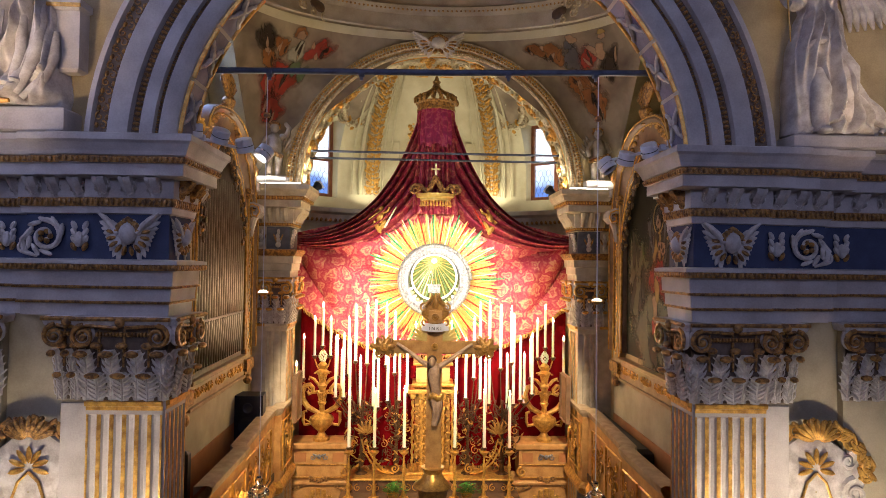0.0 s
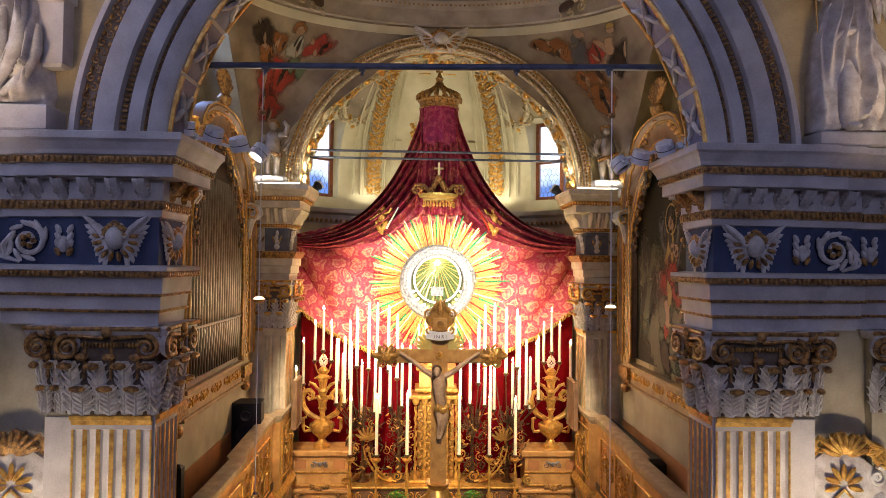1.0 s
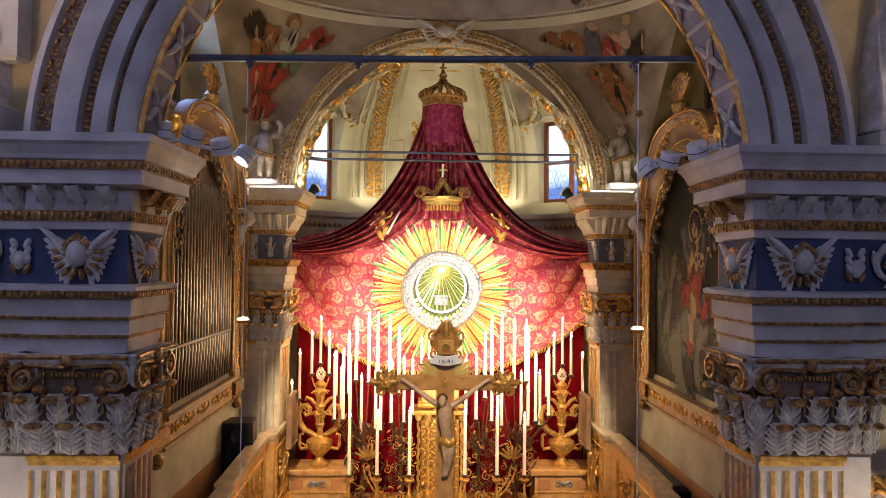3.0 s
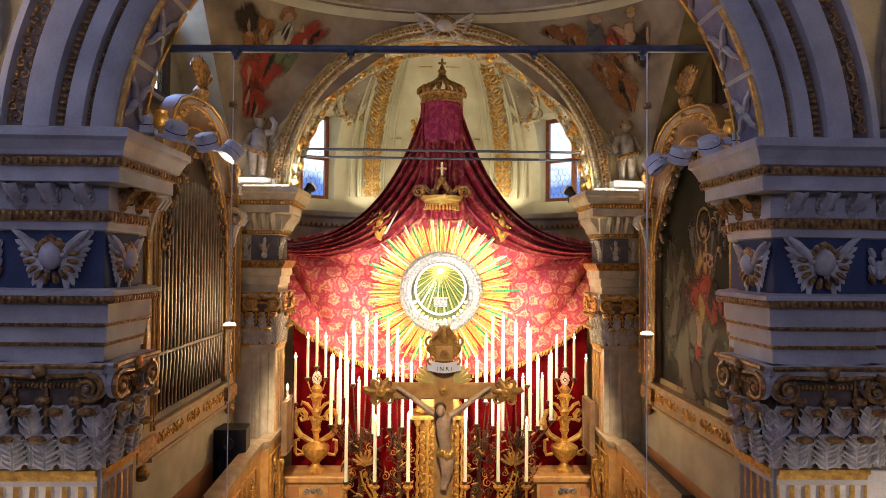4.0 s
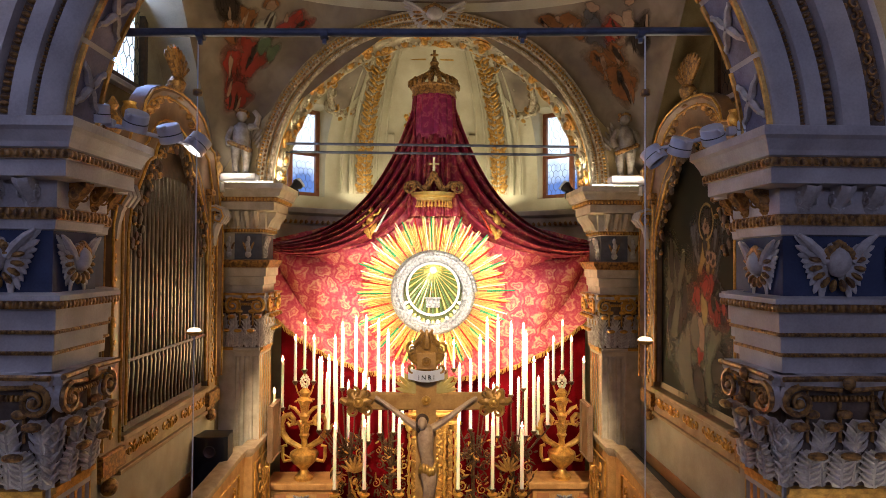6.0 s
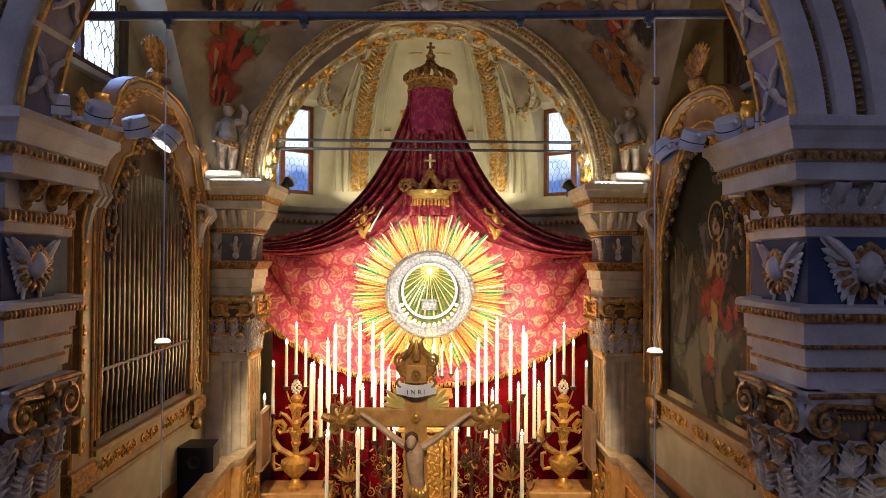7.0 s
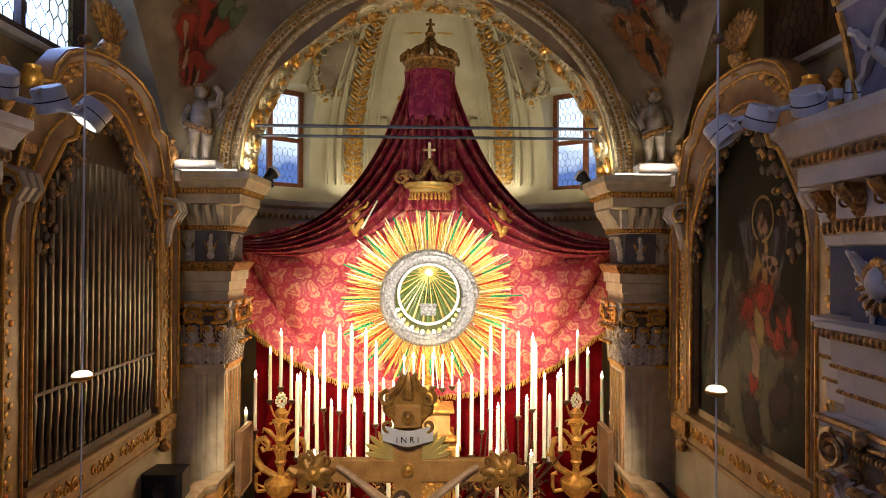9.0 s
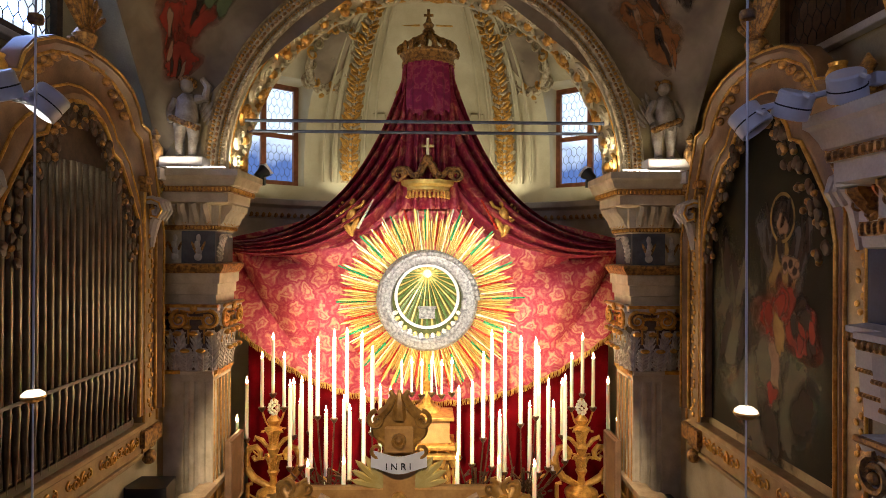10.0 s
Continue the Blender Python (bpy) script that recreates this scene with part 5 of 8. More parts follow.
def crown(name, at, r, k, label, group="", cross=True):
    """A gilt crown: banded ring, points, arched bows, orb and cross."""
    t = thing(name, at, label, "crown", group)
    x, y, z = at
    bm = bmesh.new()
    lathe(bm, [(r * 0.95, 0), (r * 1.03, 0.01 * k), (r * 1.03, 0.05 * k), (r * 0.98, 0.06 * k), (r, 0.16 * k), (r * 1.06, 0.18 * k), (r * 1.06, 0.21 * k), (r * 0.95, 0.21 * k)], at, 28)
    part("band", bm, GILT, t)
    for i in range(8):
        a = i * math.pi / 4 + 0.2
        bm = bmesh.new()
        pts = []
        for j in range(11):
            v = j / 10
            rr = r * (1.02 + 0.16 * math.sin(math.pi * min(1, v * 1.5))) * (1 - v ** 1.5) + 0.03
            pts.append((x + rr * math.cos(a), y + rr * math.sin(a), z + (0.2 + 0.30 * v ** 0.8 + 0.10 * v ** 4) * k))
        tube(bm, pts, [0.05 * k * (1 - 0.45 * j / 10) for j in range(11)], 7)
        for j in (2, 4, 6):
            ball(bm, pts[j], 0.05 * k, 6, 4)
        part("bow", bm, GILT, t)
        bm = bmesh.new()
        b_ = a + math.pi / 8
        px, py = x + 1.04 * r * math.cos(b_), y + 1.04 * r * math.sin(b_)
        for q, (dz, rr) in enumerate(((0.22, 0.04), (0.27, 0.05), (0.33, 0.035))):
            ball(bm, (px, py, z + dz * k), (rr * k, rr * k, 0.045 * k), 7, 5)
        part("crown_point", bm, GILT, t)
    bm = bmesh.new()
    lathe(bm, [(0.10, 0.56), (0.06, 0.60), (0.09, 0.66), (0.05, 0.70), (0.035, 0.76)], (x, y, z), 12)
    part("orb", bm, GILT, t)
    if cross:
        bm = bmesh.new()
        box(bm, x - 0.025 * k, x + 0.025 * k, y - 0.02, y + 0.02, z + 0.76 * k, z + 0.98 * k, 0.006)
        box(bm, x - 0.08 * k, x + 0.08 * k, y - 0.019, y + 0.019, z + 0.86 * k, z + 0.90 * k, 0.006)
        part("cross", bm, GILT, t)
    return t


crown("canopy_crown", (CX, 13.6, 8.98), 0.40, 0.92, "large gilt crown above the red hanging")
bm = bmesh.new()
rows = [[(-2.75 + 5.75 * i / 160, 13.99 + 0.012 * math.sin(i * 0.62), z) for i in range(161)] for z in (0.6, 5.6)]
quads(bm, rows)
t = thing("red_curtain", (CX, 13.99, 0.55), "deep red velvet curtain behind the altar", "curtain")
part("cloth", bm, VELVET, t)

# sunburst
SX, SZ, SY = 0.09, 5.43, 13.42
sun = thing("sunburst", (SX, SY, SZ - 1.35), "gilt sunburst monstrance with silver cloud ring", "sunburst")


def ray_mesh(name, r0, r1, w, d, mat, twist=False):
    bm = bmesh.new()
    if twist:
        n = 14
        rows = []
        for j in range(n + 1):
            v = j / n
            rows.append([(0.5 * w * (1 - 0.4 * v) * math.cos(k * math.pi / 2 + 3.2 * math.pi * v), 0.5 * w * math.sin(k * math.pi / 2 + 3.2 * math.pi * v), r0 + (r1 - r0) * v) for k in range(4)])
        quads(bm, rows, True)
    else:
        rows = [[(-w * k, 0, z), (-w * k * 0.3, -d, z), (w * k * 0.3, -d, z), (w * k, 0, z), (0, d, z)] for z, k in ((r0, 0.35), (r0 + (r1 - r0) * 0.85, 0.8), (r1, 0.12))]
        vs = quads(bm, rows, True)
        bm.faces.new(vs[-1])
    bmesh.ops.recalc_face_normals(bm, faces=bm.faces)
    me = bpy.data.meshes.new(name)
    bm.to_mesh(me)
    bm.free()
    me.materials.append(mat)
    return me


RAYS = [ray_mesh("ray", 0.70, 1.39, 0.030, 0.02, BRIGHT), ray_mesh("ray", 0.70, 1.22, 0.018, 0.014, GOLD), ray_mesh("ray", 0.70, 1.30, 0.024, 0.018, BRIGHT), ray_mesh("ray", 0.95, 1.44, 0.045, 0, GREENGLASS, True), ray_mesh("ray", 0.85, 1.36, 0.04, 0, REDGLASS, True), ray_mesh("ray", 0.72, 1.40, 0.036, 0, WAX, True)]
order = [0, 1, 2, 1, 0, 4, 1, 2, 1, 0, 5, 1, 2, 3]
for i in range(224):
    o = new("ray", RAYS[order[i % 14]])
    o.parent = sun
    o.matrix_parent_inverse = Matrix.Translation(sun.location).inverted()
    o.matrix_basis = Matrix.Translation((SX, SY + 0.03 * (i % 3), SZ)) @ Matrix.Rotation(2 * math.pi * i / 224, 4, "Y") @ Matrix.Diagonal((1, 1, 0.93 + 0.11 * random.random(), 1))
bm = bmesh.new()
rows = [[(SX + r * math.cos(2 * math.pi * i / 60), y, SZ + r * math.sin(2 * math.pi * i / 60)) for i in range(61)] for r, y in ((0.52, SY - 0.02), (0.54, SY - 0.09), (0.60, SY - 0.11), (0.72, SY - 0.10), (0.76, SY - 0.05), (0.76, SY + 0.02))]
quads(bm, rows)
for i in range(90):
    a = 2.4 * i
    rr = 0.56 + 0.19 * ((i * 0.618) % 1)
    ball(bm, (SX + rr * math.cos(a), SY - 0.10, SZ + rr * math.sin(a)), (0.05, 0.03, 0.045), 6, 4)
part("cloud_ring", bm, SILVER, sun, "embossed silver cloud ring")
bm = bmesh.new()
rows = [[(SX + r * math.cos(2 * math.pi * i / 48), y, SZ - 0.0 + r * math.sin(2 * math.pi * i / 48)) for i in range(49)] for r, y in ((0.54, SY - 0.02), (0.02, SY + 0.03))]
quads(bm, rows)
part("glory_ground", bm, material("olive_gilding", (0.10, 0.11, 0.012), (0.05, 0.06, 0.008), 0.5, 0.2, scale=9.0), sun, "olive gold ground")
OLIVE = material("olive_enamel", (0.10, 0.20, 0.04), (0.05, 0.11, 0.02), 0.3, scale=12.0)
hz = SZ + 0.40
for mt, nm, lab, ph in ((BRIGHT, "glory_work", "thin gilt rays", 0.0), (OLIVE, "enamel_work", "green enamel rays", 0.5)):
    bm = bmesh.new()
    for i in range(30):
        a = 2 * math.pi * (i + ph) / 30
        far = -0.36 * math.sin(a) + math.sqrt(max(0.0, 0.245 - (0.36 * math.cos(a)) ** 2))
        tube(bm, [(SX + k * math.cos(a), SY - 0.02, hz + k * math.sin(a)) for k in (0.06, max(0.08, far * 0.95))], [0.005, 0.005 + 0.018 * far], 5)
    part(nm, bm, mt, sun, lab, None, True, "stuff")
bm = bmesh.new()
tube(bm, [(SX + 0.465 * math.cos(math.pi * i / 30), SY - 0.07, SZ + 0.06 + 0.465 * math.sin(math.pi * i / 30)) for i in range(61)], 0.024, 8)
part("inner_ring", bm, WHITE, sun, "white inner ring")
bm = bmesh.new()
lathe(bm, [(0.001, 0), (0.04, 0.01), (0.06, 0.0), (0.07, -0.02)], (SX, SY - 0.05, hz), 24, (0, -1, 0))
part("host", bm, WAX, sun, "pale round centre")
for i in range(18):
    a = 2 * math.pi * i / 18
    bm = bmesh.new()
    ball(bm, (SX + 0.11 * math.cos(a), SY - 0.045, hz + 0.11 * math.sin(a)), (0.014, 0.012, 0.065), 6, 4, Matrix.Rotation(math.pi / 2 - a, 3, "Y"))
    part("host_petal", bm, BRIGHT, sun)
for i in range(15):
    a = math.pi * (1.10 + 0.80 * i / 14)
    bm = bmesh.new()
    ball(bm, (SX + 0.50 * math.cos(a), SY - 0.085, SZ - 0.03 + 0.50 * math.sin(a)), (0.034, 0.025, 0.045), 8, 6, Matrix.Rotation(math.pi / 2 - a, 3, "Y"))
    part("gem", bm, BRIGHT if i % 2 else WAX, sun)
bm = bmesh.new()
box(bm, SX - 0.12, SX + 0.12, SY - 0.10, SY - 0.03, SZ - 0.27, SZ - 0.12, 0.01)
box(bm, SX - 0.14, SX + 0.14, SY - 0.11, SY - 0.02, SZ - 0.12, SZ - 0.09, 0.006)
part("small_book", bm, SILVER, sun, "small silvered book shape")
for s_ in (-1, 1):
    bm, bg = bmesh.new(), bmesh.new()
    x, z = SX + s_ * 1.14, 6.62
    ball(bm, (x, SY - 0.05, z + 0.10), (0.08, 0.07, 0.13), 9, 6)
    ball(bm, (x - s_ * 0.02, SY - 0.06, z + 0.28), (0.055, 0.055, 0.065), 9, 6)
    ball(bm, (x + s_ * 0.05, SY - 0.04, z - 0.10), (0.06, 0.06, 0.16), 8, 5, Matrix.Rotation(s_ * 0.5, 3, "Y"))
    ball(bm, (x - s_ * 0.05, SY - 0.05, z - 0.08), (0.05, 0.05, 0.15), 8, 5, Matrix.Rotation(-s_ * 0.5, 3, "Y"))
    tube(bm, [(x - s_ * 0.06, SY - 0.07, z + 0.18), (x - s_ * 0.16, SY - 0.1, z + 0.22), (x - s_ * 0.2, SY - 0.1, z + 0.30)], 0.025, 6)
    for k in range(4):
        ball(bm, (x + s_ * (0.10 + 0.03 * k), SY + 0.02, z + 0.20 - 0.05 * k), (0.03, 0.02, 0.12), 6, 4, Matrix.Rotation(s_ * (0.5 + 0.2 * k), 3, "Y"))
    statue("angel_figurine", [(bm, GOLD)], "small gilt angel holding a striped torch", "figurine", None, "sunburst angels")
    t = thing("striped_torch", (x - s_ * 0.2, SY - 0.1, 6.6), "red and white spiral torch held by an angel", "torch", "striped torches")
    o = new("twisted_shaft", ray_mesh("twisted_shaft", 0, 0.5, 0.05, 0, REDGLASS if s_ > 0 else WAX, True))
    o.parent = t
    o.matrix_basis = Matrix.Translation((s_ * 0.10, 0, -0.1)) @ Matrix.Rotation(-s_ * 0.5, 4, "Y")
# tall crown over the sunburst
t = thing("throne_canopy", (SX, 13.45, 6.95), "small gilt canopy with tassels above the sunburst", "canopy")
bm = bmesh.new()
lathe(bm, [(0.28, 0), (0.33, 0.02), (0.34, 0.07), (0.40, 0.10), (0.42, 0.16), (0.30, 0.18)], (SX, 13.45, 7.05), 24)
part("cornice_ring", bm, BRIGHT, t)
for i in range(16):
    bm = bmesh.new()
    a = math.pi * (1 + (i + 0.5) / 16)
    lathe(bm, [(0.012, 0.10), (0.02, 0.05), (0.028, 0.0), (0.006, -0.02)], (SX + 0.33 * math.cos(a), 13.45 + 0.33 * math.sin(a), 6.96), 6)
    part("tassel", bm, GOLD, t)
for s_ in (-1, 1):
    bm = bmesh.new()
    fr = Frame((SX, 13.2, 0), (1, 0, 0), (0, -1, 0))
    scroll(bm, fr, s_ * 0.42, 0, 7.28, 0.10, -s_, 1.5, 0.36)
    tube(bm, [fr.at(s_ * a, 0, z) for a, z in ((0.42, 7.38), (0.30, 7.36), (0.22, 7.28), (0.12, 7.30), (0.07, 7.42), (0.0, 7.50))], [0.04, 0.055, 0.05, 0.06, 0.065, 0.05], 7)
    scroll(bm, fr, s_ * 0.17, 0.04, 7.27, 0.055, s_, 1.3, 0.36)
    ball(bm, fr.at(s_ * 0.34, 0.03, 7.30), (0.05, 0.04, 0.07), 7, 5)
    part("scroll", bm, GILT, t, "dark gilt scroll")
bm = bmesh.new()
ball(bm, (SX, 13.2, 7.50), (0.08, 0.07, 0.09), 10, 6)
part("boss", bm, GILT, t, "dark gilt boss")
bm = bmesh.new()
box(bm, SX - 0.02, SX + 0.02, 13.18, 13.21, 7.54, 7.83, 0.006)
box(bm, SX - 0.095, SX + 0.095, 13.181, 13.209, 7.69, 7.73, 0.006)
part("cross", bm, BRIGHT, t, "gilt cross")


def candle(x, y, top, length, r=0.031, group="altar candles"):
    t = thing("candle", (x, y, top - length), "tall burning white wax candle", "candle", group)
    bm = bmesh.new()
    lathe(bm, [(r * 1.05, 0), (r, 0.02), (r * 0.93, length - 0.01), (r * 0.7, length), (r * 0.2, length - 0.006)], (x, y, top - length), 10)
    part("wax", bm, WAX, t)
    bm = bmesh.new()
    lathe(bm, [(0.005, 0.0), (0.019, 0.016), (0.022, 0.032), (0.014, 0.065), (0.003, 0.105)], (x, y, top + 0.004), 8)
    part("flame", bm, FLAME, t, "lit flame")
    bm = bmesh.new()
    lathe(bm, [(0.015, -0.05), (0.03, -0.03), (0.05, 0.0), (0.055, 0.02), (0.04, 0.025)], (x, y, top - length - 0.002), 10)
    part("candle_cup", bm, BRONZE, t, "dark bronze cup")
    return t


GROUP = [(1.96, 4.27, 1.15), (1.87, 3.92, 0.95), (1.79, 4.22, 1.2), (1.70, 4.62, 1.1), (1.65, 4.12, 1.15), (1.55, 4.81, 1.05), (1.50, 3.83, 1.1), (1.36, 4.90, 1.2), (1.19, 4.90, 1.15), (1.18, 4.0, 1.1), (1.07, 3.83, 1.0), (0.95, 4.86, 1.2), (0.93, 4.12, 1.1), (0.80, 4.67, 1.15), (0.69, 4.12, 1.15), (0.50, 4.14, 0.95)]
for s_ in (-1, 1):
    stems = []
    for k in (0.72, 1.42):
        x = CX + s_ * k
        t = thing("candelabrum", (x, 13.15, 1.5), "dark bronze branched candelabrum behind the altar table", "candelabrum", "candelabra")
        bm = bmesh.new()
        lathe(bm, [(0.14, 0), (0.15, 0.03), (0.06, 0.08), (0.04, 0.2), (0.07, 0.3), (0.035, 0.42), (0.03, 0.9), (0.06, 1.0), (0.03, 1.1), (0.02, 1.5)], (x, 13.15, 1.5), 12)
        part("stem", bm, BRONZE, t)
        stems.append((x, t))
    for i, (d, top, ln) in enumerate(GROUP):
        j = 0.03 * math.sin(7.3 * i + 2 * s_)
        x, y = CX + s_ * (d + j), 12.95 + 0.42 * ((i * 0.618) % 1)
        top += 0.05 * math.sin(4.1 * i + s_)
        candle(x, y, top, ln)
        sx_, st = min(stems, key=lambda q: abs(q[0] - x))
        zb = top - ln - 0.05
        bm = bmesh.new()
        z0 = min(zb - 0.25, 2.75)
        pts = [(sx_ + (x - sx_) * v, 13.15 + (y - 13.15) * v, z0 + (zb - z0) * v ** 2.5 - 0.16 * math.sin(math.pi * min(1, v * 1.2)) * (1 - v)) for v in [q / 10 for q in range(11)]]
        tube(bm, pts, 0.012, 6)
        scroll(bm, Frame((pts[5][0], pts[5][1], 0), (1, 0, 0), (0, -1, 0)), 0, 0, pts[5][2] - 0.05, 0.06, s_, 1.2)
        part("branch", bm, BRONZE, st, "curled bronze branch")
    # six tall candles on brass sticks along the altar
    for d in (0.49, 1.06, 1.55):
        x = CX - 0.06 + s_ * d
        t = thing("candlestick", (x, 12.6, 1.22), "tall brass altar candlestick", "candlestick", "altar candlesticks")
        bm = bmesh.new()
        lathe(bm, [(0.11, 0), (0.12, 0.03), (0.05, 0.07), (0.03, 0.16), (0.055, 0.24), (0.025, 0.32), (0.022, 0.55), (0.045, 0.62), (0.022, 0.70), (0.02, 0.84)], (x, 12.6, 1.22), 12)
        part("shaft", bm, GOLD, t)
        bm = bmesh.new()
        lathe(bm, [(0.02, 0.84), (0.085, 0.90), (0.09, 0.92), (0.03, 0.92), (0.026, 0.97), (0.01, 0.97)], (x, 12.6, 1.22), 14)
        part("drip_pan", bm, GOLD, t)
        candle(x, 12.6, 3.22 + 0.08 * (1.55 - d), 1.02 + 0.08 * (1.55 - d))
# small candles under the sunburst
for i in range(6):
    x = SX - 0.36 + 0.145 * i
    candle(x, 13.05, 4.50 + 0.03 * (i % 2), 0.42, 0.018, "small candles")

# gilt scroll brackets and dark sprays between the candelabra
for s_ in (-1, 1):
    x = CX + s_ * 1.18
    t = thing("scroll_bracket", (x, 13.0, 1.54), "gilt openwork scroll bracket on the altar shelf", "bracket", "altar brackets")
    bm = bmesh.new()
    f = Frame((x, 13.0, 0), (s_, 0, 0), (0, -1, 0))
    for d in (0.0, 0.09):
        tube(bm, [f.at(a, 0, z) for a, z in ((-0.42 + d, 1.58), (-0.24 + d, 1.64), (-0.06 + d, 1.80), (0.08 + d, 2.02), (0.14 + d, 2.26))], [0.02, 0.022, 0.022, 0.02, 0.014], 6)
    for k in range(9):
        v = k / 8
        ball(bm, f.at(-0.30 + 0.46 * v, 0.01, 1.64 + 0.56 * v ** 1.5), (0.045, 0.02, 0.018), 6, 4, Matrix.Rotation(s_ * 0.8, 3, "Y"))
    scroll(bm, f, -0.44, 0.0, 1.68, 0.09, 1, 1.5, 0.22)
    part("scroll_frame", bm, GOLD, t)
    for k in range(7):
        bm = bmesh.new()
        a = radians(-60 + 20 * k)
        ball(bm, f.at(0.14 + 0.15 * math.sin(a), 0.02, 2.34 + 0.17 * math.cos(a)), (0.028, 0.02, 0.13), 6, 5, Matrix.Rotation(s_ * a, 3, "Y"))
        part("fan_leaf", bm, CARVED, t, "carved gilt leaf")
    for d in (0.72, 1.42):
        x = CX + s_ * d
        t = thing("metal_foliage", (x, 13.2, 1.54), "dark bronze and gilt leaf spray among the candelabra", "ornament", "metal sprays")
        rnd = random.Random(int(40 + 10 * d + s_))
        for nm, mt, cnt in (("bronze_foliage", BRONZE, 90), ("gilt_foliage", GOLD, 36)):
            bm = bmesh.new()
            for i in range(cnt):
                a, z = rnd.gauss(0, 0.19), rnd.uniform(1.6, 2.95)
                ball(bm, (x + a, 13.2 + rnd.uniform(-0.14, 0.10), z), (0.018, 0.012, rnd.uniform(0.04, 0.085)), 5, 4, Matrix.Rotation(rnd.uniform(-1.4, 1.4), 3, "Y"))
            for i in range(7):
                z, q = rnd.uniform(1.8, 2.8), rnd.choice((-1, 1))
                scroll(bm, Frame((x, 13.1, 0), (1, 0, 0), (0, -1, 0)), q * rnd.uniform(0.08, 0.26), 0, z, rnd.uniform(0.06, 0.10), q, 1.4, 0.14, 16)
            part(nm, bm, mt, t, "", None, True, "stuff")

# tabernacle and altar
t = thing("altar", (CX, 13.0, 0.55), "gilt and painted altar with stepped shelves", "altar")
for nm, q, mt in (("altar_table", (-1.65, 1.75, 12.35, 13.5, 0.55, 1.22), BROWNSTONE), ("shelf", (-1.55, 1.65, 12.85, 13.6, 1.22, 1.50), BROWNSTONE), ("shelf_edge", (-1.60, 1.70, 12.80, 13.6, 1.50, 1.54), GOLD), ("table_edge", (-1.7, 1.8, 12.3, 13.5, 1.22, 1.26), BROWNSTONE)):
    bm = bmesh.new()
    box(bm, *q, 0.008)
    part(nm, bm, mt, t)
for i in range(9):
    x = -1.45 + 0.38 * i
    bm = bmesh.new()
    f = Frame((x, 12.84, 0), (1, 0, 0), (0, -1, 0))
    for s_ in (-1, 1):
        scroll(bm, f, s_ * 0.08, 0.0, 1.36, 0.07, s_, 1.4, 0.2)
    part("shelf_ornament", bm, GOLD, t, "gilt scroll")
t = thing("tabernacle", (CX, 13.3, 1.54), "carved gilt tabernacle throne with twisted columns", "tabernacle")
bm = bmesh.new()
box(bm, CX - 0.36, CX + 0.36, 13.15, 13.6, 1.54, 3.3, 0.02)
part("body", bm, CARVED, t)
for s_ in (-1, 1):
    for k in (0.22, 0.40):
        bm = bmesh.new()
        pts = [(CX + s_ * k + 0.011 * math.cos(q * 1.3), 13.08 + 0.011 * math.sin(q * 1.3), 1.7 + 0.04 * q) for q in range(34)]
        tube(bm, pts, 0.026, 7)
        lathe(bm, [(0.05, 0), (0.05, 0.1), (0.04, 0.14)], (CX + s_ * k, 13.08, 1.58), 10)
        lathe(bm, [(0.04, 0), (0.065, 0.06), (0.07, 0.12)], (CX + s_ * k, 13.08, 3.04), 10)
        part("twisted_column", bm, GOLD, t)
for z, w, h in ((1.54, 0.5, 0.05), (3.16, 0.5, 0.07), (3.3, 0.42, 0.06), (3.72, 0.40, 0.05)):
    bm = bmesh.new()
    box(bm, CX - w, CX + w, 13.0, 13.6, z, z + h, 0.012)
    part("ledge", bm, GOLD, t)
bm = bmesh.new()
box(bm, CX - 0.34, CX + 0.34, 13.1, 13.55, 3.36, 3.74, 0.02)
part("throne_base", bm, YELLOWWOOD, t)
bm = bmesh.new()
for i in range(160):
    a, z = -0.34 + 0.68 * ((i * 0.618) % 1), 1.7 + 1.9 * i / 160
    ball(bm, (CX + a, 13.13, z), (0.022, 0.025, 0.05), 6, 4, Matrix.Rotation(i, 3, "Y"))
part("carved_foliage", bm, GOLD, t, "carved gilt foliage", None, True, "stuff")
bm = bmesh.new()
lathe(bm, [(0.22, 0), (0.2, 0.05), (0.08, 0.12), (0.05, 0.3), (0.12, 0.4), (0.04, 0.45)], (SX, 13.42, 3.77), 14)
part("sunburst_foot", bm, GOLD, t, "gilt foot under the sunburst")
bm = bmesh.new()
tube(bm, [(SX, 13.44, 3.9), (SX, 13.44, 4.75)], 0.04, 8)
part("sunburst_pole", bm, GOLD, t)
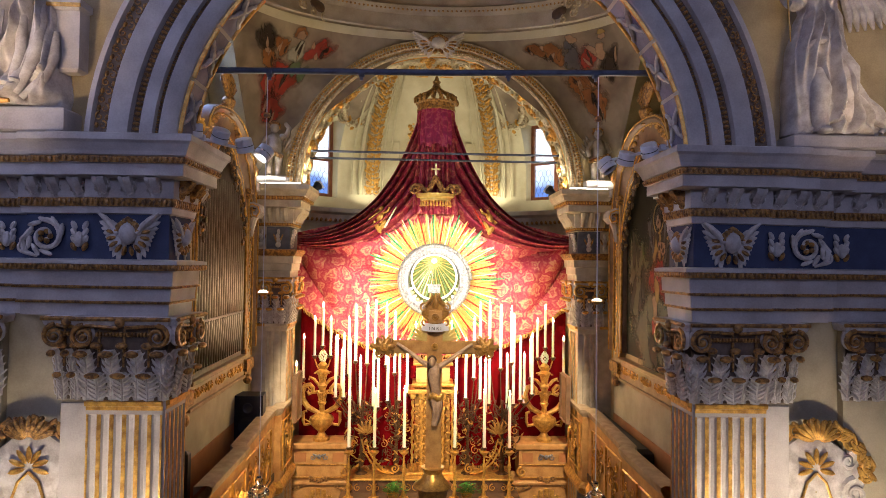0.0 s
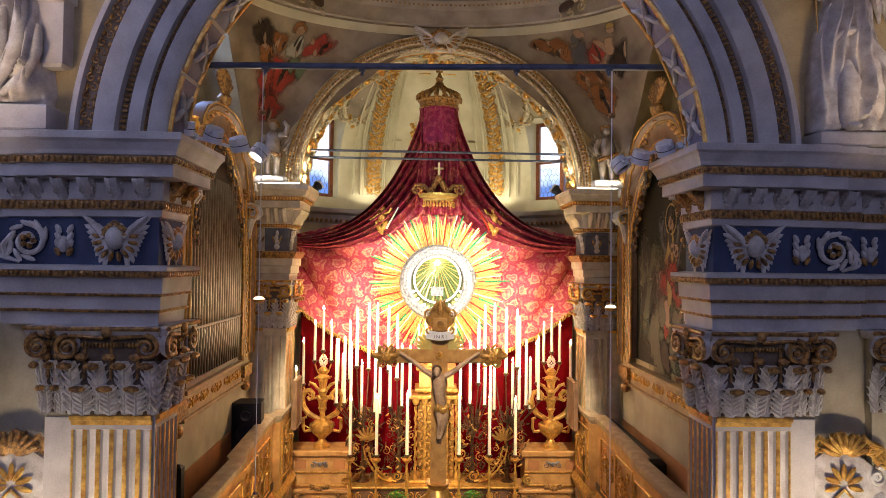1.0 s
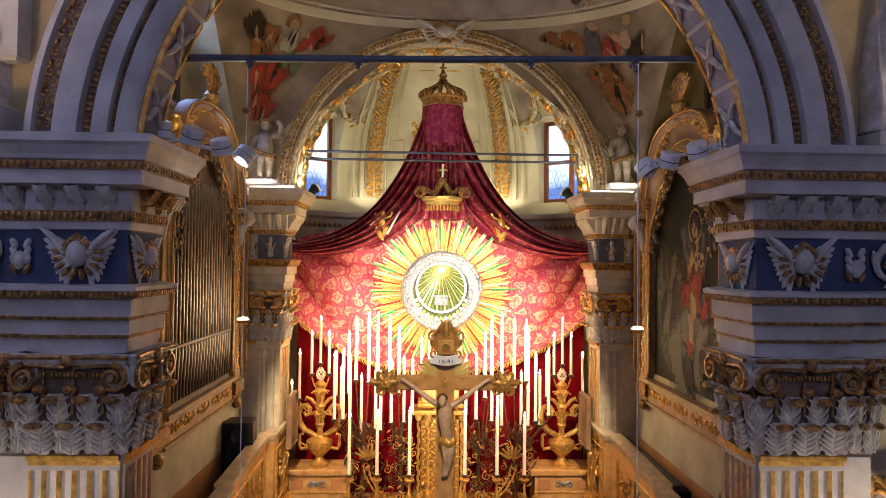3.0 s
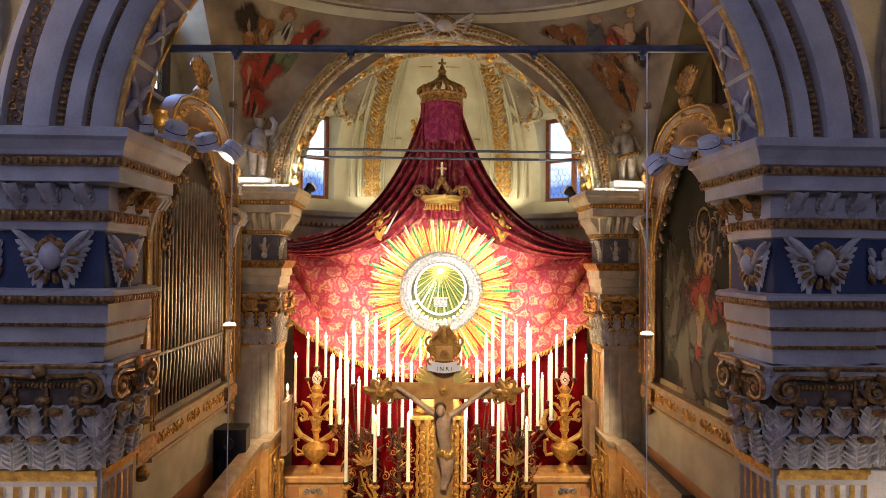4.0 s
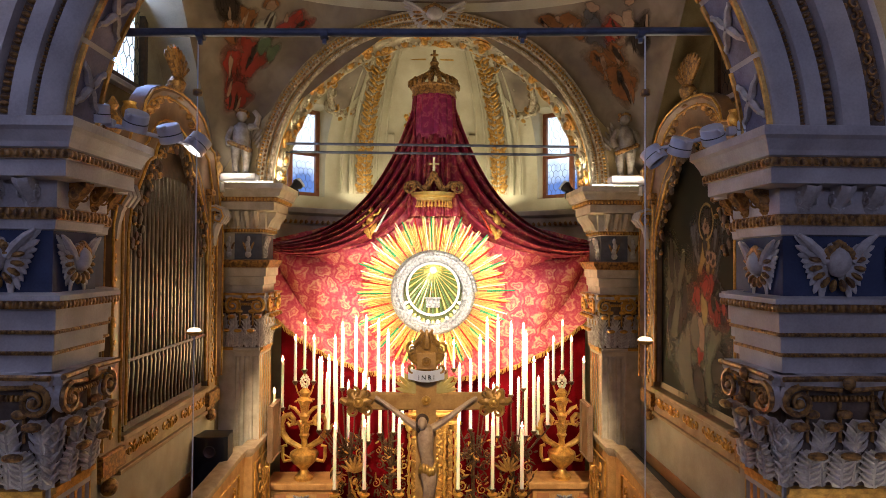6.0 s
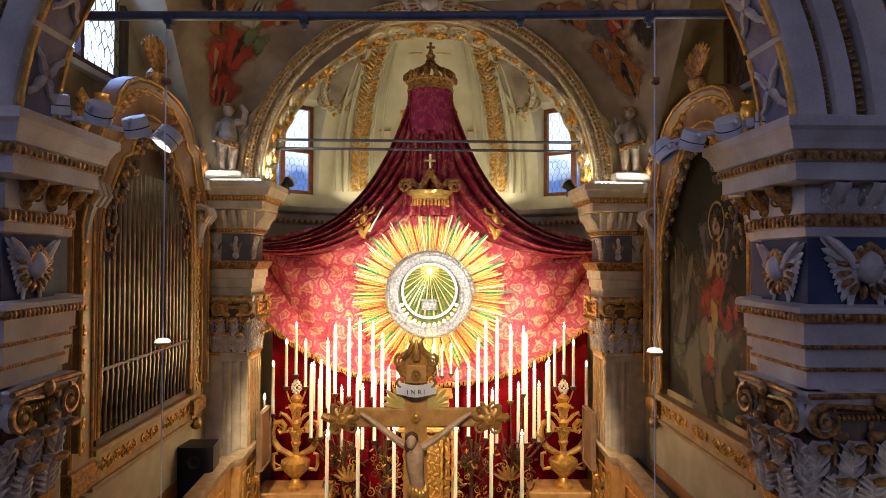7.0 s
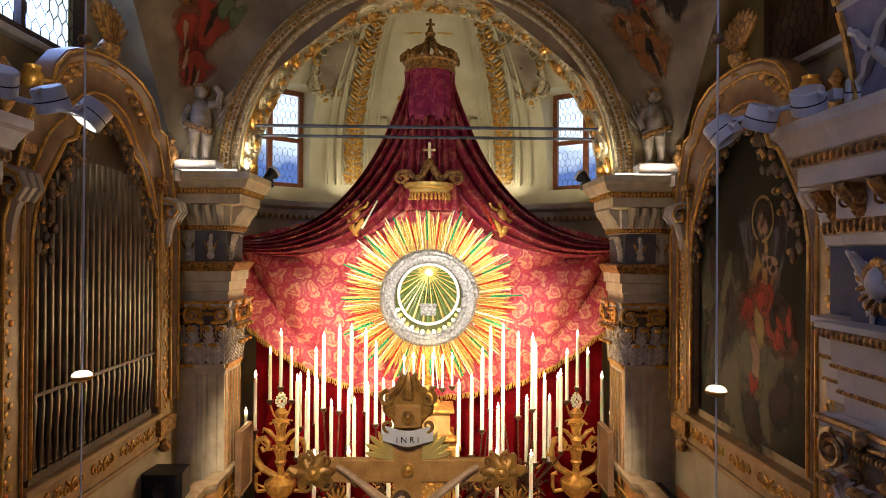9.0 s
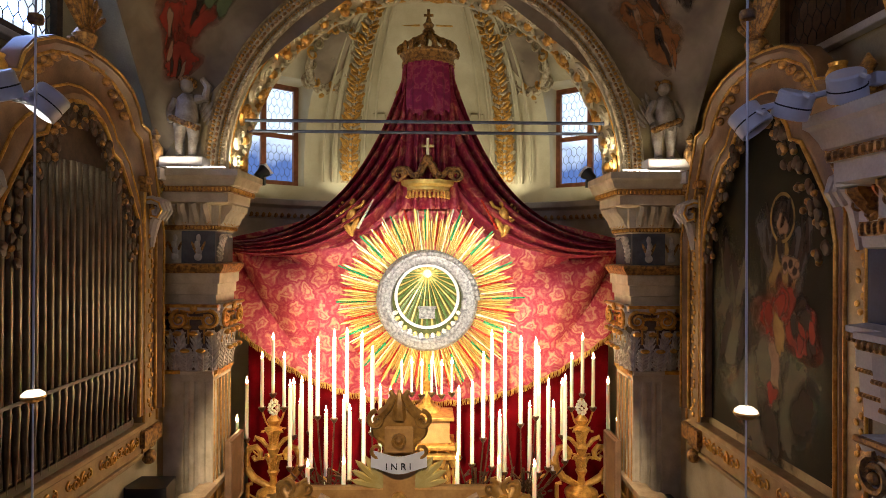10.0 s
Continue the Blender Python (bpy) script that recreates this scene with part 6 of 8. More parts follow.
for s_ in (-1, 1):
    x = CX - 0.04 + s_ * 0.70
    t = thing("plant", (x, 12.45, 1.26), "small green leafy plant in a pot on the altar", "plant", "altar plants")
    bm = bmesh.new()
    lathe(bm, [(0.08, 0), (0.11, 0.12), (0.12, 0.13), (0.1, 0.12)], (x, 12.45, 1.26), 12)
    part("pot", bm, GOLD, t)
    bm = bmesh.new()
    rnd = random.Random(5)
    for i in range(170):
        a, e, r_ = rnd.uniform(0, 6.28), rnd.uniform(0, 1.5), rnd.uniform(0.06, 0.26)
        p = Vector((x + r_ * math.cos(a) * math.cos(e), 12.45 + 0.7 * r_ * math.sin(a) * math.cos(e), 1.38 + 0.8 * r_ * math.sin(e)))
        d = Vector((math.cos(a), math.sin(a), 0.5)).normalized()
        sd = d.cross(Vector((0, 0, 1))).normalized() * 0.022
        vs = [bm.verts.new(q) for q in (p, p + d * 0.03 + sd, p + d * 0.08 - Vector((0, 0, 0.015)), p + d * 0.03 - sd)]
        bm.faces.new(vs)
    part("leaves", bm, LEAF, t, "dense small green leaves", None, True, "stuff")

# pedestals with gilt urns at both ends of the altar
for s_ in (-1, 1):
    x0 = CX + 0.03 + s_ * 2.27
    t = thing("pedestal", (x0, 13.3, 0.55), "painted and gilt wooden pedestal beside the altar", "pedestal", "pedestals")
    for nm, w, z0, z1, d, mt in (("lower_body", 0.62, 0.55, 1.36, 0.30, YELLOWWOOD), ("middle_ledge", 0.68, 1.36, 1.44, 0.36, YELLOWWOOD), ("upper_body", 0.54, 1.44, 2.05, 0.26, YELLOWWOOD), ("top_slab", 0.62, 2.05, 2.17, 0.32, YELLOWWOOD)):
        bm = bmesh.new()
        box(bm, x0 - w, x0 + w, 13.3 - d, 13.3 + 0.3, z0, z1, 0.02)
        part(nm, bm, mt, t)
    f = Frame((x0, 13.04, 0), (1, 0, 0), (0, -1, 0))
    for a0, a1 in ((-0.48, -0.26), (0.26, 0.48)):
        bm = bmesh.new()
        quads(bm, [[f.at(a, b, z) for a, b in ((a0, 0), (a0 + 0.01, 0.012), (a1 - 0.01, 0.012), (a1, 0))] for z in (1.80, 1.98)])
        part("panel", bm, ORANGE, t, "reddish inset panel")
    bm = bmesh.new()
    for k in (-1, 1):
        scroll(bm, f, k * 0.13, 0.02, 1.89, 0.06, k, 1.4, 0.22)
        tube(bm, [f.at(k * 0.13, 0.02, 1.95), f.at(k * 0.06, 0.03, 1.93), f.at(0, 0.02, 1.88)], [0.02, 0.022, 0.012], 6)
    ball(bm, f.at(0, 0.02, 1.90), (0.04, 0.025, 0.05), 8, 6)
    part("scroll_relief", bm, SILVER, t, "silvered scroll relief")
    for z, r_ in ((2.11, 0.018), (1.75, 0.014), (1.50, 0.014)):
        bm = bmesh.new()
        tube(bm, [f.at(-0.56, 0.02, z), f.at(0.56, 0.02, z)], r_, 6)
        part("gilt_moulding", bm, GOLD, t)
    for k in (-1, 1):
        bm = bmesh.new()
        scroll(bm, f, k * 0.50, 0.06, 1.62, 0.10, -k, 1.5, 0.25)
        part("corner_scroll", bm, GOLD, t, "gilt corner scroll")
    bm = bmesh.new()
    for k in range(25):
        v = -1 + 2 * k / 24
        ball(bm, (x0 + 0.6 * v, 12.98, 1.36 + 0.10 * math.cos(v * math.pi)), (0.045, 0.035, 0.035), 6, 4)
    for k in range(7):
        ball(bm, (x0 + 0.05 * (k - 3), 12.95, 1.48 + 0.03 * math.cos(k)), 0.045, 6, 4)
    part("garland", bm, GILT, t, "carved gilt garland", None, True, "stuff")
    for k in range(5):
        bm = bmesh.new()
        xx = x0 + 0.11 * (k - 2)
        box(bm, xx - 0.045, xx + 0.045, 12.975, 13.0, 0.7, 1.30 - 0.035 * (k - 2) ** 2, 0.008)
        part("gilt_slat", bm, GOLD, t)
    t = thing("candle_urn", (x0, 13.3, 2.17), "carved gilt urn with scrolls and pine cone", "urn", "gilt urns")
    bm = bmesh.new()
    lathe(bm, [(0.17, 0), (0.17, 0.05), (0.10, 0.09), (0.06, 0.16), (0.09, 0.19), (0.20, 0.30), (0.25, 0.42), (0.24, 0.46), (0.17, 0.50), (0.10, 0.56)], (x0, 13.25, 2.17), 20)
    part("bowl", bm, GOLD, t)
    f = Frame((x0, 13.22, 0), (1, 0, 0), (0, -1, 0))
    for q in (-1, 1):
        bm = bmesh.new()
        tube(bm, [f.at(q * v, 0, z) for v, z in ((0.05, 2.72), (0.14, 2.76), (0.28, 2.84), (0.38, 2.98), (0.40, 3.14), (0.34, 3.27), (0.24, 3.29), (0.18, 3.22), (0.19, 3.13), (0.26, 3.10), (0.29, 3.16))], [0.04, 0.05, 0.058, 0.06, 0.056, 0.05, 0.045, 0.042, 0.038, 0.034, 0.03], 8)
        tube(bm, [f.at(q * v, 0.02, z) for v, z in ((0.36, 3.02), (0.46, 3.06), (0.50, 3.14))], [0.04, 0.035, 0.01], 6)
        tube(bm, [f.at(q * v, 0.02, z) for v, z in ((0.08, 3.30), (0.16, 3.40), (0.25, 3.44), (0.27, 3.38))], [0.03, 0.035, 0.03, 0.015], 6)
        part("scroll", bm, GOLD, t)
        bm = bmesh.new()
        tube(bm, [f.at(q * v, 0, z) for v, z in ((0.22, 2.50), (0.34, 2.48), (0.37, 2.56), (0.37, 2.74), (0.30, 2.76))], 0.032, 6)
        part("handle", bm, GOLD, t)
    bm = bmesh.new()
    lathe(bm, [(0.06, 2.72), (0.05, 2.85), (0.09, 2.93), (0.04, 3.0), (0.05, 3.15), (0.10, 3.27), (0.05, 3.34), (0.07, 3.45), (0.13, 3.55), (0.06, 3.6), (0.10, 3.68), (0.04, 3.75)], (x0, 13.25, 0), 12)
    part("stem", bm, GOLD, t)
    for z_, h_ in ((2.86, 0.3), (3.3, 0.25)):
        for k in range(6):
            a = k * math.pi / 3
            bm = bmesh.new()
            acanthus(bm, Frame((x0, 13.25, 0), (math.cos(a), math.sin(a), 0), (-math.sin(a), math.cos(a), 0)), 0, z_, 0.12, h_, 0.14, 0.03)
            part("leaf", bm, GOLD, t)
    bm = bmesh.new()
    for k in range(36):
        a, v = k * 2.4, k / 36
        rr = 0.075 * math.sin(math.pi * (0.15 + 0.8 * v))
        ball(bm, (x0 + rr * math.cos(a), 13.25 + rr * math.sin(a), 3.76 + 0.22 * v), 0.022, 5, 4)
    part("pine_cone", bm, WAX, t, "pale pine cone finial")
    for d, top, ln in ((0.0, 4.86, 0.80), (-0.16, 4.58, 0.72), (0.16, 4.58, 0.72), (-0.38, 4.22, 0.82), (0.30, 4.2, 0.75), (-0.52, 3.66, 0.86)):
        if abs(d) == 0.52 or d == -0.38:
            d2 = d if s_ < 0 else -d
        elif d == 0.30:
            d2 = d if s_ < 0 else -d
        else:
            d2 = d
        candle(x0 + d2, 13.2, top, ln, 0.027)
        bm = bmesh.new()
        tube(bm, [(x0 + d2 * v, 13.22, (top - ln - 0.05) - 0.22 * (1 - v) * (1 if d else 0.05) - 0.1 * math.sin(math.pi * v) * (1 if d else 0)) for v in (0.12, 0.4, 0.7, 0.9, 1.0)] if d else [(x0, 13.24, top - ln - 0.1), (x0, 13.2, top - ln - 0.02)], 0.014, 6)
        part("candle_arm", bm, GOLD, t)

# ---- crucifix in front of the sanctuary ----
KX, KY = -0.02, 7.66
t = thing("crucifix", (KX, KY, 0.0), "carved gilt wooden crucifix with trefoil ends on a tall base", "crucifix")
bm = bmesh.new()
box(bm, KX - 0.085, KX + 0.085, KY - 0.03, KY + 0.03, 3.48, 5.08, 0.012)
part("upright", bm, CROSSWOOD, t)
bm = bmesh.new()
box(bm, KX - 0.56, KX + 0.56, KY - 0.028, KY + 0.028, 4.755, 4.90, 0.012)
part("crossbar", bm, CROSSWOOD, t)
bm = bmesh.new()
lathe(bm, [(0.30, 0), (0.32, 0.3), (0.24, 0.4), (0.16, 0.6), (0.14, 2.2), (0.2, 2.3), (0.16, 2.5), (0.11, 2.9), (0.15, 3.1), (0.17, 3.25), (0.22, 3.3), (0.14, 3.36), (0.10, 3.44), (0.13, 3.5)], (KX, KY, 0), 16)
part("base", bm, GOLD, t, "turned gilt base")
f = Frame((KX, KY - 0.03, 0), (1, 0, 0), (0, -1, 0))
for s_ in (-1, 1):
    bm = bmesh.new()
    rows = []
    for k, o in ((1.0, -0.03), (1.0, 0.0), (0.92, 0.022), (0.6, 0.03), (0.3, 0.045), (0.02, 0.045)):
        rows.append([f.at(s_ * (0.575 + k * (0.12 + 0.025 * math.cos(6 * a)) * math.cos(a)), o, 4.83 + k * (0.095 + 0.022 * math.cos(6 * a)) * math.sin(a)) for a in [2 * math.pi * i / 48 for i in range(49)]])
    quads(bm, rows)
    for c, hd in ((4.905, 1), (4.755, -1)):
        scroll(bm, f, s_ * 0.60, 0.02, c, 0.05, s_ * hd, 1.4, 0.28)
        scroll(bm, f, s_ * 0.49, 0.01, c, 0.045, -s_ * hd, 1.3, 0.28)
    tube(bm, [f.at(s_ * 0.66, 0.02, 4.83), f.at(s_ * 0.70, 0.02, 4.85), f.at(s_ * 0.72, 0.01, 4.83)], [0.035, 0.025, 0.008], 7)
    part("trefoil_end", bm, CARVED, t, "carved gilt trefoil end")
    bm = bmesh.new()
    lathe(bm, [(0.045, 0.0), (0.045, 0.02), (0.03, 0.022), (0.028, 0.012), (0.012, 0.022), (0.003, 0.03)], f.at(s_ * 0.56, 0.03, 4.83), 12, (0, -1, 0))
    part("rosette", bm, GOLD, t)
    # gilt rays in the angles
    for k in range(5):
        bm = bmesh.new()
        a = radians(12 + 16 * k)
        q = Matrix.Rotation(s_ * (math.pi / 2 - a), 3, "Y")
        l = 0.20 - 0.015 * abs(k - 2)
        ball(bm, f.at(s_ * (0.085 + 0.5 * l * math.cos(a)), -0.01, 4.90 + 0.5 * l * math.sin(a)), (0.022, 0.012, l * 0.55), 6, 4, q)
        part("angle_ray", bm, BRIGHT, t, "gilt ray")
bm = bmesh.new()
rows = []
for k, o in ((1.0, -0.03), (1.0, 0.0), (0.9, 0.02), (0.3, 0.03), (0.02, 0.03)):
    rows.append([f.at(k * (0.135 + 0.02 * math.cos(4 * a)) * math.cos(a), o, 5.21 + k * (0.15 + 0.02 * math.cos(6 * a)) * math.sin(a)) for a in [2 * math.pi * i / 40 for i in range(41)]])
quads(bm, rows)
for s_ in (-1, 1):
    scroll(bm, f, s_ * 0.115, 0.02, 5.11, 0.055, s_, 1.4, 0.3)
    scroll(bm, f, s_ * 0.12, 0.02, 5.27, 0.05, -s_, 1.4, 0.3)
    tube(bm, [f.at(s_ * 0.10, 0.02, 5.30), f.at(s_ * 0.06, 0.03, 5.34), f.at(s_ * 0.03, 0.03, 5.40), f.at(s_ * 0.05, 0.03, 5.43)], [0.03, 0.025, 0.02, 0.01], 6)
tube(bm, [f.at(0, 0.02, 5.28), f.at(0, 0.035, 5.36), f.at(0, 0.02, 5.43)], [0.04, 0.03, 0.008], 7)
part("head_ornament", bm, CARVED, t, "carved gilt head piece")
bm = bmesh.new()
box(bm, KX - 0.075, KX + 0.075, KY - 0.085, KY - 0.06, 5.10, 5.24, 0.01)
part("head_panel", bm, CROSSWOOD, t)
bm = bmesh.new()
lathe(bm, [(0.04, 0.0), (0.04, 0.02), (0.025, 0.022), (0.024, 0.01), (0.01, 0.02), (0.003, 0.025)], f.at(0, 0.055, 5.17), 12, (0, -1, 0))
part("rosette", bm, CARVED, t)
bm = bmesh.new()
lathe(bm, [(0.04, 0.0), (0.04, 0.02), (0.025, 0.022), (0.024, 0.01), (0.01, 0.02), (0.003, 0.025)], f.at(0, 0.0, 4.84), 12, (0, -1, 0))
part("rosette", bm, GOLD, t)
bm = bmesh.new()
rows = []
for i in range(17):
    u = -1 + 2 * i / 16
    rows.append([f.at(0.15 * u, 0.05 + 0.03 * math.cos(u * 3.2) + o, 5.05 + 0.015 * u * u + c) for o, c in ((0, -0.045), (0.008, -0.045), (0.008, 0.045), (0, 0.045), (0, -0.045))])
quads(bm, rows)
scr = part("title_scroll", bm, WHITE, t, "white painted scroll with letters")
fc = bpy.data.curves.new("letters", "FONT")
fc.body, fc.size, fc.align_x, fc.align_y, fc.extrude = "I N R I", 0.05, "CENTER", "CENTER", 0.002
tmp = new("letters_tmp", fc)
dg = bpy.context.evaluated_depsgraph_get()
me = bpy.data.meshes.new_from_object(tmp.evaluated_get(dg))
bpy.data.objects.remove(tmp)
lt = new("letters", me)
me.materials.clear()
me.materials.append(BLACK)
lt.parent = scr
lt.matrix_basis = Matrix.Translation(f.at(0, 0.094, 5.045)) @ Matrix.Rotation(math.pi / 2, 4, "X")
# the carved figure, one plain mesh
bm, bg = bmesh.new(), bmesh.new()
tube(bm, [f.at(0.02, 0.06, 4.30), f.at(0.015, 0.07, 4.38), f.at(0.0, 0.085, 4.46), f.at(-0.005, 0.095, 4.55), f.at(0.0, 0.08, 4.63), f.at(-0.01, 0.08, 4.67)], [0.062, 0.052, 0.058, 0.07, 0.06, 0.028], 12)
ball(bm, f.at(-0.03, 0.13, 4.685), (0.04, 0.048, 0.055), 10, 7)
for s_ in (-1, 1):
    tube(bm, [f.at(s_ * 0.05, 0.075, 4.63), f.at(s_ * 0.14, 0.065, 4.68), f.at(s_ * 0.25, 0.05, 4.76), f.at(s_ * 0.36, 0.04, 4.84), f.at(s_ * 0.42, 0.035, 4.875)], [0.034, 0.030, 0.024, 0.018, 0.016], 8)
    tube(bm, [f.at(0.02 + s_ * 0.03, 0.07, 4.30), f.at(0.035 + s_ * 0.026, 0.11, 4.20), f.at(0.03 + s_ * 0.02, 0.10, 4.14), f.at(0.01 + s_ * 0.014, 0.06, 4.03), f.at(0.0 + s_ * 0.01, 0.07, 3.98)], [0.045, 0.036, 0.030, 0.022, 0.018], 8)
for i in range(14):
    a = i * 0.45
    ball(bg, f.at(0.02 + 0.058 * math.cos(a), 0.07 + 0.05 * math.sin(a), 4.30 + 0.015 * math.cos(3 * a)), (0.028, 0.028, 0.042), 7, 5)
ball(bg, f.at(0.075, 0.085, 4.27), (0.028, 0.025, 0.065), 7, 5)
bh = bmesh.new()
ball(bh, f.at(-0.03, 0.105, 4.705), (0.052, 0.045, 0.052), 10, 7)
ball(bh, f.at(-0.06, 0.105, 4.65), (0.025, 0.025, 0.05), 8, 5)
statue("crucified_figure", [(bm, FLESH), (bg, GOLD), (bh, DARKWOOD)], "painted wooden figure fixed to the crucifix", "statue")

# ---- side walls of the presbytery: organ and altarpiece in gilt frames ----
FY = 10.2


def outer_curve(n=40):
    """Outer edge of the broken pediment, from its foot to the crown and down, as (y, z)."""
    pts = []
    half = [(1.66, 7.02), (1.58, 7.04), (1.45, 7.10), (1.32, 7.22), (1.25, 7.40), (1.20, 7.56), (1.02, 7.60), (0.96, 7.76), (0.80, 7.92), (0.55, 8.03), (0.25, 8.08), (0.0, 8.09)]
    pts = [(FY - a, z) for a, z in half] + [(FY + a, z) for a, z in reversed(half[:-1])]
    return pts


def inner_curve():
    half = [(1.12, 4.25), (1.12, 5.6), (1.12, 6.25), (1.07, 6.50), (0.93, 6.72), (0.79, 6.93), (0.68, 7.10), (0.52, 7.15), (0.47, 7.28), (0.36, 7.42), (0.18, 7.52), (0.0, 7.55)]
    return [(FY - a, z) for a, z in half] + [(FY + a, z) for a, z in reversed(half[:-1])]


def organ_or_picture(kind, M):
    label = "organ front of grey tin pipes in a gilt carved case" if kind == "organ" else "large dark altarpiece painting in a gilt carved frame"
    t = thing("organ" if kind == "organ" else "altarpiece_painting", M @ Vector((-3.36, FY, 4.0)), label, "organ" if kind == "organ" else "painting")
    X = -3.37
    oc, ic = outer_curve(), inner_curve()
    # spandrel board between the curves and down to the posts
    bm = bmesh.new()
    full_o = [(FY - 1.60, 4.25), (FY - 1.60, 5.6), (FY - 1.60, 6.35)] + oc[3:-3] + [(FY + 1.60, 6.35), (FY + 1.60, 5.6), (FY + 1.60, 4.25)]
    k = len(ic)
    res = [full_o[round(i * (len(full_o) - 1) / (k - 1))] for i in range(k)]
    def across(e):
        return [(a[0] + (b[0] - a[0]) * e, a[1] + (b[1] - a[1]) * e) for a, b in zip(res, ic)]

    quads(bm, [[(X + o, y, z) for y, z in across(e)] for e, o in ((0.0, 0.005), (0.0, 0.17), (0.10, 0.18), (0.16, 0.15), (0.22, 0.11), (0.40, 0.07), (0.62, 0.06), (0.74, 0.10), (0.82, 0.12), (0.94, 0.10), (1.0, 0.06), (1.0, 0.005))])
    part("case_board", bm, material("case_paint", (0.26, 0.155, 0.09), (0.15, 0.085, 0.05), 0.36, scale=5.0), t, "pinkish brown painted case moulding", M)
    for nm, e, o, rr in (("gilt_moulding", 0.03, 0.185, 0.014), ("gilt_moulding", 0.21, 0.125, 0.016), ("gilt_moulding", 0.68, 0.085, 0.014), ("inner_moulding", 0.95, 0.105, 0.022)):
        bm = bmesh.new()
        tube(bm, [(X + o, y, z) for y, z in across(e)], rr, 7)
        part(nm, bm, GOLD, t, "bright gilt moulding", M)
    # posts with gilt carving
    for s_ in (-1, 1):
        y0 = FY + s_ * 1.42
        bm = bmesh.new()
        box(bm, X, X + 0.10, y0 - 0.20, y0 + 0.20, 4.05, 6.95, 0.012)
        post = part("post", bm, material("post_paint", (0.42, 0.29, 0.14), (0.26, 0.16, 0.07), 0.42, scale=6.0), t, "ochre painted post", M)
        for a in (-0.17, 0.17):
            bm = bmesh.new()
            tube(bm, [(X + 0.105, y0 + a, z) for z in (4.1, 5.5, 6.9)], 0.018, 6)
            part("gilt_edge", bm, GOLD, post, "", M)
        bm = bmesh.new()
        for i in range(44):
            z = 4.2 + 2.6 * i / 44
            ball(bm, (X + 0.105, y0 + 0.045 * math.sin(i * 1.7), z), (0.014, 0.026, 0.03), 6, 4, Matrix.Rotation(0.7 * math.sin(i), 3, "X"))
        part("gilt_carving", bm, GOLD, post, "gilt trailing carving", M, True, "stuff")
        # scrolled console under the frame's shoulder
        bm, bg = bmesh.new(), bmesh.new()
        roll = [(X + 0.04, 6.74), (X + 0.16, 6.76), (X + 0.25, 6.72), (X + 0.28, 6.63), (X + 0.23, 6.55), (X + 0.16, 6.57), (X + 0.15, 6.64), (X + 0.20, 6.66)]
        for e in (-0.09, 0.0, 0.09):
            tube(bm, [(a, y0 + e, z) for a, z in roll], [0.05, 0.05, 0.05, 0.045, 0.04, 0.035, 0.03, 0.025], 7)
        tube(bm, [(X + 0.26, y0, 6.66), (X + 0.15, y0, 6.50), (X + 0.12, y0, 6.36), (X + 0.11, y0, 6.20)], [0.04, 0.06, 0.05, 0.03], 7)
        for e in (-0.13, 0.13):
            tube(bg, [(a, y0 + e, z) for a, z in roll], 0.014, 6)
        part("console", bm, PLASTER, post, "pale scrolled console", M)
        part("console_gilding", bg, GOLD, post, "gilt console edges", M)
        bm = bmesh.new()
        for z0, z1, d, o in ((6.93, 7.02, 0.25, 0.16), (6.84, 6.93, 0.21, 0.13)):
            box(bm, X, X + o, y0 - d, y0 + d, z0, z1, 0.015)
        part("post_cap", bm, GILT, post, "gilt cap", M)
        bm = bmesh.new()
        for z0, z1, d, o in ((3.78, 3.86, 0.16, 0.10), (3.86, 4.06, 0.22, 0.15)):
            box(bm, X, X + o, y0 - d, y0 + d, z0, z1, 0.015)
        ball(bm, (X + 0.10, y0, 3.70), (0.08, 0.10, 0.09), 8, 5)
        part("bracket", bm, GILT, post, "gilt bracket and cap", M)
    # apron
    bm = bmesh.new()
    box(bm, X, X + 0.09, FY - 1.24, FY + 1.24, 3.80, 4.10, 0.01)
    box(bm, X, X + 0.15, FY - 1.24, FY + 1.24, 4.10, 4.16, 0.01)
    box(bm, X, X + 0.12, FY - 1.24, FY + 1.24, 3.75, 3.80, 0.01)
    ap = part("apron", bm, MATS["post_paint"], t, "ochre apron board", M)
    for c in (-0.95, -0.55, 0.0, 0.55, 0.95):
        bm = bmesh.new()
        f = Frame((X + 0.095, FY + c, 0), (0, 1, 0), (1, 0, 0))
        for s_ in (-1, 1):
            scroll(bm, f, s_ * 0.07, 0.0, 3.95, 0.065, s_, 1.3, 0.26)
            scroll(bm, f, s_ * 0.16, 0.0, 3.96, 0.05, -s_, 1.3, 0.26)
        ball(bm, f.at(0, 0.01, 3.95), (0.03, 0.03, 0.05), 6, 4)
        part("apron_carving", bm, GOLD, ap, "gilt scrolls", M)
    # dark gilt foliage hanging along the opening
    bm = bmesh.new()
    rnd = random.Random(3 if kind == "organ" else 4)
    bg = bmesh.new()
    for i, (y, z) in enumerate(ic[2:-2]):
        for q in range(8):
            p = (X + 0.085 + rnd.uniform(0, 0.05), FY + (y - FY) * rnd.uniform(0.80, 0.99), z + rnd.uniform(-0.20, 0.0))
            ball(bg if q % 3 == 0 else bm, p, (0.03, 0.032, 0.034) if q % 3 == 0 else (0.022, 0.045, 0.055), 7, 5, Matrix.Rotation(rnd.uniform(-1, 1), 3, "X"))
    part("foliage_garland", bm, DARKWOOD, t, "dark carved foliage", M, True, "stuff")
    part("rose_garland", bg, GILT, t, "worn gilt roses", M, True, "stuff")
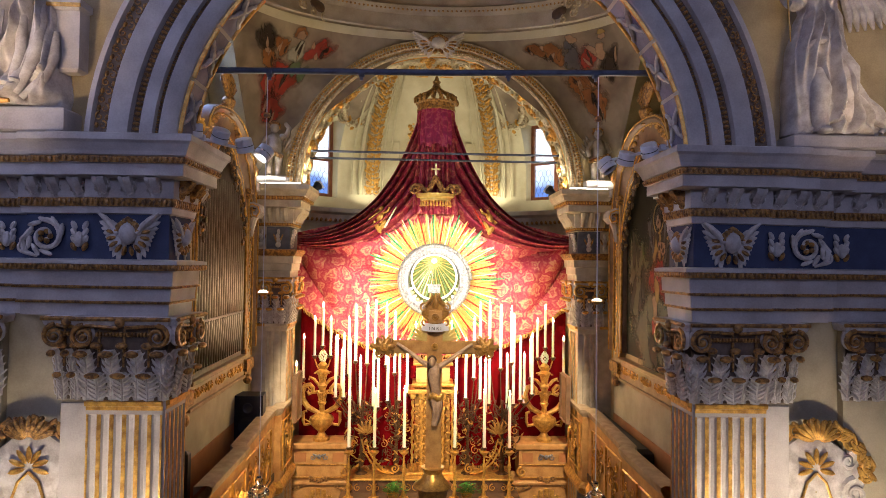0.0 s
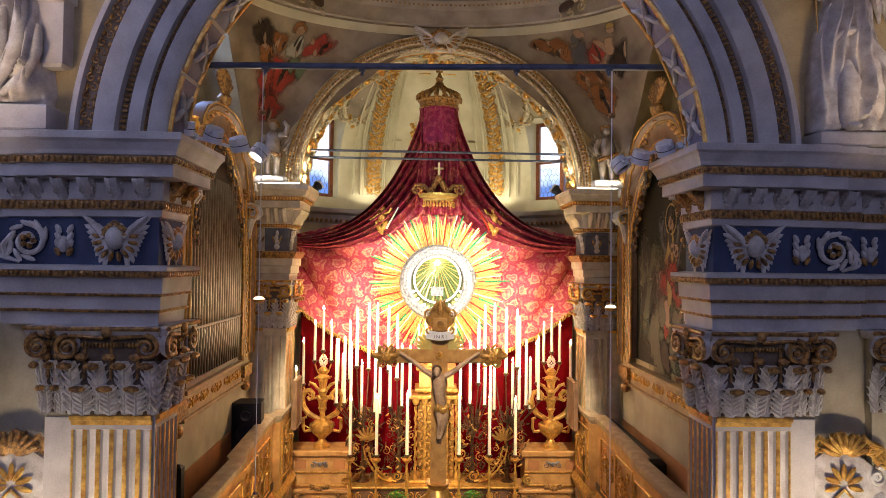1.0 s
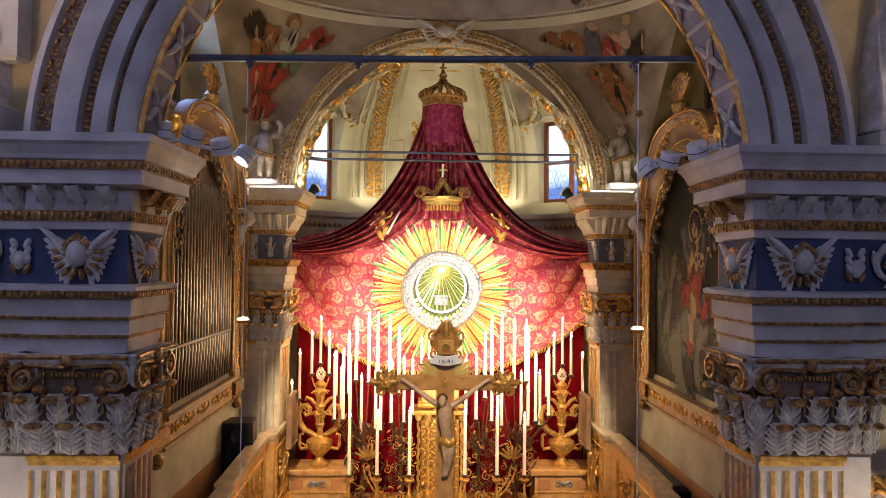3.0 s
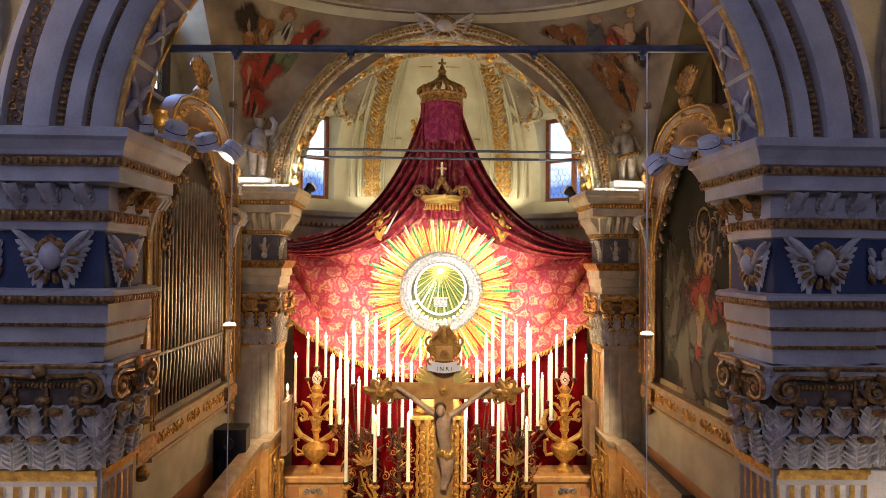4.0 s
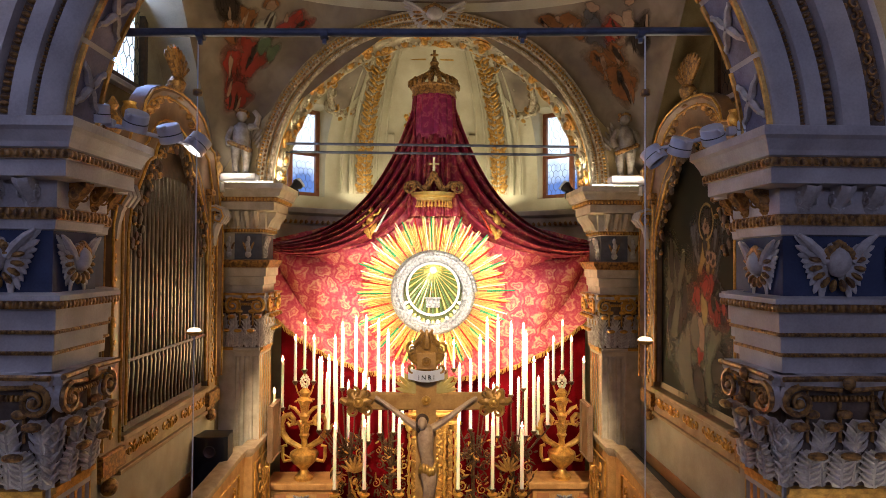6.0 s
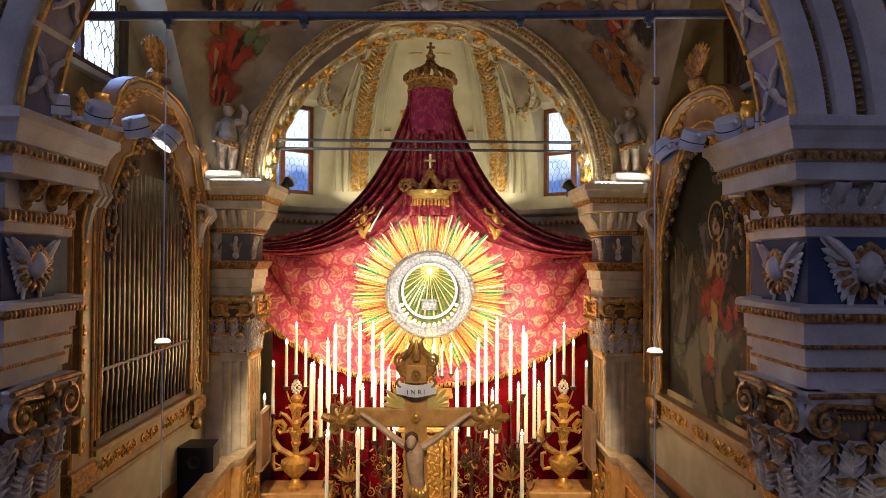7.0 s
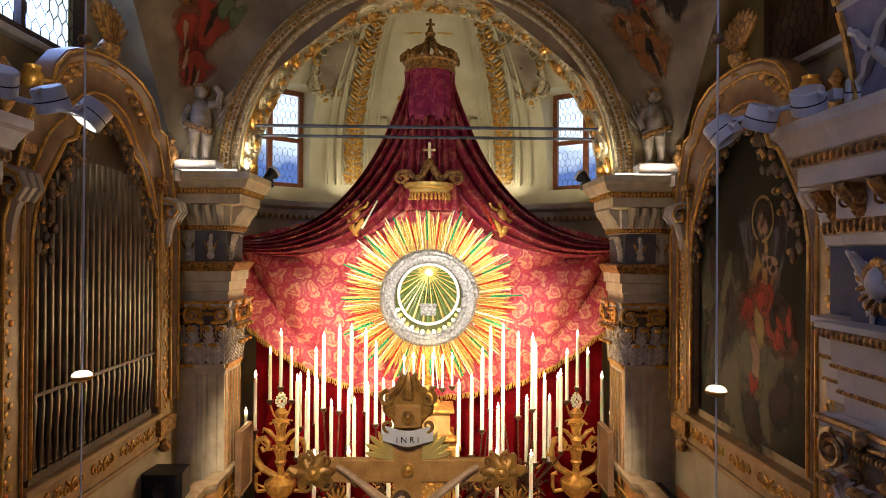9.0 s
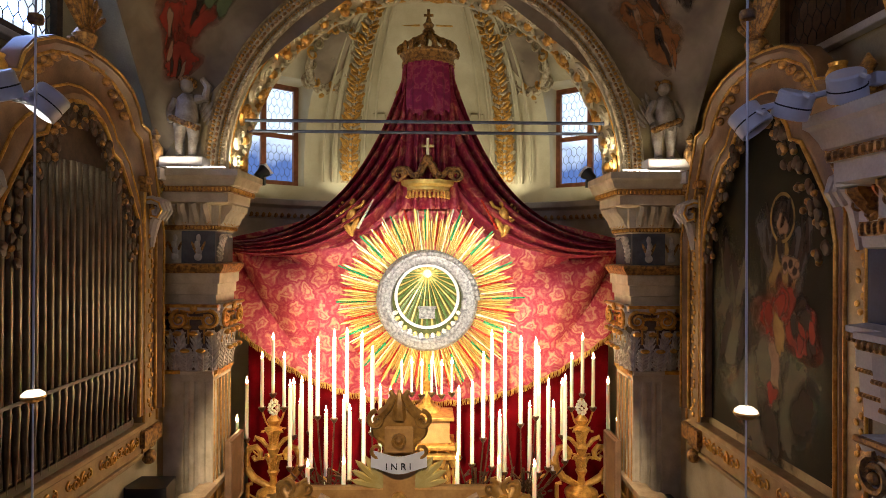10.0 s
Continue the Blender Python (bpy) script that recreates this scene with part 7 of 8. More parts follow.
    # crest: vase of flowers between scrolls
    for s_ in (-1, 1):
        bm = bmesh.new()
        scroll(bm, Frame((X + 0.10, FY, 0), (0, 1, 0), (1, 0, 0)), s_ * 0.16, 0, 8.02, 0.11, -s_, 1.5, 0.28)
        part("crest_scroll", bm, GILT, t, "gilt crest scroll", M)
        for q in range(5):
            bm = bmesh.new()
            ball(bm, (X + 0.10, FY + s_ * (0.30 + 0.12 * q), 7.98 - 0.09 * q), (0.05, 0.07, 0.05), 8, 6)
            part("crest_bud", bm, GILT, t, "", M)
    bm = bmesh.new()
    lathe(bm, [(0.08, 0), (0.04, 0.06), (0.09, 0.14), (0.11, 0.22), (0.07, 0.28)], (X + 0.12, FY, 8.0), 12, (0, 0, 1))
    vase = part("crest_vase", bm, GILT, t, "gilt vase with stalks", M)
    for q in range(9):
        bm = bmesh.new()
        a = radians(-50 + 12.5 * q)
        tube(bm, [(X + 0.12, FY + k * math.sin(a), 8.22 + k * math.cos(a)) for k in (0, 0.2, 0.40, 0.46)], [0.02, 0.03, 0.035, 0.008], 6)
        part("stalk", bm, GILT, vase, "", M)
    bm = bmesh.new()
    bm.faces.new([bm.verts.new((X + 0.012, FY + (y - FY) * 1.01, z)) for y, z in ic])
    if kind == "organ":
        # flat dark sheet: the shade inside the case is put into its colour
        part("case_back", bm, DARKWOOD, t, "flat dark sheet for the unlit case interior", M)
        n = 21
        for i in range(n):
            y = FY - 1.05 + 2.10 * i / (n - 1)
            d = abs(i - (n - 1) / 2) / ((n - 1) / 2)
            r = 0.044
            zt = 7.0 - 0.45 * d ** 3
            mouth = 4.86
            bm = bmesh.new()
            lathe(bm, [(0.012, 4.20), (r, mouth - 0.03), (r * 0.86, mouth), (r * 0.86, mouth + 0.035), (r, mouth + 0.05), (r, zt), (r * 0.8, zt)], (X + 0.06, y, 0), 10)
            box(bm, X + 0.085, X + 0.099, y - 0.018, y + 0.018, mouth + 0.03, mouth + 0.09)
            part("pipe", bm, TIN, t, "", M)
        bm = bmesh.new()
        box(bm, X + 0.03, X + 0.07, FY - 1.1, FY + 1.1, 4.16, 4.24)
        box(bm, X + 0.095, X + 0.11, FY - 1.1, FY + 1.1, 4.90, 4.93)
        part("pipe_rail", bm, DARKWOOD, t, "dark pipe rail", M, False)
    else:
        cv = part("canvas", bm, CANVAS, t, "dark aged canvas", M)
        rnd = random.Random(9)

        def blob(mat, y, z, ry, rz, lift, tilt=0.0):
            bm = bmesh.new()
            fade = bm.verts.layers.float.new("fade")
            y -= 0.15
            mid = bm.verts.new((X + 0.016 + lift, FY + y, z))
            mid[fade] = 1.0
            vs = []
            for i in range(28):
                a = 2 * math.pi * i / 28
                w = 1 + 0.14 * math.sin(3 * a + y * 9) + 0.09 * math.sin(5 * a + z * 7)
                u, v = ry * w * math.cos(a), rz * w * math.sin(a)
                vs.append(bm.verts.new((X + 0.016 + lift, FY + y + u * math.cos(tilt) - v * math.sin(tilt), z + u * math.sin(tilt) + v * math.cos(tilt))))
            for i in range(28):
                bm.faces.new((mid, vs[i], vs[(i + 1) % 28]))
            part("painted_shape", bm, mat, cv, "faded painted patch", M)
            if ry > 0.12 and mat is not CANVAS:
                for q in range(6):
                    bm = bmesh.new()
                    cy, cz, al = y + ry * rnd.uniform(-0.6, 0.6), z + rz * rnd.uniform(-0.6, 0.6), tilt + rnd.uniform(-0.5, 0.5)
                    fade = bm.verts.layers.float.new("fade")
                    at = lambda u, v: (X + 0.0165 + lift + 0.0003 * q, FY + cy + u * math.cos(al) - v * math.sin(al), cz + u * math.sin(al) + v * math.cos(al))
                    mid = bm.verts.new(at(0, 0))
                    mid[fade] = 1.0
                    vs = [bm.verts.new(at(0.2 * ry * math.cos(w), 0.5 * rz * math.sin(w))) for w in [k * 0.449 for k in range(14)]]
                    for k in range(14):
                        bm.faces.new((mid, vs[k], vs[(k + 1) % 14]))
                    part("painted_fold", bm, rnd.choice((PAINT_DARK, PAINT_DARK, mat)), cv, "", M)

        blob(PAINT_OLIVE, 0.15, 4.75, 1.0, 0.75, 0.001)
        blob(PAINT_OLIVE, 0.75, 5.6, 0.5, 0.9, 0.0012)
        blob(PAINT_GREY, -0.40, 6.15, 0.16, 0.52, 0.002, 0.25)
        blob(PAINT_GREY, 0.12, 6.25, 0.16, 0.42, 0.0025, -0.3)
        bm = bmesh.new()
        fade = bm.verts.layers.float.new("fade")
        halo = quads(bm, [[(X + 0.022, FY - 0.28 + r_ * 0.20 * math.cos(2 * math.pi * i / 40), 6.50 + r_ * 0.24 * math.sin(2 * math.pi * i / 40)) for i in range(41)] for r_ in (0.86, 1.0)])
        for q in bm.verts:
            q[fade] = 1.0
        part("painted_halo", bm, PAINT_YELLOW, cv, "thin painted halo", M)
        blob(PAINT_DARK, -0.13, 6.54, 0.18, 0.18, 0.006)
        blob(PAINT_SKIN, -0.13, 6.44, 0.11, 0.13, 0.008)
        blob(PAINT_YELLOW, -0.13, 6.02, 0.27, 0.34, 0.0045)
        blob(PAINT_SKIN, -0.28, 6.05, 0.20, 0.10, 0.010, 0.5)
        blob(PAINT_RED, -0.18, 5.55, 0.56, 0.34, 0.006, 0.2)
        blob(PAINT_RED, -0.42, 5.45, 0.28, 0.26, 0.0065, -0.2)
        blob(PAINT_YELLOW, -0.08, 5.40, 0.12, 0.26, 0.0085, -0.2)
        blob(PAINT_SKIN, -0.02, 5.10, 0.10, 0.30, 0.010, -0.15)
        blob(PAINT_RED, 0.02, 4.82, 0.12, 0.12, 0.011)
    return t


organ_or_picture("organ", PLEFT)
organ_or_picture("painting", PRIGHT)

# urn finials and gilt tips beside the frames, lunette sill trim
for M in (PLEFT, PRIGHT):
    for y in (8.72, 11.72):
        t = thing("finial", M @ Vector((-3.28, y, 7.1)), "dark gilt urn finial on the frame post", "finial", "frame finials")
        bm = bmesh.new()
        box(bm, -3.37, -3.17, y - 0.10, y + 0.10, 7.02, 7.16, 0.01)
        part("plinth", bm, PLASTER, t, "", M)
        bm = bmesh.new()
        lathe(bm, [(0.06, 7.16), (0.03, 7.2), (0.085, 7.3), (0.09, 7.4), (0.05, 7.46), (0.03, 7.5), (0.06, 7.55), (0.01, 7.64)], (-3.27, y, 0), 12)
        part("urn", bm, GILT, t, "", M)

for M in (PLEFT, PRIGHT):
    t = thing("gilt_vase", M @ Vector((-3.27, 9.02, 7.44)), "round gilt vase on the frame shoulder", "vase", "gilt vases")
    bm = bmesh.new()
    lathe(bm, [(0.045, 7.40), (0.025, 7.44), (0.075, 7.51), (0.085, 7.58), (0.06, 7.63), (0.07, 7.66), (0.045, 7.66)], (-3.25, 9.02, 0), 16)
    part("body", bm, GOLD, t, "", M)

# lower part of the side walls: orange dado and blank plaster panels
for side, M in (("left", PLEFT), ("right", PRIGHT)):
    bm = bmesh.new()
    box(bm, -3.372, -3.352, 8.3, 12.0, 0.6, 3.05)
    b2 = bmesh.new()
    box(b2, -3.372, -3.354, 8.3, 12.0, 3.06, 3.76)
    structure("wall_band_" + side, b2, WALLOLIVE, "pale plaster band under the frame", "wall", M, False)
    structure("dado_" + side, bm, ORANGE, "orange painted dado", "wall", M, False)

# ---- singers' galleries ----
for side, M in (("left", PLEFT), ("right", PRIGHT)):
    t = thing("gallery", M @ Vector((-3.0, 10.2, 0.55)), "carved painted wooden gallery with panelled parapet", "gallery", "galleries")
    path = [(-2.66, 7.98), (-2.66, 9.5), (-2.74, 9.62), (-2.82, 11.5), (-2.82, 11.75), (-2.72, 11.82), (-2.72, 12.9)]
    bm = bmesh.new()
    mould(bm, path, [(-0.17, 3.05), (-0.17, 3.16), (0.0, 3.17), (0.045, 3.15), (0.045, 3.10), (0.02, 3.06), (0.0, 3.02)])
    part("top_rail", bm, material("rail_paint", (0.46, 0.36, 0.24), (0.30, 0.22, 0.14), 0.5, scale=7.0), t, "worn cream top rail", M)
    bm = bmesh.new()
    mould(bm, path, [(-0.12, 3.05), (-0.12, 1.6), (0.0, 1.6), (0.0, 3.03)])
    part("parapet", bm, YELLOWWOOD, t, "ochre panelled parapet", M, False)
    bm = bmesh.new()
    mould(bm, path, [(0.0, 1.62), (0.05, 1.65), (0.07, 1.75), (0.02, 1.82), (0.0, 1.85)])
    part("base_moulding", bm, GOLD, t, "", M)
    for i, (a, b) in enumerate(((8.1, 8.75), (8.85, 9.4), (9.75, 10.5), (10.6, 11.4), (11.95, 12.75))):
        xx = {0: -2.66, 1: -2.66, 2: -2.76, 3: -2.80, 4: -2.72}[i]
        bm = bmesh.new()
        fr = Frame((xx + 0.012, (a + b) / 2, 0), (0, 1, 0), (1, 0, 0))
        w = (b - a) / 2
        tube(bm, [fr.at(-w, 0, 2.0), fr.at(w, 0, 2.0), fr.at(w, 0, 2.88), fr.at(-w, 0, 2.88), fr.at(-w, 0, 2.0)], 0.018, 6)
        for s_ in (-1, 1):
            scroll(bm, fr, s_ * w * 0.4, 0.01, 2.45, w * 0.36, s_, 1.5, 0.14)
            scroll(bm, fr, s_ * w * 0.4, 0.01, 2.70, w * 0.2, -s_, 1.3, 0.2)
        acanthus(bm, fr, 0, 2.1, w * 0.4, 0.6, 0.05)
        part("panel_carving", bm, GOLD, t, "gilt panel frame and scrolls", M)
    bm = bmesh.new()
    box(bm, -3.37, -2.80, 7.95, 12.9, 1.9, 2.02)
    part("floor_board", bm, DARKWOOD, t, "", M, False)
    # gilt openwork screen at the far end
    bm = bmesh.new()
    box(bm, -2.66, -2.60, 12.45, 13.0, 2.7, 3.62, 0.01)
    tube(bm, [(-2.59, 12.47, 2.72), (-2.59, 12.98, 2.72), (-2.59, 12.98, 3.6), (-2.59, 12.47, 3.6), (-2.59, 12.47, 2.72)], 0.02, 6)
    part("end_panel", bm, MATS["case_paint"], t, "brown end panel", M)

# loudspeaker, chairs and an added black block in the galleries
t = thing("loudspeaker", (-3.05, 11.35, 2.02), "black box loudspeaker standing in the gallery", "loudspeaker")
bm = bmesh.new()
quads(bm, [[(-3.05 + a, 11.35 + b, z) for a, b in ((-0.20, 0.18), (-0.24, -0.16), (-0.18, -0.20), (0.18, -0.20), (0.24, -0.16), (0.20, 0.18), (-0.20, 0.18))] for z in (2.02, 3.46, 3.50)])
bm.faces.new([bm.verts.new((-3.05 + a, 11.35 + b, 3.50)) for a, b in ((-0.20, 0.18), (-0.24, -0.16), (-0.18, -0.20), (0.18, -0.20), (0.24, -0.16), (0.20, 0.18))])
part("cabinet", bm, BLACK, t)
bm = bmesh.new()
lathe(bm, [(0.15, 0), (0.16, 0.012), (0.14, 0.012), (0.06, -0.03), (0.03, -0.02)], (-3.05, 11.145, 3.0), 20, (0, -1, 0))
part("woofer", bm, material("speaker_cone", (0.03, 0.032, 0.04), (0.02, 0.02, 0.025), 0.3), t, "dark grey cone")
bm = bmesh.new()
lathe(bm, [(0.05, 0), (0.09, 0.012), (0.08, 0.016), (0.02, -0.01)], (-3.05, 11.145, 3.30), 16, (0, -1, 0))
part("tweeter", bm, MATS["speaker_cone"], t, "dark grey horn")
# black block added where the gallery is only a dark, shaded void
t = thing("dark_void_block", (3.2, 11.3, 2.02), "black block standing in for the dark void in the gallery", "bench")
bm = bmesh.new()
box(bm, 2.98, 3.36, 9.9, 12.3, 2.02, 3.0, 0.06)
part("cloth", bm, BLACK, t)
for M, yy, zz in ((PLEFT, 8.35, 3.45), (PRIGHT, 8.55, 3.45)):
    t = thing("covered_chair", M @ Vector((-3.12, yy, 2.02)), "dark chair back above the gallery rail", "chair", "gallery chairs")
    bm = bmesh.new()
    box(bm, -3.34, -3.02, yy - 0.05, yy + 0.05, 2.55, zz, 0.04)
    part("backrest", bm, BLACK, t, "", M)
    bm = bmesh.new()
    box(bm, -3.34, -3.0, yy - 0.45, yy, 2.42, 2.5, 0.02)
    part("seat", bm, BLACK, t, "", M)
    for a in (-3.31, -3.05):
        for b in (-0.42, -0.03):
            bm = bmesh.new()
            box(bm, a, a + 0.03, yy + b, yy + b + 0.03, 2.02, 2.42)
            part("leg", bm, BLACK, t, "", M)

# ---- tie rods of the apse arch ----
for y, z in ((12.25, 7.86), (12.6, 7.79)):
    t = thing("tie_rod", (PC, y, z), "thin dark iron tie rod across the apse arch", "tie rod", "apse tie rods")
    bm = bmesh.new()
    tube(bm, [(PC - 2.5, y, z), (PC + 2.5, y, z)], 0.022, 8)
    part("bar", bm, IRON, t)

# ---- pendant lamps on wires ----
for x, ly, zl in ((-1.90, 7.53, 5.42), (1.72, 7.36, 5.38)):
    t = thing("pendant_lamp", (x, ly, zl), "small lit disc lamp on a hanging wire", "lamp", "pendant lamps")
    bm = bmesh.new()
    tube(bm, [(x, ly, 7.82), (x, ly, zl + 0.03)], 0.006, 6)
    part("wire", bm, WHITE, t, "thin pale wire")
    bm = bmesh.new()
    tube(bm, [(x, ly, zl - 0.03), (x, ly, 3.45)], 0.005, 6)
    part("lower_wire", bm, WHITE, t)
    bm = bmesh.new()
    lathe(bm, [(0.01, 0.028), (0.036, 0.024), (0.053, 0.010), (0.056, 0.0)], (x, ly, zl), 20)
    part("lit_disc", bm, material("lamp_glow", (1.0, 0.86, 0.62), (1.0, 0.86, 0.62), emit=1.6, bump=0), t, "bright upper disc")
    bm = bmesh.new()
    lathe(bm, [(0.058, 0.0), (0.061, -0.007), (0.048, -0.024), (0.024, -0.034), (0.007, -0.04)], (x, ly, zl - 0.001), 20)
    part("lower_dish", bm, GOLD, t, "brass lower dish")
    bm = bmesh.new()
    lathe(bm, [(0.01, 0.03), (0.035, 0.022), (0.04, 0.0), (0.035, -0.022), (0.01, -0.03)], (x, ly, 7.36), 12)
    part("wire_ball", bm, GILT, t, "brass wire ball")
    bm = bmesh.new()
    lathe(bm, [(0.02, 0.16), (0.04, 0.12), (0.02, 0.08), (0.09, 0.03), (0.11, 0.0), (0.06, -0.05), (0.01, -0.08)], (x, ly, 3.28), 12)
    for i in range(10):
        a = i * math.pi / 5
        ball(bm, (x + 0.10 * math.cos(a), ly + 0.10 * math.sin(a), 3.26), (0.018, 0.018, 0.03), 6, 4)
    part("crystal_pendant", bm, CRYSTAL, t, "clear glass drops")

# small lit lamp beside the statue
t = thing("cornice_lamp", (4.72, 6.78, 7.0), "small lit lamp lying on the cornice", "lamp")
bm = bmesh.new()
tube(bm, [(4.60, 6.74, 7.03), (4.84, 6.74, 7.05)], 0.025, 8)
part("lit_tube", bm, LED, t)

# ---- spotlights on the nave cornices ----


def spotlight(at, aim, lit, k=1.0):
    at, aim = Vector(at), Vector(aim)
    d = (aim - at).normalized()
    t = thing("spotlight", at, "white cylindrical spotlight on the cornice" + (", switched on" if lit else ""), "spotlight", "cornice spotlights")
    bm = bmesh.new()
    lathe(bm, [(0.02, -0.065 * k), (0.075 * k, -0.065 * k), (0.083 * k, -0.055 * k), (0.083 * k, 0.0), (0.086 * k, 0.01), (0.086 * k, 0.062 * k), (0.076 * k, 0.066 * k), (0.07 * k, 0.04 * k)], at, 24, d)
    part("housing", bm, WHITE, t, "white enamelled can")
    bm = bmesh.new()
    lathe(bm, [(0.07 * k, 0.04 * k), (0.03, 0.034 * k), (0.004, 0.032 * k)], at, 20, d)
    part("lens", bm, LED if lit else BLACK, t, "glowing lens" if lit else "dark lens")
    bm = bmesh.new()
    lathe(bm, [(0.084 * k, 0.001), (0.087 * k, 0.003), (0.087 * k, 0.008), (0.084 * k, 0.01)], at, 24, d)
    part("seam_ring", bm, BLACK, t)
    bm = bmesh.new()
    tube(bm, [at, at + Vector((0, -0.10, 0.03)), at + Vector((0, -0.16, 0.0))], 0.014, 6)
    part("bracket", bm, WHITE, t)
    return t


for s_ in (-1, 1):
    for x, y, z, on, aim in ((2.60, 7.42, 7.16, 0, (0.1, 0.2)), (2.36, 7.56, 7.13, 0, (0.35, 0.35)), (2.13, 7.66, 7.05, 0, (-0.1, 0.4)), (1.93, 7.74, 6.98, s_ < 0, (0.5, -0.35))):
        at = Vector((NC + s_ * (x + (0.05 if s_ > 0 else 0)), y, z - (0.06 if s_ > 0 else 0)))
        spotlight(at, at + Vector((s_ * aim[0], aim[1], -0.8)), on, 1.12)
    t = thing("lamp_rail", (NC + s_ * 2.4, 7.5, 7.06), "white metal lamp rail with connectors", "rail", "lamp rails")
    bm = bmesh.new()
    tube(bm, [(NC + s_ * 2.75, 7.42, 7.13), (NC + s_ * 2.4, 7.6, 7.06), (NC + s_ * 1.98, 7.72, 6.97)], 0.018, 6)
    part("bar", bm, WHITE, t)
    for q in range(3):
        bm = bmesh.new()
        x = NC + s_ * (2.72 - 0.09 * q)
        box(bm, x - 0.03, x + 0.03, 7.40 + 0.04 * q, 7.46 + 0.04 * q, 7.08 - 0.01 * q, 7.15 - 0.01 * q, 0.008)
        part("connector", bm, WHITE, t)
    # black floodlight on the apse cornice
    x, y = PC + s_ * 2.42, 13.25
    t = thing("floodlight", (x, y, 7.14), "small black floodlight on the apse cornice", "floodlight", "floodlights")
    bm = bmesh.new()
    lathe(bm, [(0.03, -0.11), (0.06, -0.09), (0.075, 0.0), (0.10, 0.05), (0.10, 0.07), (0.08, 0.06)], (x, y, 7.30), 14, (-s_ * 0.5, 0.5, 0.6))
    part("housing", bm, BLACK, t)
    bm = bmesh.new()
    box(bm, x - 0.05, x + 0.05, y - 0.04, y + 0.04, 7.12, 7.24, 0.01)
    part("foot", bm, BLACK, t)
    bm = bmesh.new()
    lathe(bm, [(0.09, 0.06), (0.13, 0.10), (0.125, 0.11), (0.08, 0.07)], (x, y, 7.30), 4, (-s_ * 0.5, 0.5, 0.6))
    part("barn_door", bm, WHITE, t, "pale barn doors")


# ---- statues ----


def robe(bm, line, folds, y, seed=1):
    """A draped body: an outline (height, middle, half width, depth) with rounded folds, each
    (upper place, lower place, bow, top, bottom, width, rise) across and down the front."""
    rnd = random.Random(seed)
    folds = list(folds) + [(u, u * 1.1 + rnd.uniform(-0.1, 0.1), rnd.uniform(-0.15, 0.15), rnd.uniform(0.6, 1.0), 0, rnd.uniform(0.03, 0.06), rnd.uniform(0.015, 0.03)) for u in [rnd.uniform(-0.95, 0.95) for _ in range(12)]]
    rows = []
    n, m = 72, 320
    for j in range(n + 1):
        v = j / n
        p = v * (len(line) - 1)
        k = min(int(p), len(line) - 2)
        q = p - k
        q = q * q * (3 - 2 * q)
        z = line[k][0] + (line[k + 1][0] - line[k][0]) * (p - k)
        c, w, d = (line[k][e] + (line[k + 1][e] - line[k][e]) * q for e in (1, 2, 3))
        row = []
        for i in range(m):
            a = 2 * math.pi * i / m
            u, front = math.cos(a), math.sin(a)
            push, side = 0.0, min(1, max(0, front + 0.25) / 0.5)
            if side > 0:
                for u0, u1, bow, t0, t1, wd, rise in folds:
                    s = (t0 - v) / max(1e-6, t0 - t1)
                    if -0.1 < s < 1.1:
                        g = (u - (u0 + (u1 - u0) * s + bow * math.sin(math.pi * s))) / (1.7 * wd * (0.6 + 0.6 * s))
                        ease = min(1, max(0, (s + 0.1) / 0.25)) * min(1, max(0, (1.1 - s) / 0.2))
                        push += rise * ease * (math.exp(-g * g) - 0.55 * math.exp(-(g - 1.7) ** 2))
            push *= 1.5 * side * side * (3 - 2 * side)
            row.append((c + w * u, y - d * front - push, z))
        rows.append(row)
    vs = quads(bm, rows, True)
    bm.faces.new(vs[0]), bm.faces.new(vs[-1])


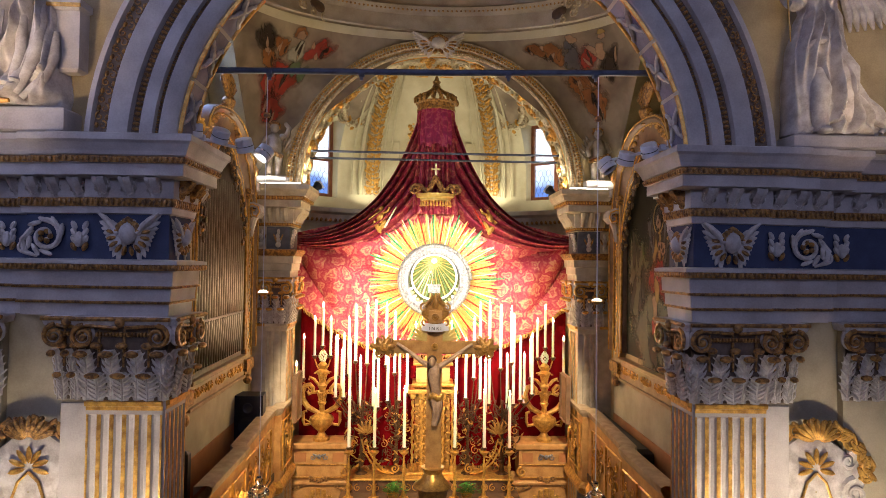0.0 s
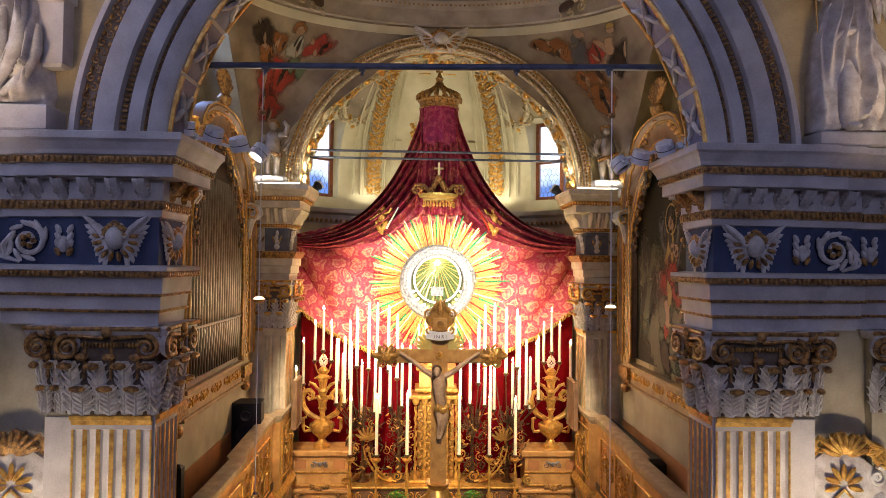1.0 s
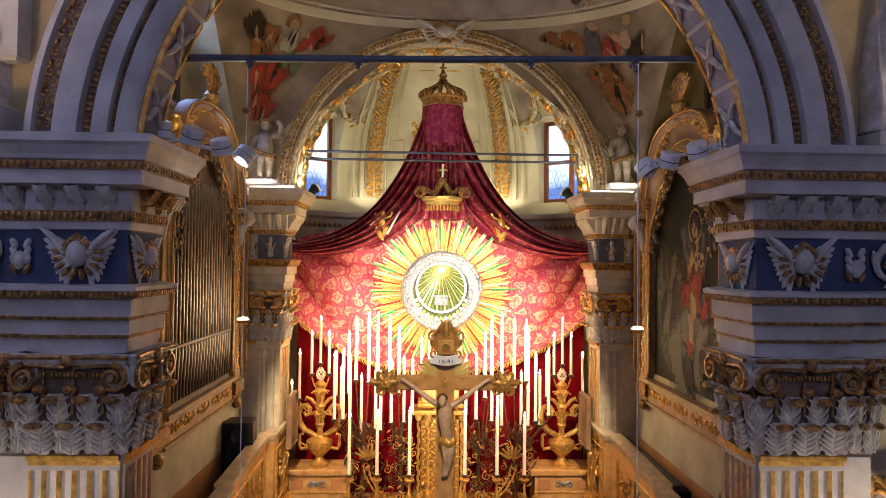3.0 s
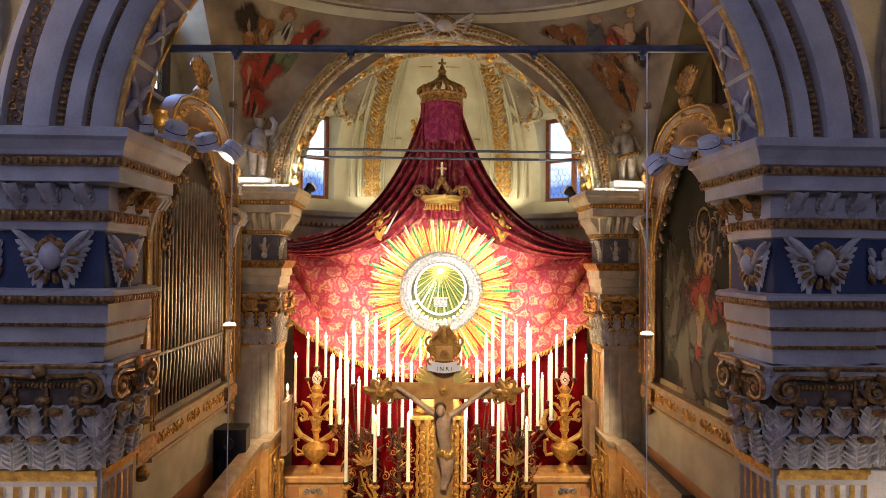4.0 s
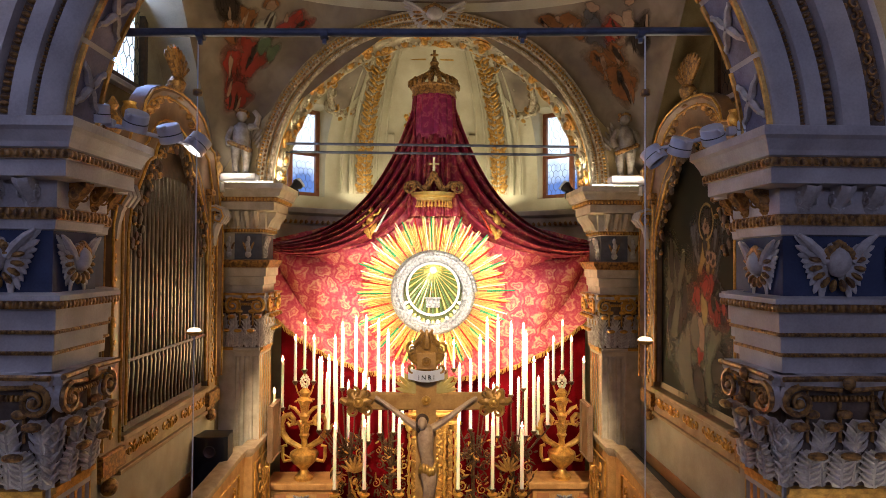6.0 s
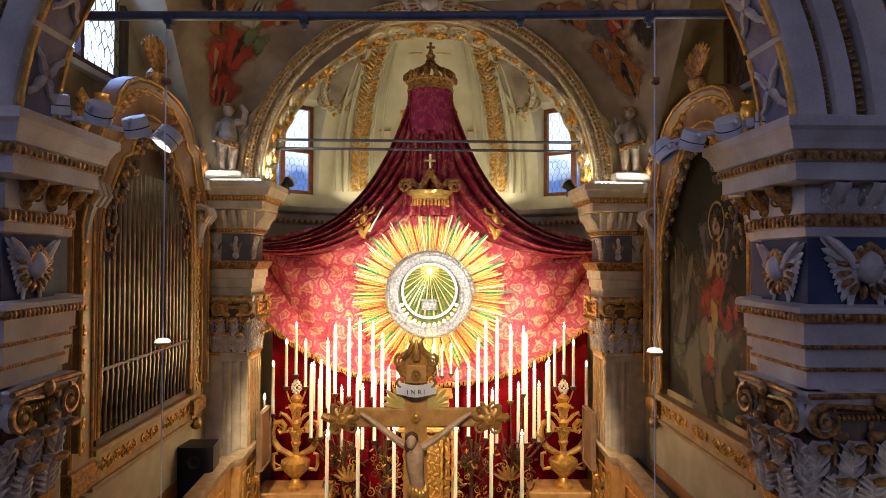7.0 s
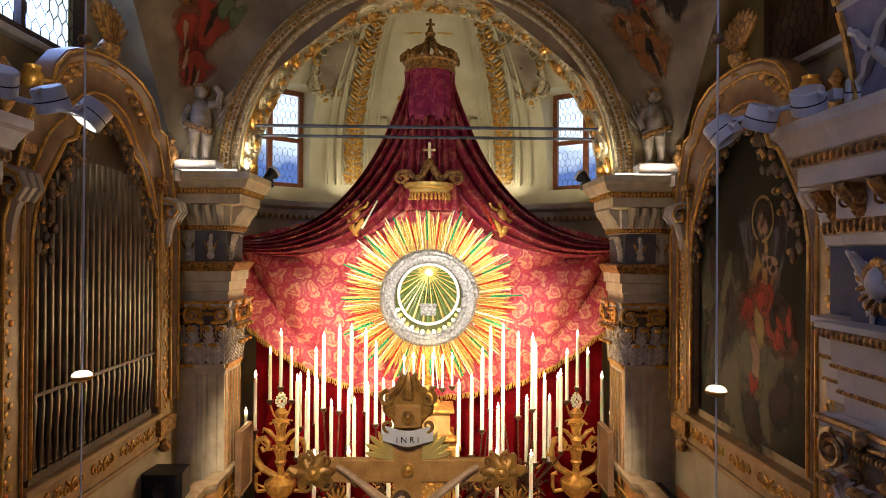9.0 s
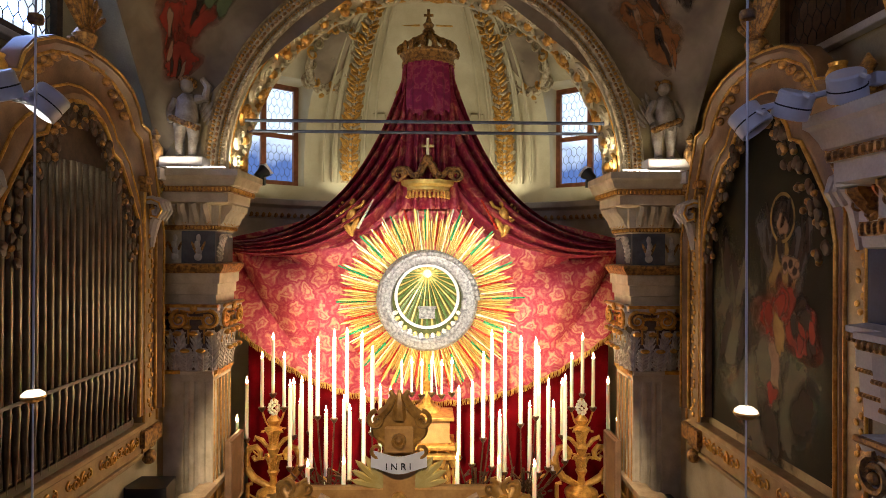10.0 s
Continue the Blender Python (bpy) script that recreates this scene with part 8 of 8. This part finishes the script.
def putto(x, y, z, s_):
    bm, bg = bmesh.new(), bmesh.new()
    h = 1.0
    for q in (-1, 1):
        tube(bm, [(x + q * 0.07, y, z), (x + q * 0.08, y - 0.02, z + 0.13), (x + q * 0.085, y, z + 0.25), (x + q * 0.075, y, z + 0.42)], [0.045, 0.05, 0.065, 0.09], 10)
        ball(bm, (x + q * 0.08, y - 0.05, z + 0.02), (0.04, 0.08, 0.03), 8, 5)
    tube(bm, [(x, y, z + 0.38), (x + 0.01, y - 0.02, z + 0.50), (x, y, z + 0.64), (x, y, z + 0.74), (x - s_ * 0.01, y - 0.01, z + 0.80)], [0.12, 0.135, 0.13, 0.11, 0.05], 12)
    ball(bm, (x - s_ * 0.01, y - 0.02, z + 0.90), (0.085, 0.09, 0.10), 12, 8)
    up = [(x - s_ * 0.12, y, z + 0.73), (x - s_ * 0.24, y - 0.03, z + 0.74), (x - s_ * 0.27, y - 0.04, z + 0.88), (x - s_ * 0.20, y - 0.04, z + 0.97)]
    dn = [(x + s_ * 0.12, y, z + 0.72), (x + s_ * 0.20, y - 0.02, z + 0.56), (x + s_ * 0.17, y - 0.07, z + 0.44)]
    if s_ > 0:
        up = [(x - 0.12, y, z + 0.73), (x - 0.20, y - 0.02, z + 0.56), (x - 0.16, y - 0.06, z + 0.45)]
    tube(bm, up, [0.06, 0.055, 0.045, 0.035][:len(up)], 8)
    tube(bm, dn, [0.06, 0.05, 0.035], 8)
    for i in range(16):
        a = i * 2.4
        ball(bg, (x - s_ * 0.01 + 0.075 * math.cos(a), y + 0.07 * math.sin(a), z + 0.94 + 0.045 * math.sin(i * 1.3)), 0.035, 6, 4)
    for i in range(9):
        v = i / 8
        ball(bg, (x - 0.15 + 0.30 * v, y - 0.09 - 0.03 * math.sin(3 * v), z + 0.36 + 0.12 * (v if s_ > 0 else 1 - v)), (0.05, 0.035, 0.04), 6, 4)
    for q in (-1, 1):
        for k in range(5):
            ball(bm, (x + q * (0.16 + 0.03 * k), y + 0.08, z + 0.74 - 0.06 * k), (0.03, 0.02, 0.15 - 0.01 * k), 6, 5, Matrix.Rotation(q * (0.35 + 0.12 * k), 3, "Y"))
    statue("putto_statue", [(bm, material("dusty_stucco", (0.42, 0.37, 0.31), (0.20, 0.16, 0.12), 0.5, scale=8.0, bump=0.3)), (bg, GILT)], "grey stucco putto with gilt hair and sash", "statue", None, "putti")
    t = thing("statue_plinth", (x, y, 7.2), "low pale plinth under a putto", "plinth", "putto plinths")
    b = bmesh.new()
    box(b, x - 0.26, x + 0.26, y - 0.18, y + 0.18, 7.18, z, 0.015)
    part("block", b, PLASTER, t)


putto(-2.88, 11.86, 7.30, -1)
putto(3.06, 11.86, 7.32, 1)

# robed figures in the nave


bm, bg = bmesh.new(), bmesh.new()
robe(bm, [(7.22, -4.20, 0.50, 0.22), (7.36, -4.20, 0.52, 0.26), (7.65, -4.16, 0.46, 0.27), (8.0, -4.08, 0.36, 0.26), (8.35, -4.05, 0.30, 0.24), (8.7, -4.12, 0.26, 0.2), (9.1, -4.2, 0.2, 0.16)],
     [(0.55, -0.15, 0.35, 0.75, 0.02, 0.07, 0.06), (0.25, -0.55, 0.2, 0.8, 0.1, 0.08, 0.07), (0.75, 0.45, 0.15, 0.62, 0.0, 0.08, 0.06), (-0.2, -0.9, 0.1, 0.85, 0.15, 0.09, 0.07), (0.6, 0.75, 0.1, 0.6, 0.05, 0.06, 0.05), (-0.45, -0.75, -0.15, 0.7, 0.0, 0.06, 0.05), (0.1, -0.35, 0.3, 0.55, 0.0, 0.05, 0.04), (0.85, 0.2, -0.2, 0.3, 0.05, 0.06, 0.05), (0.5, -0.6, -0.35, 0.22, 0.06, 0.06, 0.05)], 7.0, 2)
tube(bm, [(-3.94, 6.84, 8.45), (-3.86, 6.75, 8.05), (-3.88, 6.72, 7.7), (-4.05, 6.72, 7.32)], [0.03, 0.06, 0.065, 0.04], 12)
tube(bm, [(-4.10, 6.80, 8.45), (-4.02, 6.73, 8.05), (-4.00, 6.70, 7.7), (-4.12, 6.70, 7.30)], [0.02, 0.045, 0.05, 0.03], 12)
tube(bm, [(-3.76, 6.84, 7.95), (-3.74, 6.78, 7.7), (-3.82, 6.74, 7.45), (-4.0, 6.72, 7.28)], [0.03, 0.05, 0.05, 0.03], 12)
tube(bm, [(-4.36, 6.86, 8.3), (-4.56, 6.80, 7.9), (-4.66, 6.78, 7.6), (-4.62, 6.80, 7.42)], [0.07, 0.09, 0.10, 0.08], 12)
tube(bm, [(-4.45, 6.84, 8.3), (-4.50, 6.74, 7.95), (-4.40, 6.70, 7.6), (-4.15, 6.70, 7.38)], [0.03, 0.05, 0.05, 0.03], 8)
tube(bm, [(-4.28, 6.80, 8.5), (-4.22, 6.71, 8.1), (-4.25, 6.69, 7.75), (-4.45, 6.70, 7.42)], [0.03, 0.045, 0.05, 0.03], 8)
ball(bm, (-4.2, 6.95, 9.3), (0.12, 0.13, 0.16), 12, 8)
tube(bm, [(-4.05, 6.9, 8.95), (-3.85, 6.75, 8.6), (-4.1, 6.62, 8.45)], [0.09, 0.08, 0.06], 8)
tube(bg, [(-4.56, 6.70, 7.34), (-4.42, 6.69, 7.27), (-4.25, 6.69, 7.24), (-4.10, 6.70, 7.245)], [0.02, 0.035, 0.035, 0.02], 8)
statue("robed_statue", [(bm, STUCCO), (bg, GOLD)], "white stucco robed statue on the cornice beside the arch", "statue", None, "nave statues")
bm, bg = bmesh.new(), bmesh.new()
robe(bm, [(7.12, 4.00, 0.48, 0.2), (7.25, 3.99, 0.46, 0.22), (7.6, 3.90, 0.37, 0.22), (7.95, 3.86, 0.29, 0.2), (8.3, 3.88, 0.22, 0.17), (8.42, 3.88, 0.17, 0.14), (8.6, 3.88, 0.21, 0.16), (8.85, 3.88, 0.22, 0.15), (9.1, 3.88, 0.12, 0.1)],
     [(-0.2, -0.85, 0.0, 0.55, 0.0, 0.09, 0.06), (0.0, -0.62, 0.12, 0.5, 0.0, 0.07, 0.05), (0.15, -0.05, 0.05, 0.62, 0.02, 0.07, 0.07), (0.2, -0.45, 0.25, 0.42, 0.05, 0.05, 0.06), (0.3, 0.85, -0.15, 0.55, 0.0, 0.08, 0.07), (0.5, 0.55, 0.1, 0.58, 0.03, 0.08, 0.06), (0.2, 0.25, 0.12, 0.45, 0.0, 0.06, 0.06), (0.65, 0.98, 0.0, 0.4, 0.02, 0.07, 0.06), (-0.5, -0.95, 0.0, 0.6, 0.1, 0.08, 0.05), (0.35, 0.7, -0.2, 0.25, 0.0, 0.07, 0.05), (-0.4, 0.5, -0.1, 0.95, 0.68, 0.08, 0.03)], 6.98, 5)
tube(bm, [(3.80, 6.84, 7.75), (3.78, 6.74, 7.55), (3.77, 6.75, 7.35), (3.80, 6.76, 7.14)], [0.09, 0.10, 0.085, 0.07], 14)
ball(bm, (3.80, 6.71, 7.14), (0.06, 0.10, 0.04), 10, 6)
tube(bm, [(3.98, 6.84, 8.02), (4.06, 6.76, 7.75), (4.05, 6.74, 7.5), (4.10, 6.80, 7.25)], [0.08, 0.12, 0.11, 0.07], 14)
tube(bm, [(3.66, 6.84, 8.0), (3.80, 6.77, 8.06), (3.98, 6.78, 8.1), (4.12, 6.86, 8.02)], [0.03, 0.04, 0.045, 0.03], 8)
for i in range(4):
    tube(bm, [(4.16 + 0.03 * i, 6.84, 7.75 - 0.12 * i), (4.26 + 0.04 * i, 6.78, 7.46 - 0.06 * i), (4.40 + 0.03 * i, 6.78, 7.36 - 0.05 * i), (4.50 - 0.02 * i, 6.80, 7.28 - 0.045 * i)], [0.03, 0.055, 0.05, 0.03], 9)
ball(bm, (3.88, 6.95, 9.28), (0.12, 0.13, 0.16), 12, 8)
tube(bm, [(3.68, 6.92, 8.80), (3.56, 6.84, 8.52), (3.54, 6.74, 8.42)], [0.11, 0.115, 0.09], 12)
tube(bm, [(3.56, 6.76, 8.42), (3.48, 6.68, 8.36), (3.38, 6.63, 8.36)], [0.055, 0.05, 0.04], 10)
for i in range(7):
    tube(bm, [(4.02 + 0.02 * i, 7.02, 8.95), (4.16 + 0.05 * i, 6.98, 8.75), (4.24 + 0.075 * i, 6.97, 8.42 - 0.02 * math.sin(i)), (4.27 + 0.085 * i, 6.99, 8.24 + 0.012 * i)], [0.03, 0.045, 0.042, 0.012], 8)
tube(bg, [(3.36, 6.62, 8.60), (3.40, 6.62, 7.98)], [0.012, 0.006], 6)
for i in range(4):
    ball(bg, (4.48 + 0.02 * (i % 2), 6.76, 7.24 + 0.04 * i), 0.028, 6, 4)
statue("robed_statue", [(bm, STUCCO), (bg, GOLD)], "white stucco winged statue with gilt staff", "statue", None, "nave statues")
for x0, x1, z in ((-4.75, -3.60, 7.2), (3.5, 5.1, 7.10)):
    t = thing("statue_plinth", ((x0 + x1) / 2, 7.0, 6.98), "low pale plinth under the statue", "plinth", "statue plinths")
    bm = bmesh.new()
    box(bm, x0, x1, 6.72, 7.02, 6.96, z, 0.02)
    part("block", bm, PLASTER, t)
bm = bmesh.new()
box(bm, -3.95, -3.55, 6.85, 7.02, 7.58, 8.22, 0.03)
box(bm, -3.99, -3.52, 6.80, 7.02, 8.18, 8.30, 0.03)
t = thing("stucco_block", (-3.75, 6.95, 7.2), "pale stucco seat block with gilt edge", "block")
part("block", bm, PLASTER, t)
bm = bmesh.new()
box(bm, -3.99, -3.52, 6.792, 6.81, 8.20, 8.235)
part("gilt_edge", bm, GOLD, t)

# cartouches on the nave piers
for s_, M in ((-1, LEFT), (1, RIGHT)):
    cx_, cz_ = -3.98, 3.55
    f = Frame((cx_, 7.16, 0), (1, 0, 0), (0, -1, 0))
    t = thing("cartouche", M @ Vector((cx_, 7.1, 3.0)), "white stucco cartouche with gilt scrollwork and leaves", "cartouche", "cartouches")
    bm = bmesh.new()
    rows = []
    for k, o in ((1.0, 0.0), (0.97, 0.05), (0.85, 0.08), (0.4, 0.10), (0.02, 0.11)):
        rows.append([f.at(k * (0.56 + 0.06 * math.sin(3 * a)) * math.cos(a), o, cz_ - 0.1 + k * (0.56 + 0.05 * math.cos(4 * a)) * math.sin(a)) for a in [2 * math.pi * i / 40 for i in range(41)]])
    quads(bm, rows)
    part("shield", bm, STUCCO, t, "white shield", M)
    for q in (-1, 1):
        for a_, z_, r_, hd, tn, th_ in ((0.42, 3.42, 0.16, 1, 1.5, 0.26), (0.36, 3.76, 0.10, -1, 1.4, 0.28)):
            bm = bmesh.new()
            scroll(bm, f, q * a_, 0.08, z_, r_, q * hd, tn, th_)
            part("white_scroll", bm, STUCCO, t, "", M)
    bm = bmesh.new()
    rnd = random.Random(11)
    for i in range(17):
        a = math.pi * (0.0 + 1.0 * i / 16)
        px_, pz_ = 0.56 * math.cos(a), cz_ + 0.05 + 0.50 * math.sin(a)
        scroll(bm, f, px_, 0.09, pz_, 0.07 + 0.02 * rnd.random(), 1 if i % 2 else -1, 1.3, 0.32, 14)
        for q in range(3):
            ball(bm, f.at(px_ + rnd.uniform(-0.06, 0.06), 0.09, pz_ + rnd.uniform(-0.06, 0.06)), (0.03, 0.03, 0.07), 7, 5, Matrix.Rotation(rnd.uniform(-1.5, 1.5), 3, "Y"))
    for i in range(9):
        a = radians(20 + 17.5 * i)
        ball(bm, f.at(0.15 * math.cos(a), 0.13, cz_ + 0.42 + 0.13 * math.sin(a)), (0.035, 0.035, 0.11), 7, 5, Matrix.Rotation(math.pi / 2 - a, 3, "Y"))
    part("gilt_crest", bm, GILT if s_ < 0 else GOLD, t, "gilt shell crest and leaves", M, True, "stuff")
    bm = bmesh.new()
    for i in range(7):
        a = radians(-15 + 35 * i)
        ball(bm, f.at(0.12 * math.cos(a), 0.12, cz_ + 0.14 + 0.13 * math.sin(a)), (0.03, 0.015, 0.085), 6, 4, Matrix.Rotation(math.pi / 2 - a, 3, "Y"))
    for q in (-1, 1):
        tube(bm, [f.at(0, 0.12, cz_ + 0.1), f.at(q * 0.10, 0.12, cz_), f.at(q * 0.16, 0.12, cz_ - 0.18)], 0.014, 6)
    for i in range(9):
        ball(bm, f.at(-0.16 + 0.04 * i, 0.12, cz_ - 0.32 + 0.05 * math.sin(math.pi * i / 8)), (0.045, 0.03, 0.05), 6, 4)
    part("gilt_flower", bm, GOLD, t, "gilt flower and stalks", M, True, "stuff")

# ---- apse arch crown, half dome ornaments ----
f = Frame((PC, 11.86, 0), (1.7, 0, 0), (0, -1, 0))
cherub(f, 0.0, 9.80, 0.95, None, 2, "arch cherub")
for s_ in (-1, 1):
    # stucco shell cartouches over the apse windows
    a = s_ * 0.57
    ZC = 9.72
    x, y = apse_at(a, apse_k(ZC) * 0.985)
    n = Vector((PC - x, EC - y, 0)).normalized()
    f = Frame((x, y, 0), (-n.y, n.x, 0), n)

    def lean(z):
        return 0.02 + 0.82 * (z - ZC) + 0.35 * max(0.0, z - ZC) ** 2

    t = thing("stucco_cartouche", f.at(0, 0, ZC), "gilt edged stucco cartouche with faded painting in the half dome", "cartouche", "half dome cartouches")
    bm = bmesh.new()
    rows = []
    for k in (1.0, 0.8, 0.05):
        rows.append([f.at(k * 0.36 * math.cos(q), lean(ZC + k * 0.40 * math.sin(q)) + 0.03, ZC + k * 0.40 * math.sin(q)) for q in [2 * math.pi * i / 30 for i in range(31)]])
    quads(bm, rows)
    part("painted_oval", bm, FRESCO, t, "faded brown painting")
    bm, bg = bmesh.new(), bmesh.new()
    for i in range(18):
        q = 2 * math.pi * i / 18
        z = ZC + 0.46 * math.sin(q)
        scroll(bm if i % 3 else bg, f, 0.42 * math.cos(q), lean(z) + 0.06, z, 0.115, 1 if i % 2 else -1, 1.2, 0.3, 14)
    for q in (-1, 1):
        tube(bm, [f.at(q * u, lean(z) + 0.07, z) for u, z in ((0.46, 9.75), (0.42, 9.50), (0.28, 9.32), (0.08, 9.18))], [0.05, 0.07, 0.065, 0.045], 7)
        scroll(bm, f, q * 0.32, lean(9.30) + 0.08, 9.30, 0.15, -q, 1.5, 0.28)
        scroll(bg, f, q * 0.36, lean(10.1) + 0.08, 10.10, 0.11, q, 1.4, 0.28)
    for i in range(7):
        z = 9.14 - 0.07 * i
        ball(bm if i % 2 else bg, f.at(0.03 * math.sin(i * 2), lean(z) + 0.06, z), (0.075 - 0.008 * i, 0.04, 0.06), 7, 4)
    part("stucco_scroll_frame", bm, SHADESTUCCO, t, "cream scroll frame", None, True, "stuff")
    part("gilt_scroll", bg, GOLD, t, "gilt scrolls", None, True, "stuff")
# niche at the back of the apse with gilt sprays, behind the crown
t = thing("apse_niche_frame", (PC, 16.3, 8.2), "cream stucco niche frame with gilt sprays", "niche")
bm = bmesh.new()
for rr in (0.85, 1.0, 1.08):
    arch(bm, PC, 8.9, [(rr, 16.45), (rr, 16.36), (rr + 0.05, 16.34), (rr + 0.06, 16.45)], 0, 180, 24)
for s_ in (-1, 1):
    box(bm, PC + s_ * 0.98 - 0.13, PC + s_ * 0.98 + 0.13, 16.30, 16.55, 7.2, 8.9, 0.02)
part("frame", bm, CREAM, t)
bm = bmesh.new()
for s_ in (-1, 1):
    for i in range(26):
        ball(bm, (PC + s_ * (0.55 + 0.05 * math.sin(i * 2.1)), 16.25, 8.1 + 0.075 * i), (0.06, 0.03, 0.05), 6, 4, Matrix.Rotation(s_ * 0.7, 3, "Y"))
for i in range(18):
    a = math.pi * i / 17
    tube(bm, [(PC + k * math.cos(a), 15.5, 10.35 + 0.7 * k * math.sin(a)) for k in (0.15, 0.45, 0.6)], [0.02, 0.03, 0.01], 5)
part("gilt_spray", bm, GOLD, t, "gilt leaf sprays", None, True, "stuff")

# ---- pendentive paintings, drum ornaments ----


def patch(name, sx, th, tt, w, h, mat, lift, tilt=0.0):
    """A painted patch that lies on a pendentive round the place (th, tt)."""
    bm = bmesh.new()
    fade = bm.verts.layers.float.new("fade")
    last = None
    for e in range(5):
        now = []
        for i in range(26):
            a = 2 * math.pi * i / 26
            k = (0.04 + 0.24 * e) * (1 + 0.15 * math.sin(3 * a + tt * 11) + 0.08 * math.sin(5 * a + th * 5))
            u, v = w * k * math.cos(a), h * k * math.sin(a)
            u, v = u * math.cos(tilt) - v * math.sin(tilt), u * math.sin(tilt) + v * math.cos(tilt)
            now.append(bm.verts.new(pend(th + u, min(0.99, max(0.02, tt + v)), sx, 1, lift)))
            now[-1][fade] = 1 - e / 4
        if last:
            for i in range(26):
                bm.faces.new((last[i - 1], last[i], now[i], now[i - 1]))
        else:
            bm.faces.new(now)
        last = now
    return part(name, bm, mat, None)


for sx in (-1, 1):
    t = thing("pendentive_fresco", pend(radians(90 - sx * 42), 0.5, sx, 1), "faded red and brown fresco of a seated robed figure" if sx < 0 else "faded orange and grey fresco of robed figures", "fresco", "pendentive frescoes")
    rnd = random.Random(21 + sx)
    if sx < 0:
        # clouds, mantle, skirt, bodice, hair and head of the seated figure
        spec = [(149, 0.80, 0.12, 0.09, PAINT_DARK, 0), (141, 0.50, 0.20, 0.17, PAINT_RED, -0.2), (134, 0.58, 0.17, 0.13, PAINT_RED, 0.2), (137, 0.38, 0.22, 0.10, PAINT_RED, 0), (124, 0.79, 0.13, 0.075, PAINT_RED, -0.5), (147, 0.69, 0.09, 0.07, PAINT_ORANGE, 0.2), (141, 0.78, 0.08, 0.07, PAINT_ORANGE, 0.6), (133, 0.75, 0.075, 0.085, PAINT_WHITE, 0), (131, 0.66, 0.06, 0.07, PAINT_GREEN, 0.2), (126, 0.63, 0.06, 0.06, PAINT_GREEN, -0.2), (134.5, 0.885, 0.058, 0.046, PAINT_ORANGE, 0), (134, 0.87, 0.036, 0.034, PAINT_SKIN, 0), (149, 0.73, 0.03, 0.02, PAINT_SKIN, 0)]
    else:
        spec = [(30, 0.70, 0.12, 0.12, PAINT_DARK, 0), (57, 0.82, 0.13, 0.085, PAINT_ORANGE, 0.5), (63, 0.85, 0.08, 0.05, PAINT_ORANGE, 0.4), (48, 0.58, 0.20, 0.16, PAINT_ORANGE, -0.2), (44, 0.48, 0.20, 0.13, PAINT_ORANGE, 0), (49, 0.76, 0.09, 0.11, PAINT_GREY, 0.1), (42, 0.76, 0.10, 0.08, PAINT_RED, -0.4), (35, 0.79, 0.065, 0.06, PAINT_SKIN, 0.2), (39, 0.81, 0.06, 0.025, PAINT_SKIN, 0.6), (47, 0.895, 0.045, 0.038, PAINT_SKIN, 0), (49, 0.86, 0.035, 0.035, PAINT_GREY, 0), (33, 0.885, 0.042, 0.036, PAINT_SKIN, 0), (33, 0.905, 0.042, 0.02, PAINT_YELLOW, 0)]
    for e, (deg, tt, w, h, mt, tilt) in enumerate(spec):
        lift = 0.004 + 0.0012 * e
        jobs = [("painted_shape", radians(deg), tt, w, h, mt, lift, tilt)]
        if w > 0.07 and mt is not PAINT_GREY:
            for q in range(5):
                jobs.append(("painted_fold", radians(deg) + w * rnd.uniform(-0.6, 0.6), tt + h * rnd.uniform(-0.5, 0.5), w * 0.13, h * rnd.uniform(0.35, 0.6), rnd.choice((PAINT_DARK, PAINT_DARK, PAINT_SKIN, mt)), lift + 0.0002 * (q + 1), tilt + rnd.uniform(-0.5, 0.5)))
        for nm, th_, tt_, w_, h_, m_, l_, ti_ in jobs:
            o = patch(nm, sx, th_, tt_, w_, h_, m_, l_, ti_)
            o.parent = t
            o.matrix_parent_inverse = Matrix.Translation(t.location).inverted()
    # gilt scroll cartouche above each fresco, on the ring
    th = radians(90 - sx * 41)
    x, y = ring(th, 0.99)
    n = Vector((PC - x, VY - y, 0)).normalized()
    f = Frame((x, y, 0), (-n.y, n.x, 0), n)
    t = thing("ring_cartouche", f.at(0, 0, VZ + 0.18), "gilt and pale scroll cartouche on the dome ring", "cartouche", "ring cartouches")
    bm = bmesh.new()
    ball(bm, f.at(0, 0.03, VZ + 0.2), (0.20, 0.03, 0.10), 14, 6, f.m)
    part("brown_tablet", bm, DARKWOOD, t, "dark brown tablet")
    bm = bmesh.new()
    for q in (-1, 1):
        for a, c_, r_, hd in ((0.28, 0.29, 0.10, 1), (0.36, 0.10, 0.10, -1), (0.50, 0.22, 0.08, 1), (0.12, 0.36, 0.08, -1), (0.14, 0.04, 0.08, 1), (0.64, 0.12, 0.06, -1), (0.78, 0.16, 0.05, 1), (0.90, 0.10, 0.04, -1)):
            scroll(bm, f, q * a, 0.04, VZ + c_, r_, q * hd, 1.4, 0.28, 16)
    part("scrollwork", bm, SHADESTUCCO, t, "pale gilt-touched scrollwork", None, True, "stuff")
bm = bmesh.new()
for i in range(240):
    x, y = ring(2 * math.pi * i / 240, 0.955)
    if y > VY - 0.5:
        ball(bm, (x, y, VZ + 0.36), (0.022, 0.022, 0.02), 5, 4)
o = part("ring_beads", bm, GILT, None)
tagged(o, "gilt bead moulding round the dome ring", "moulding", "", "stuff")
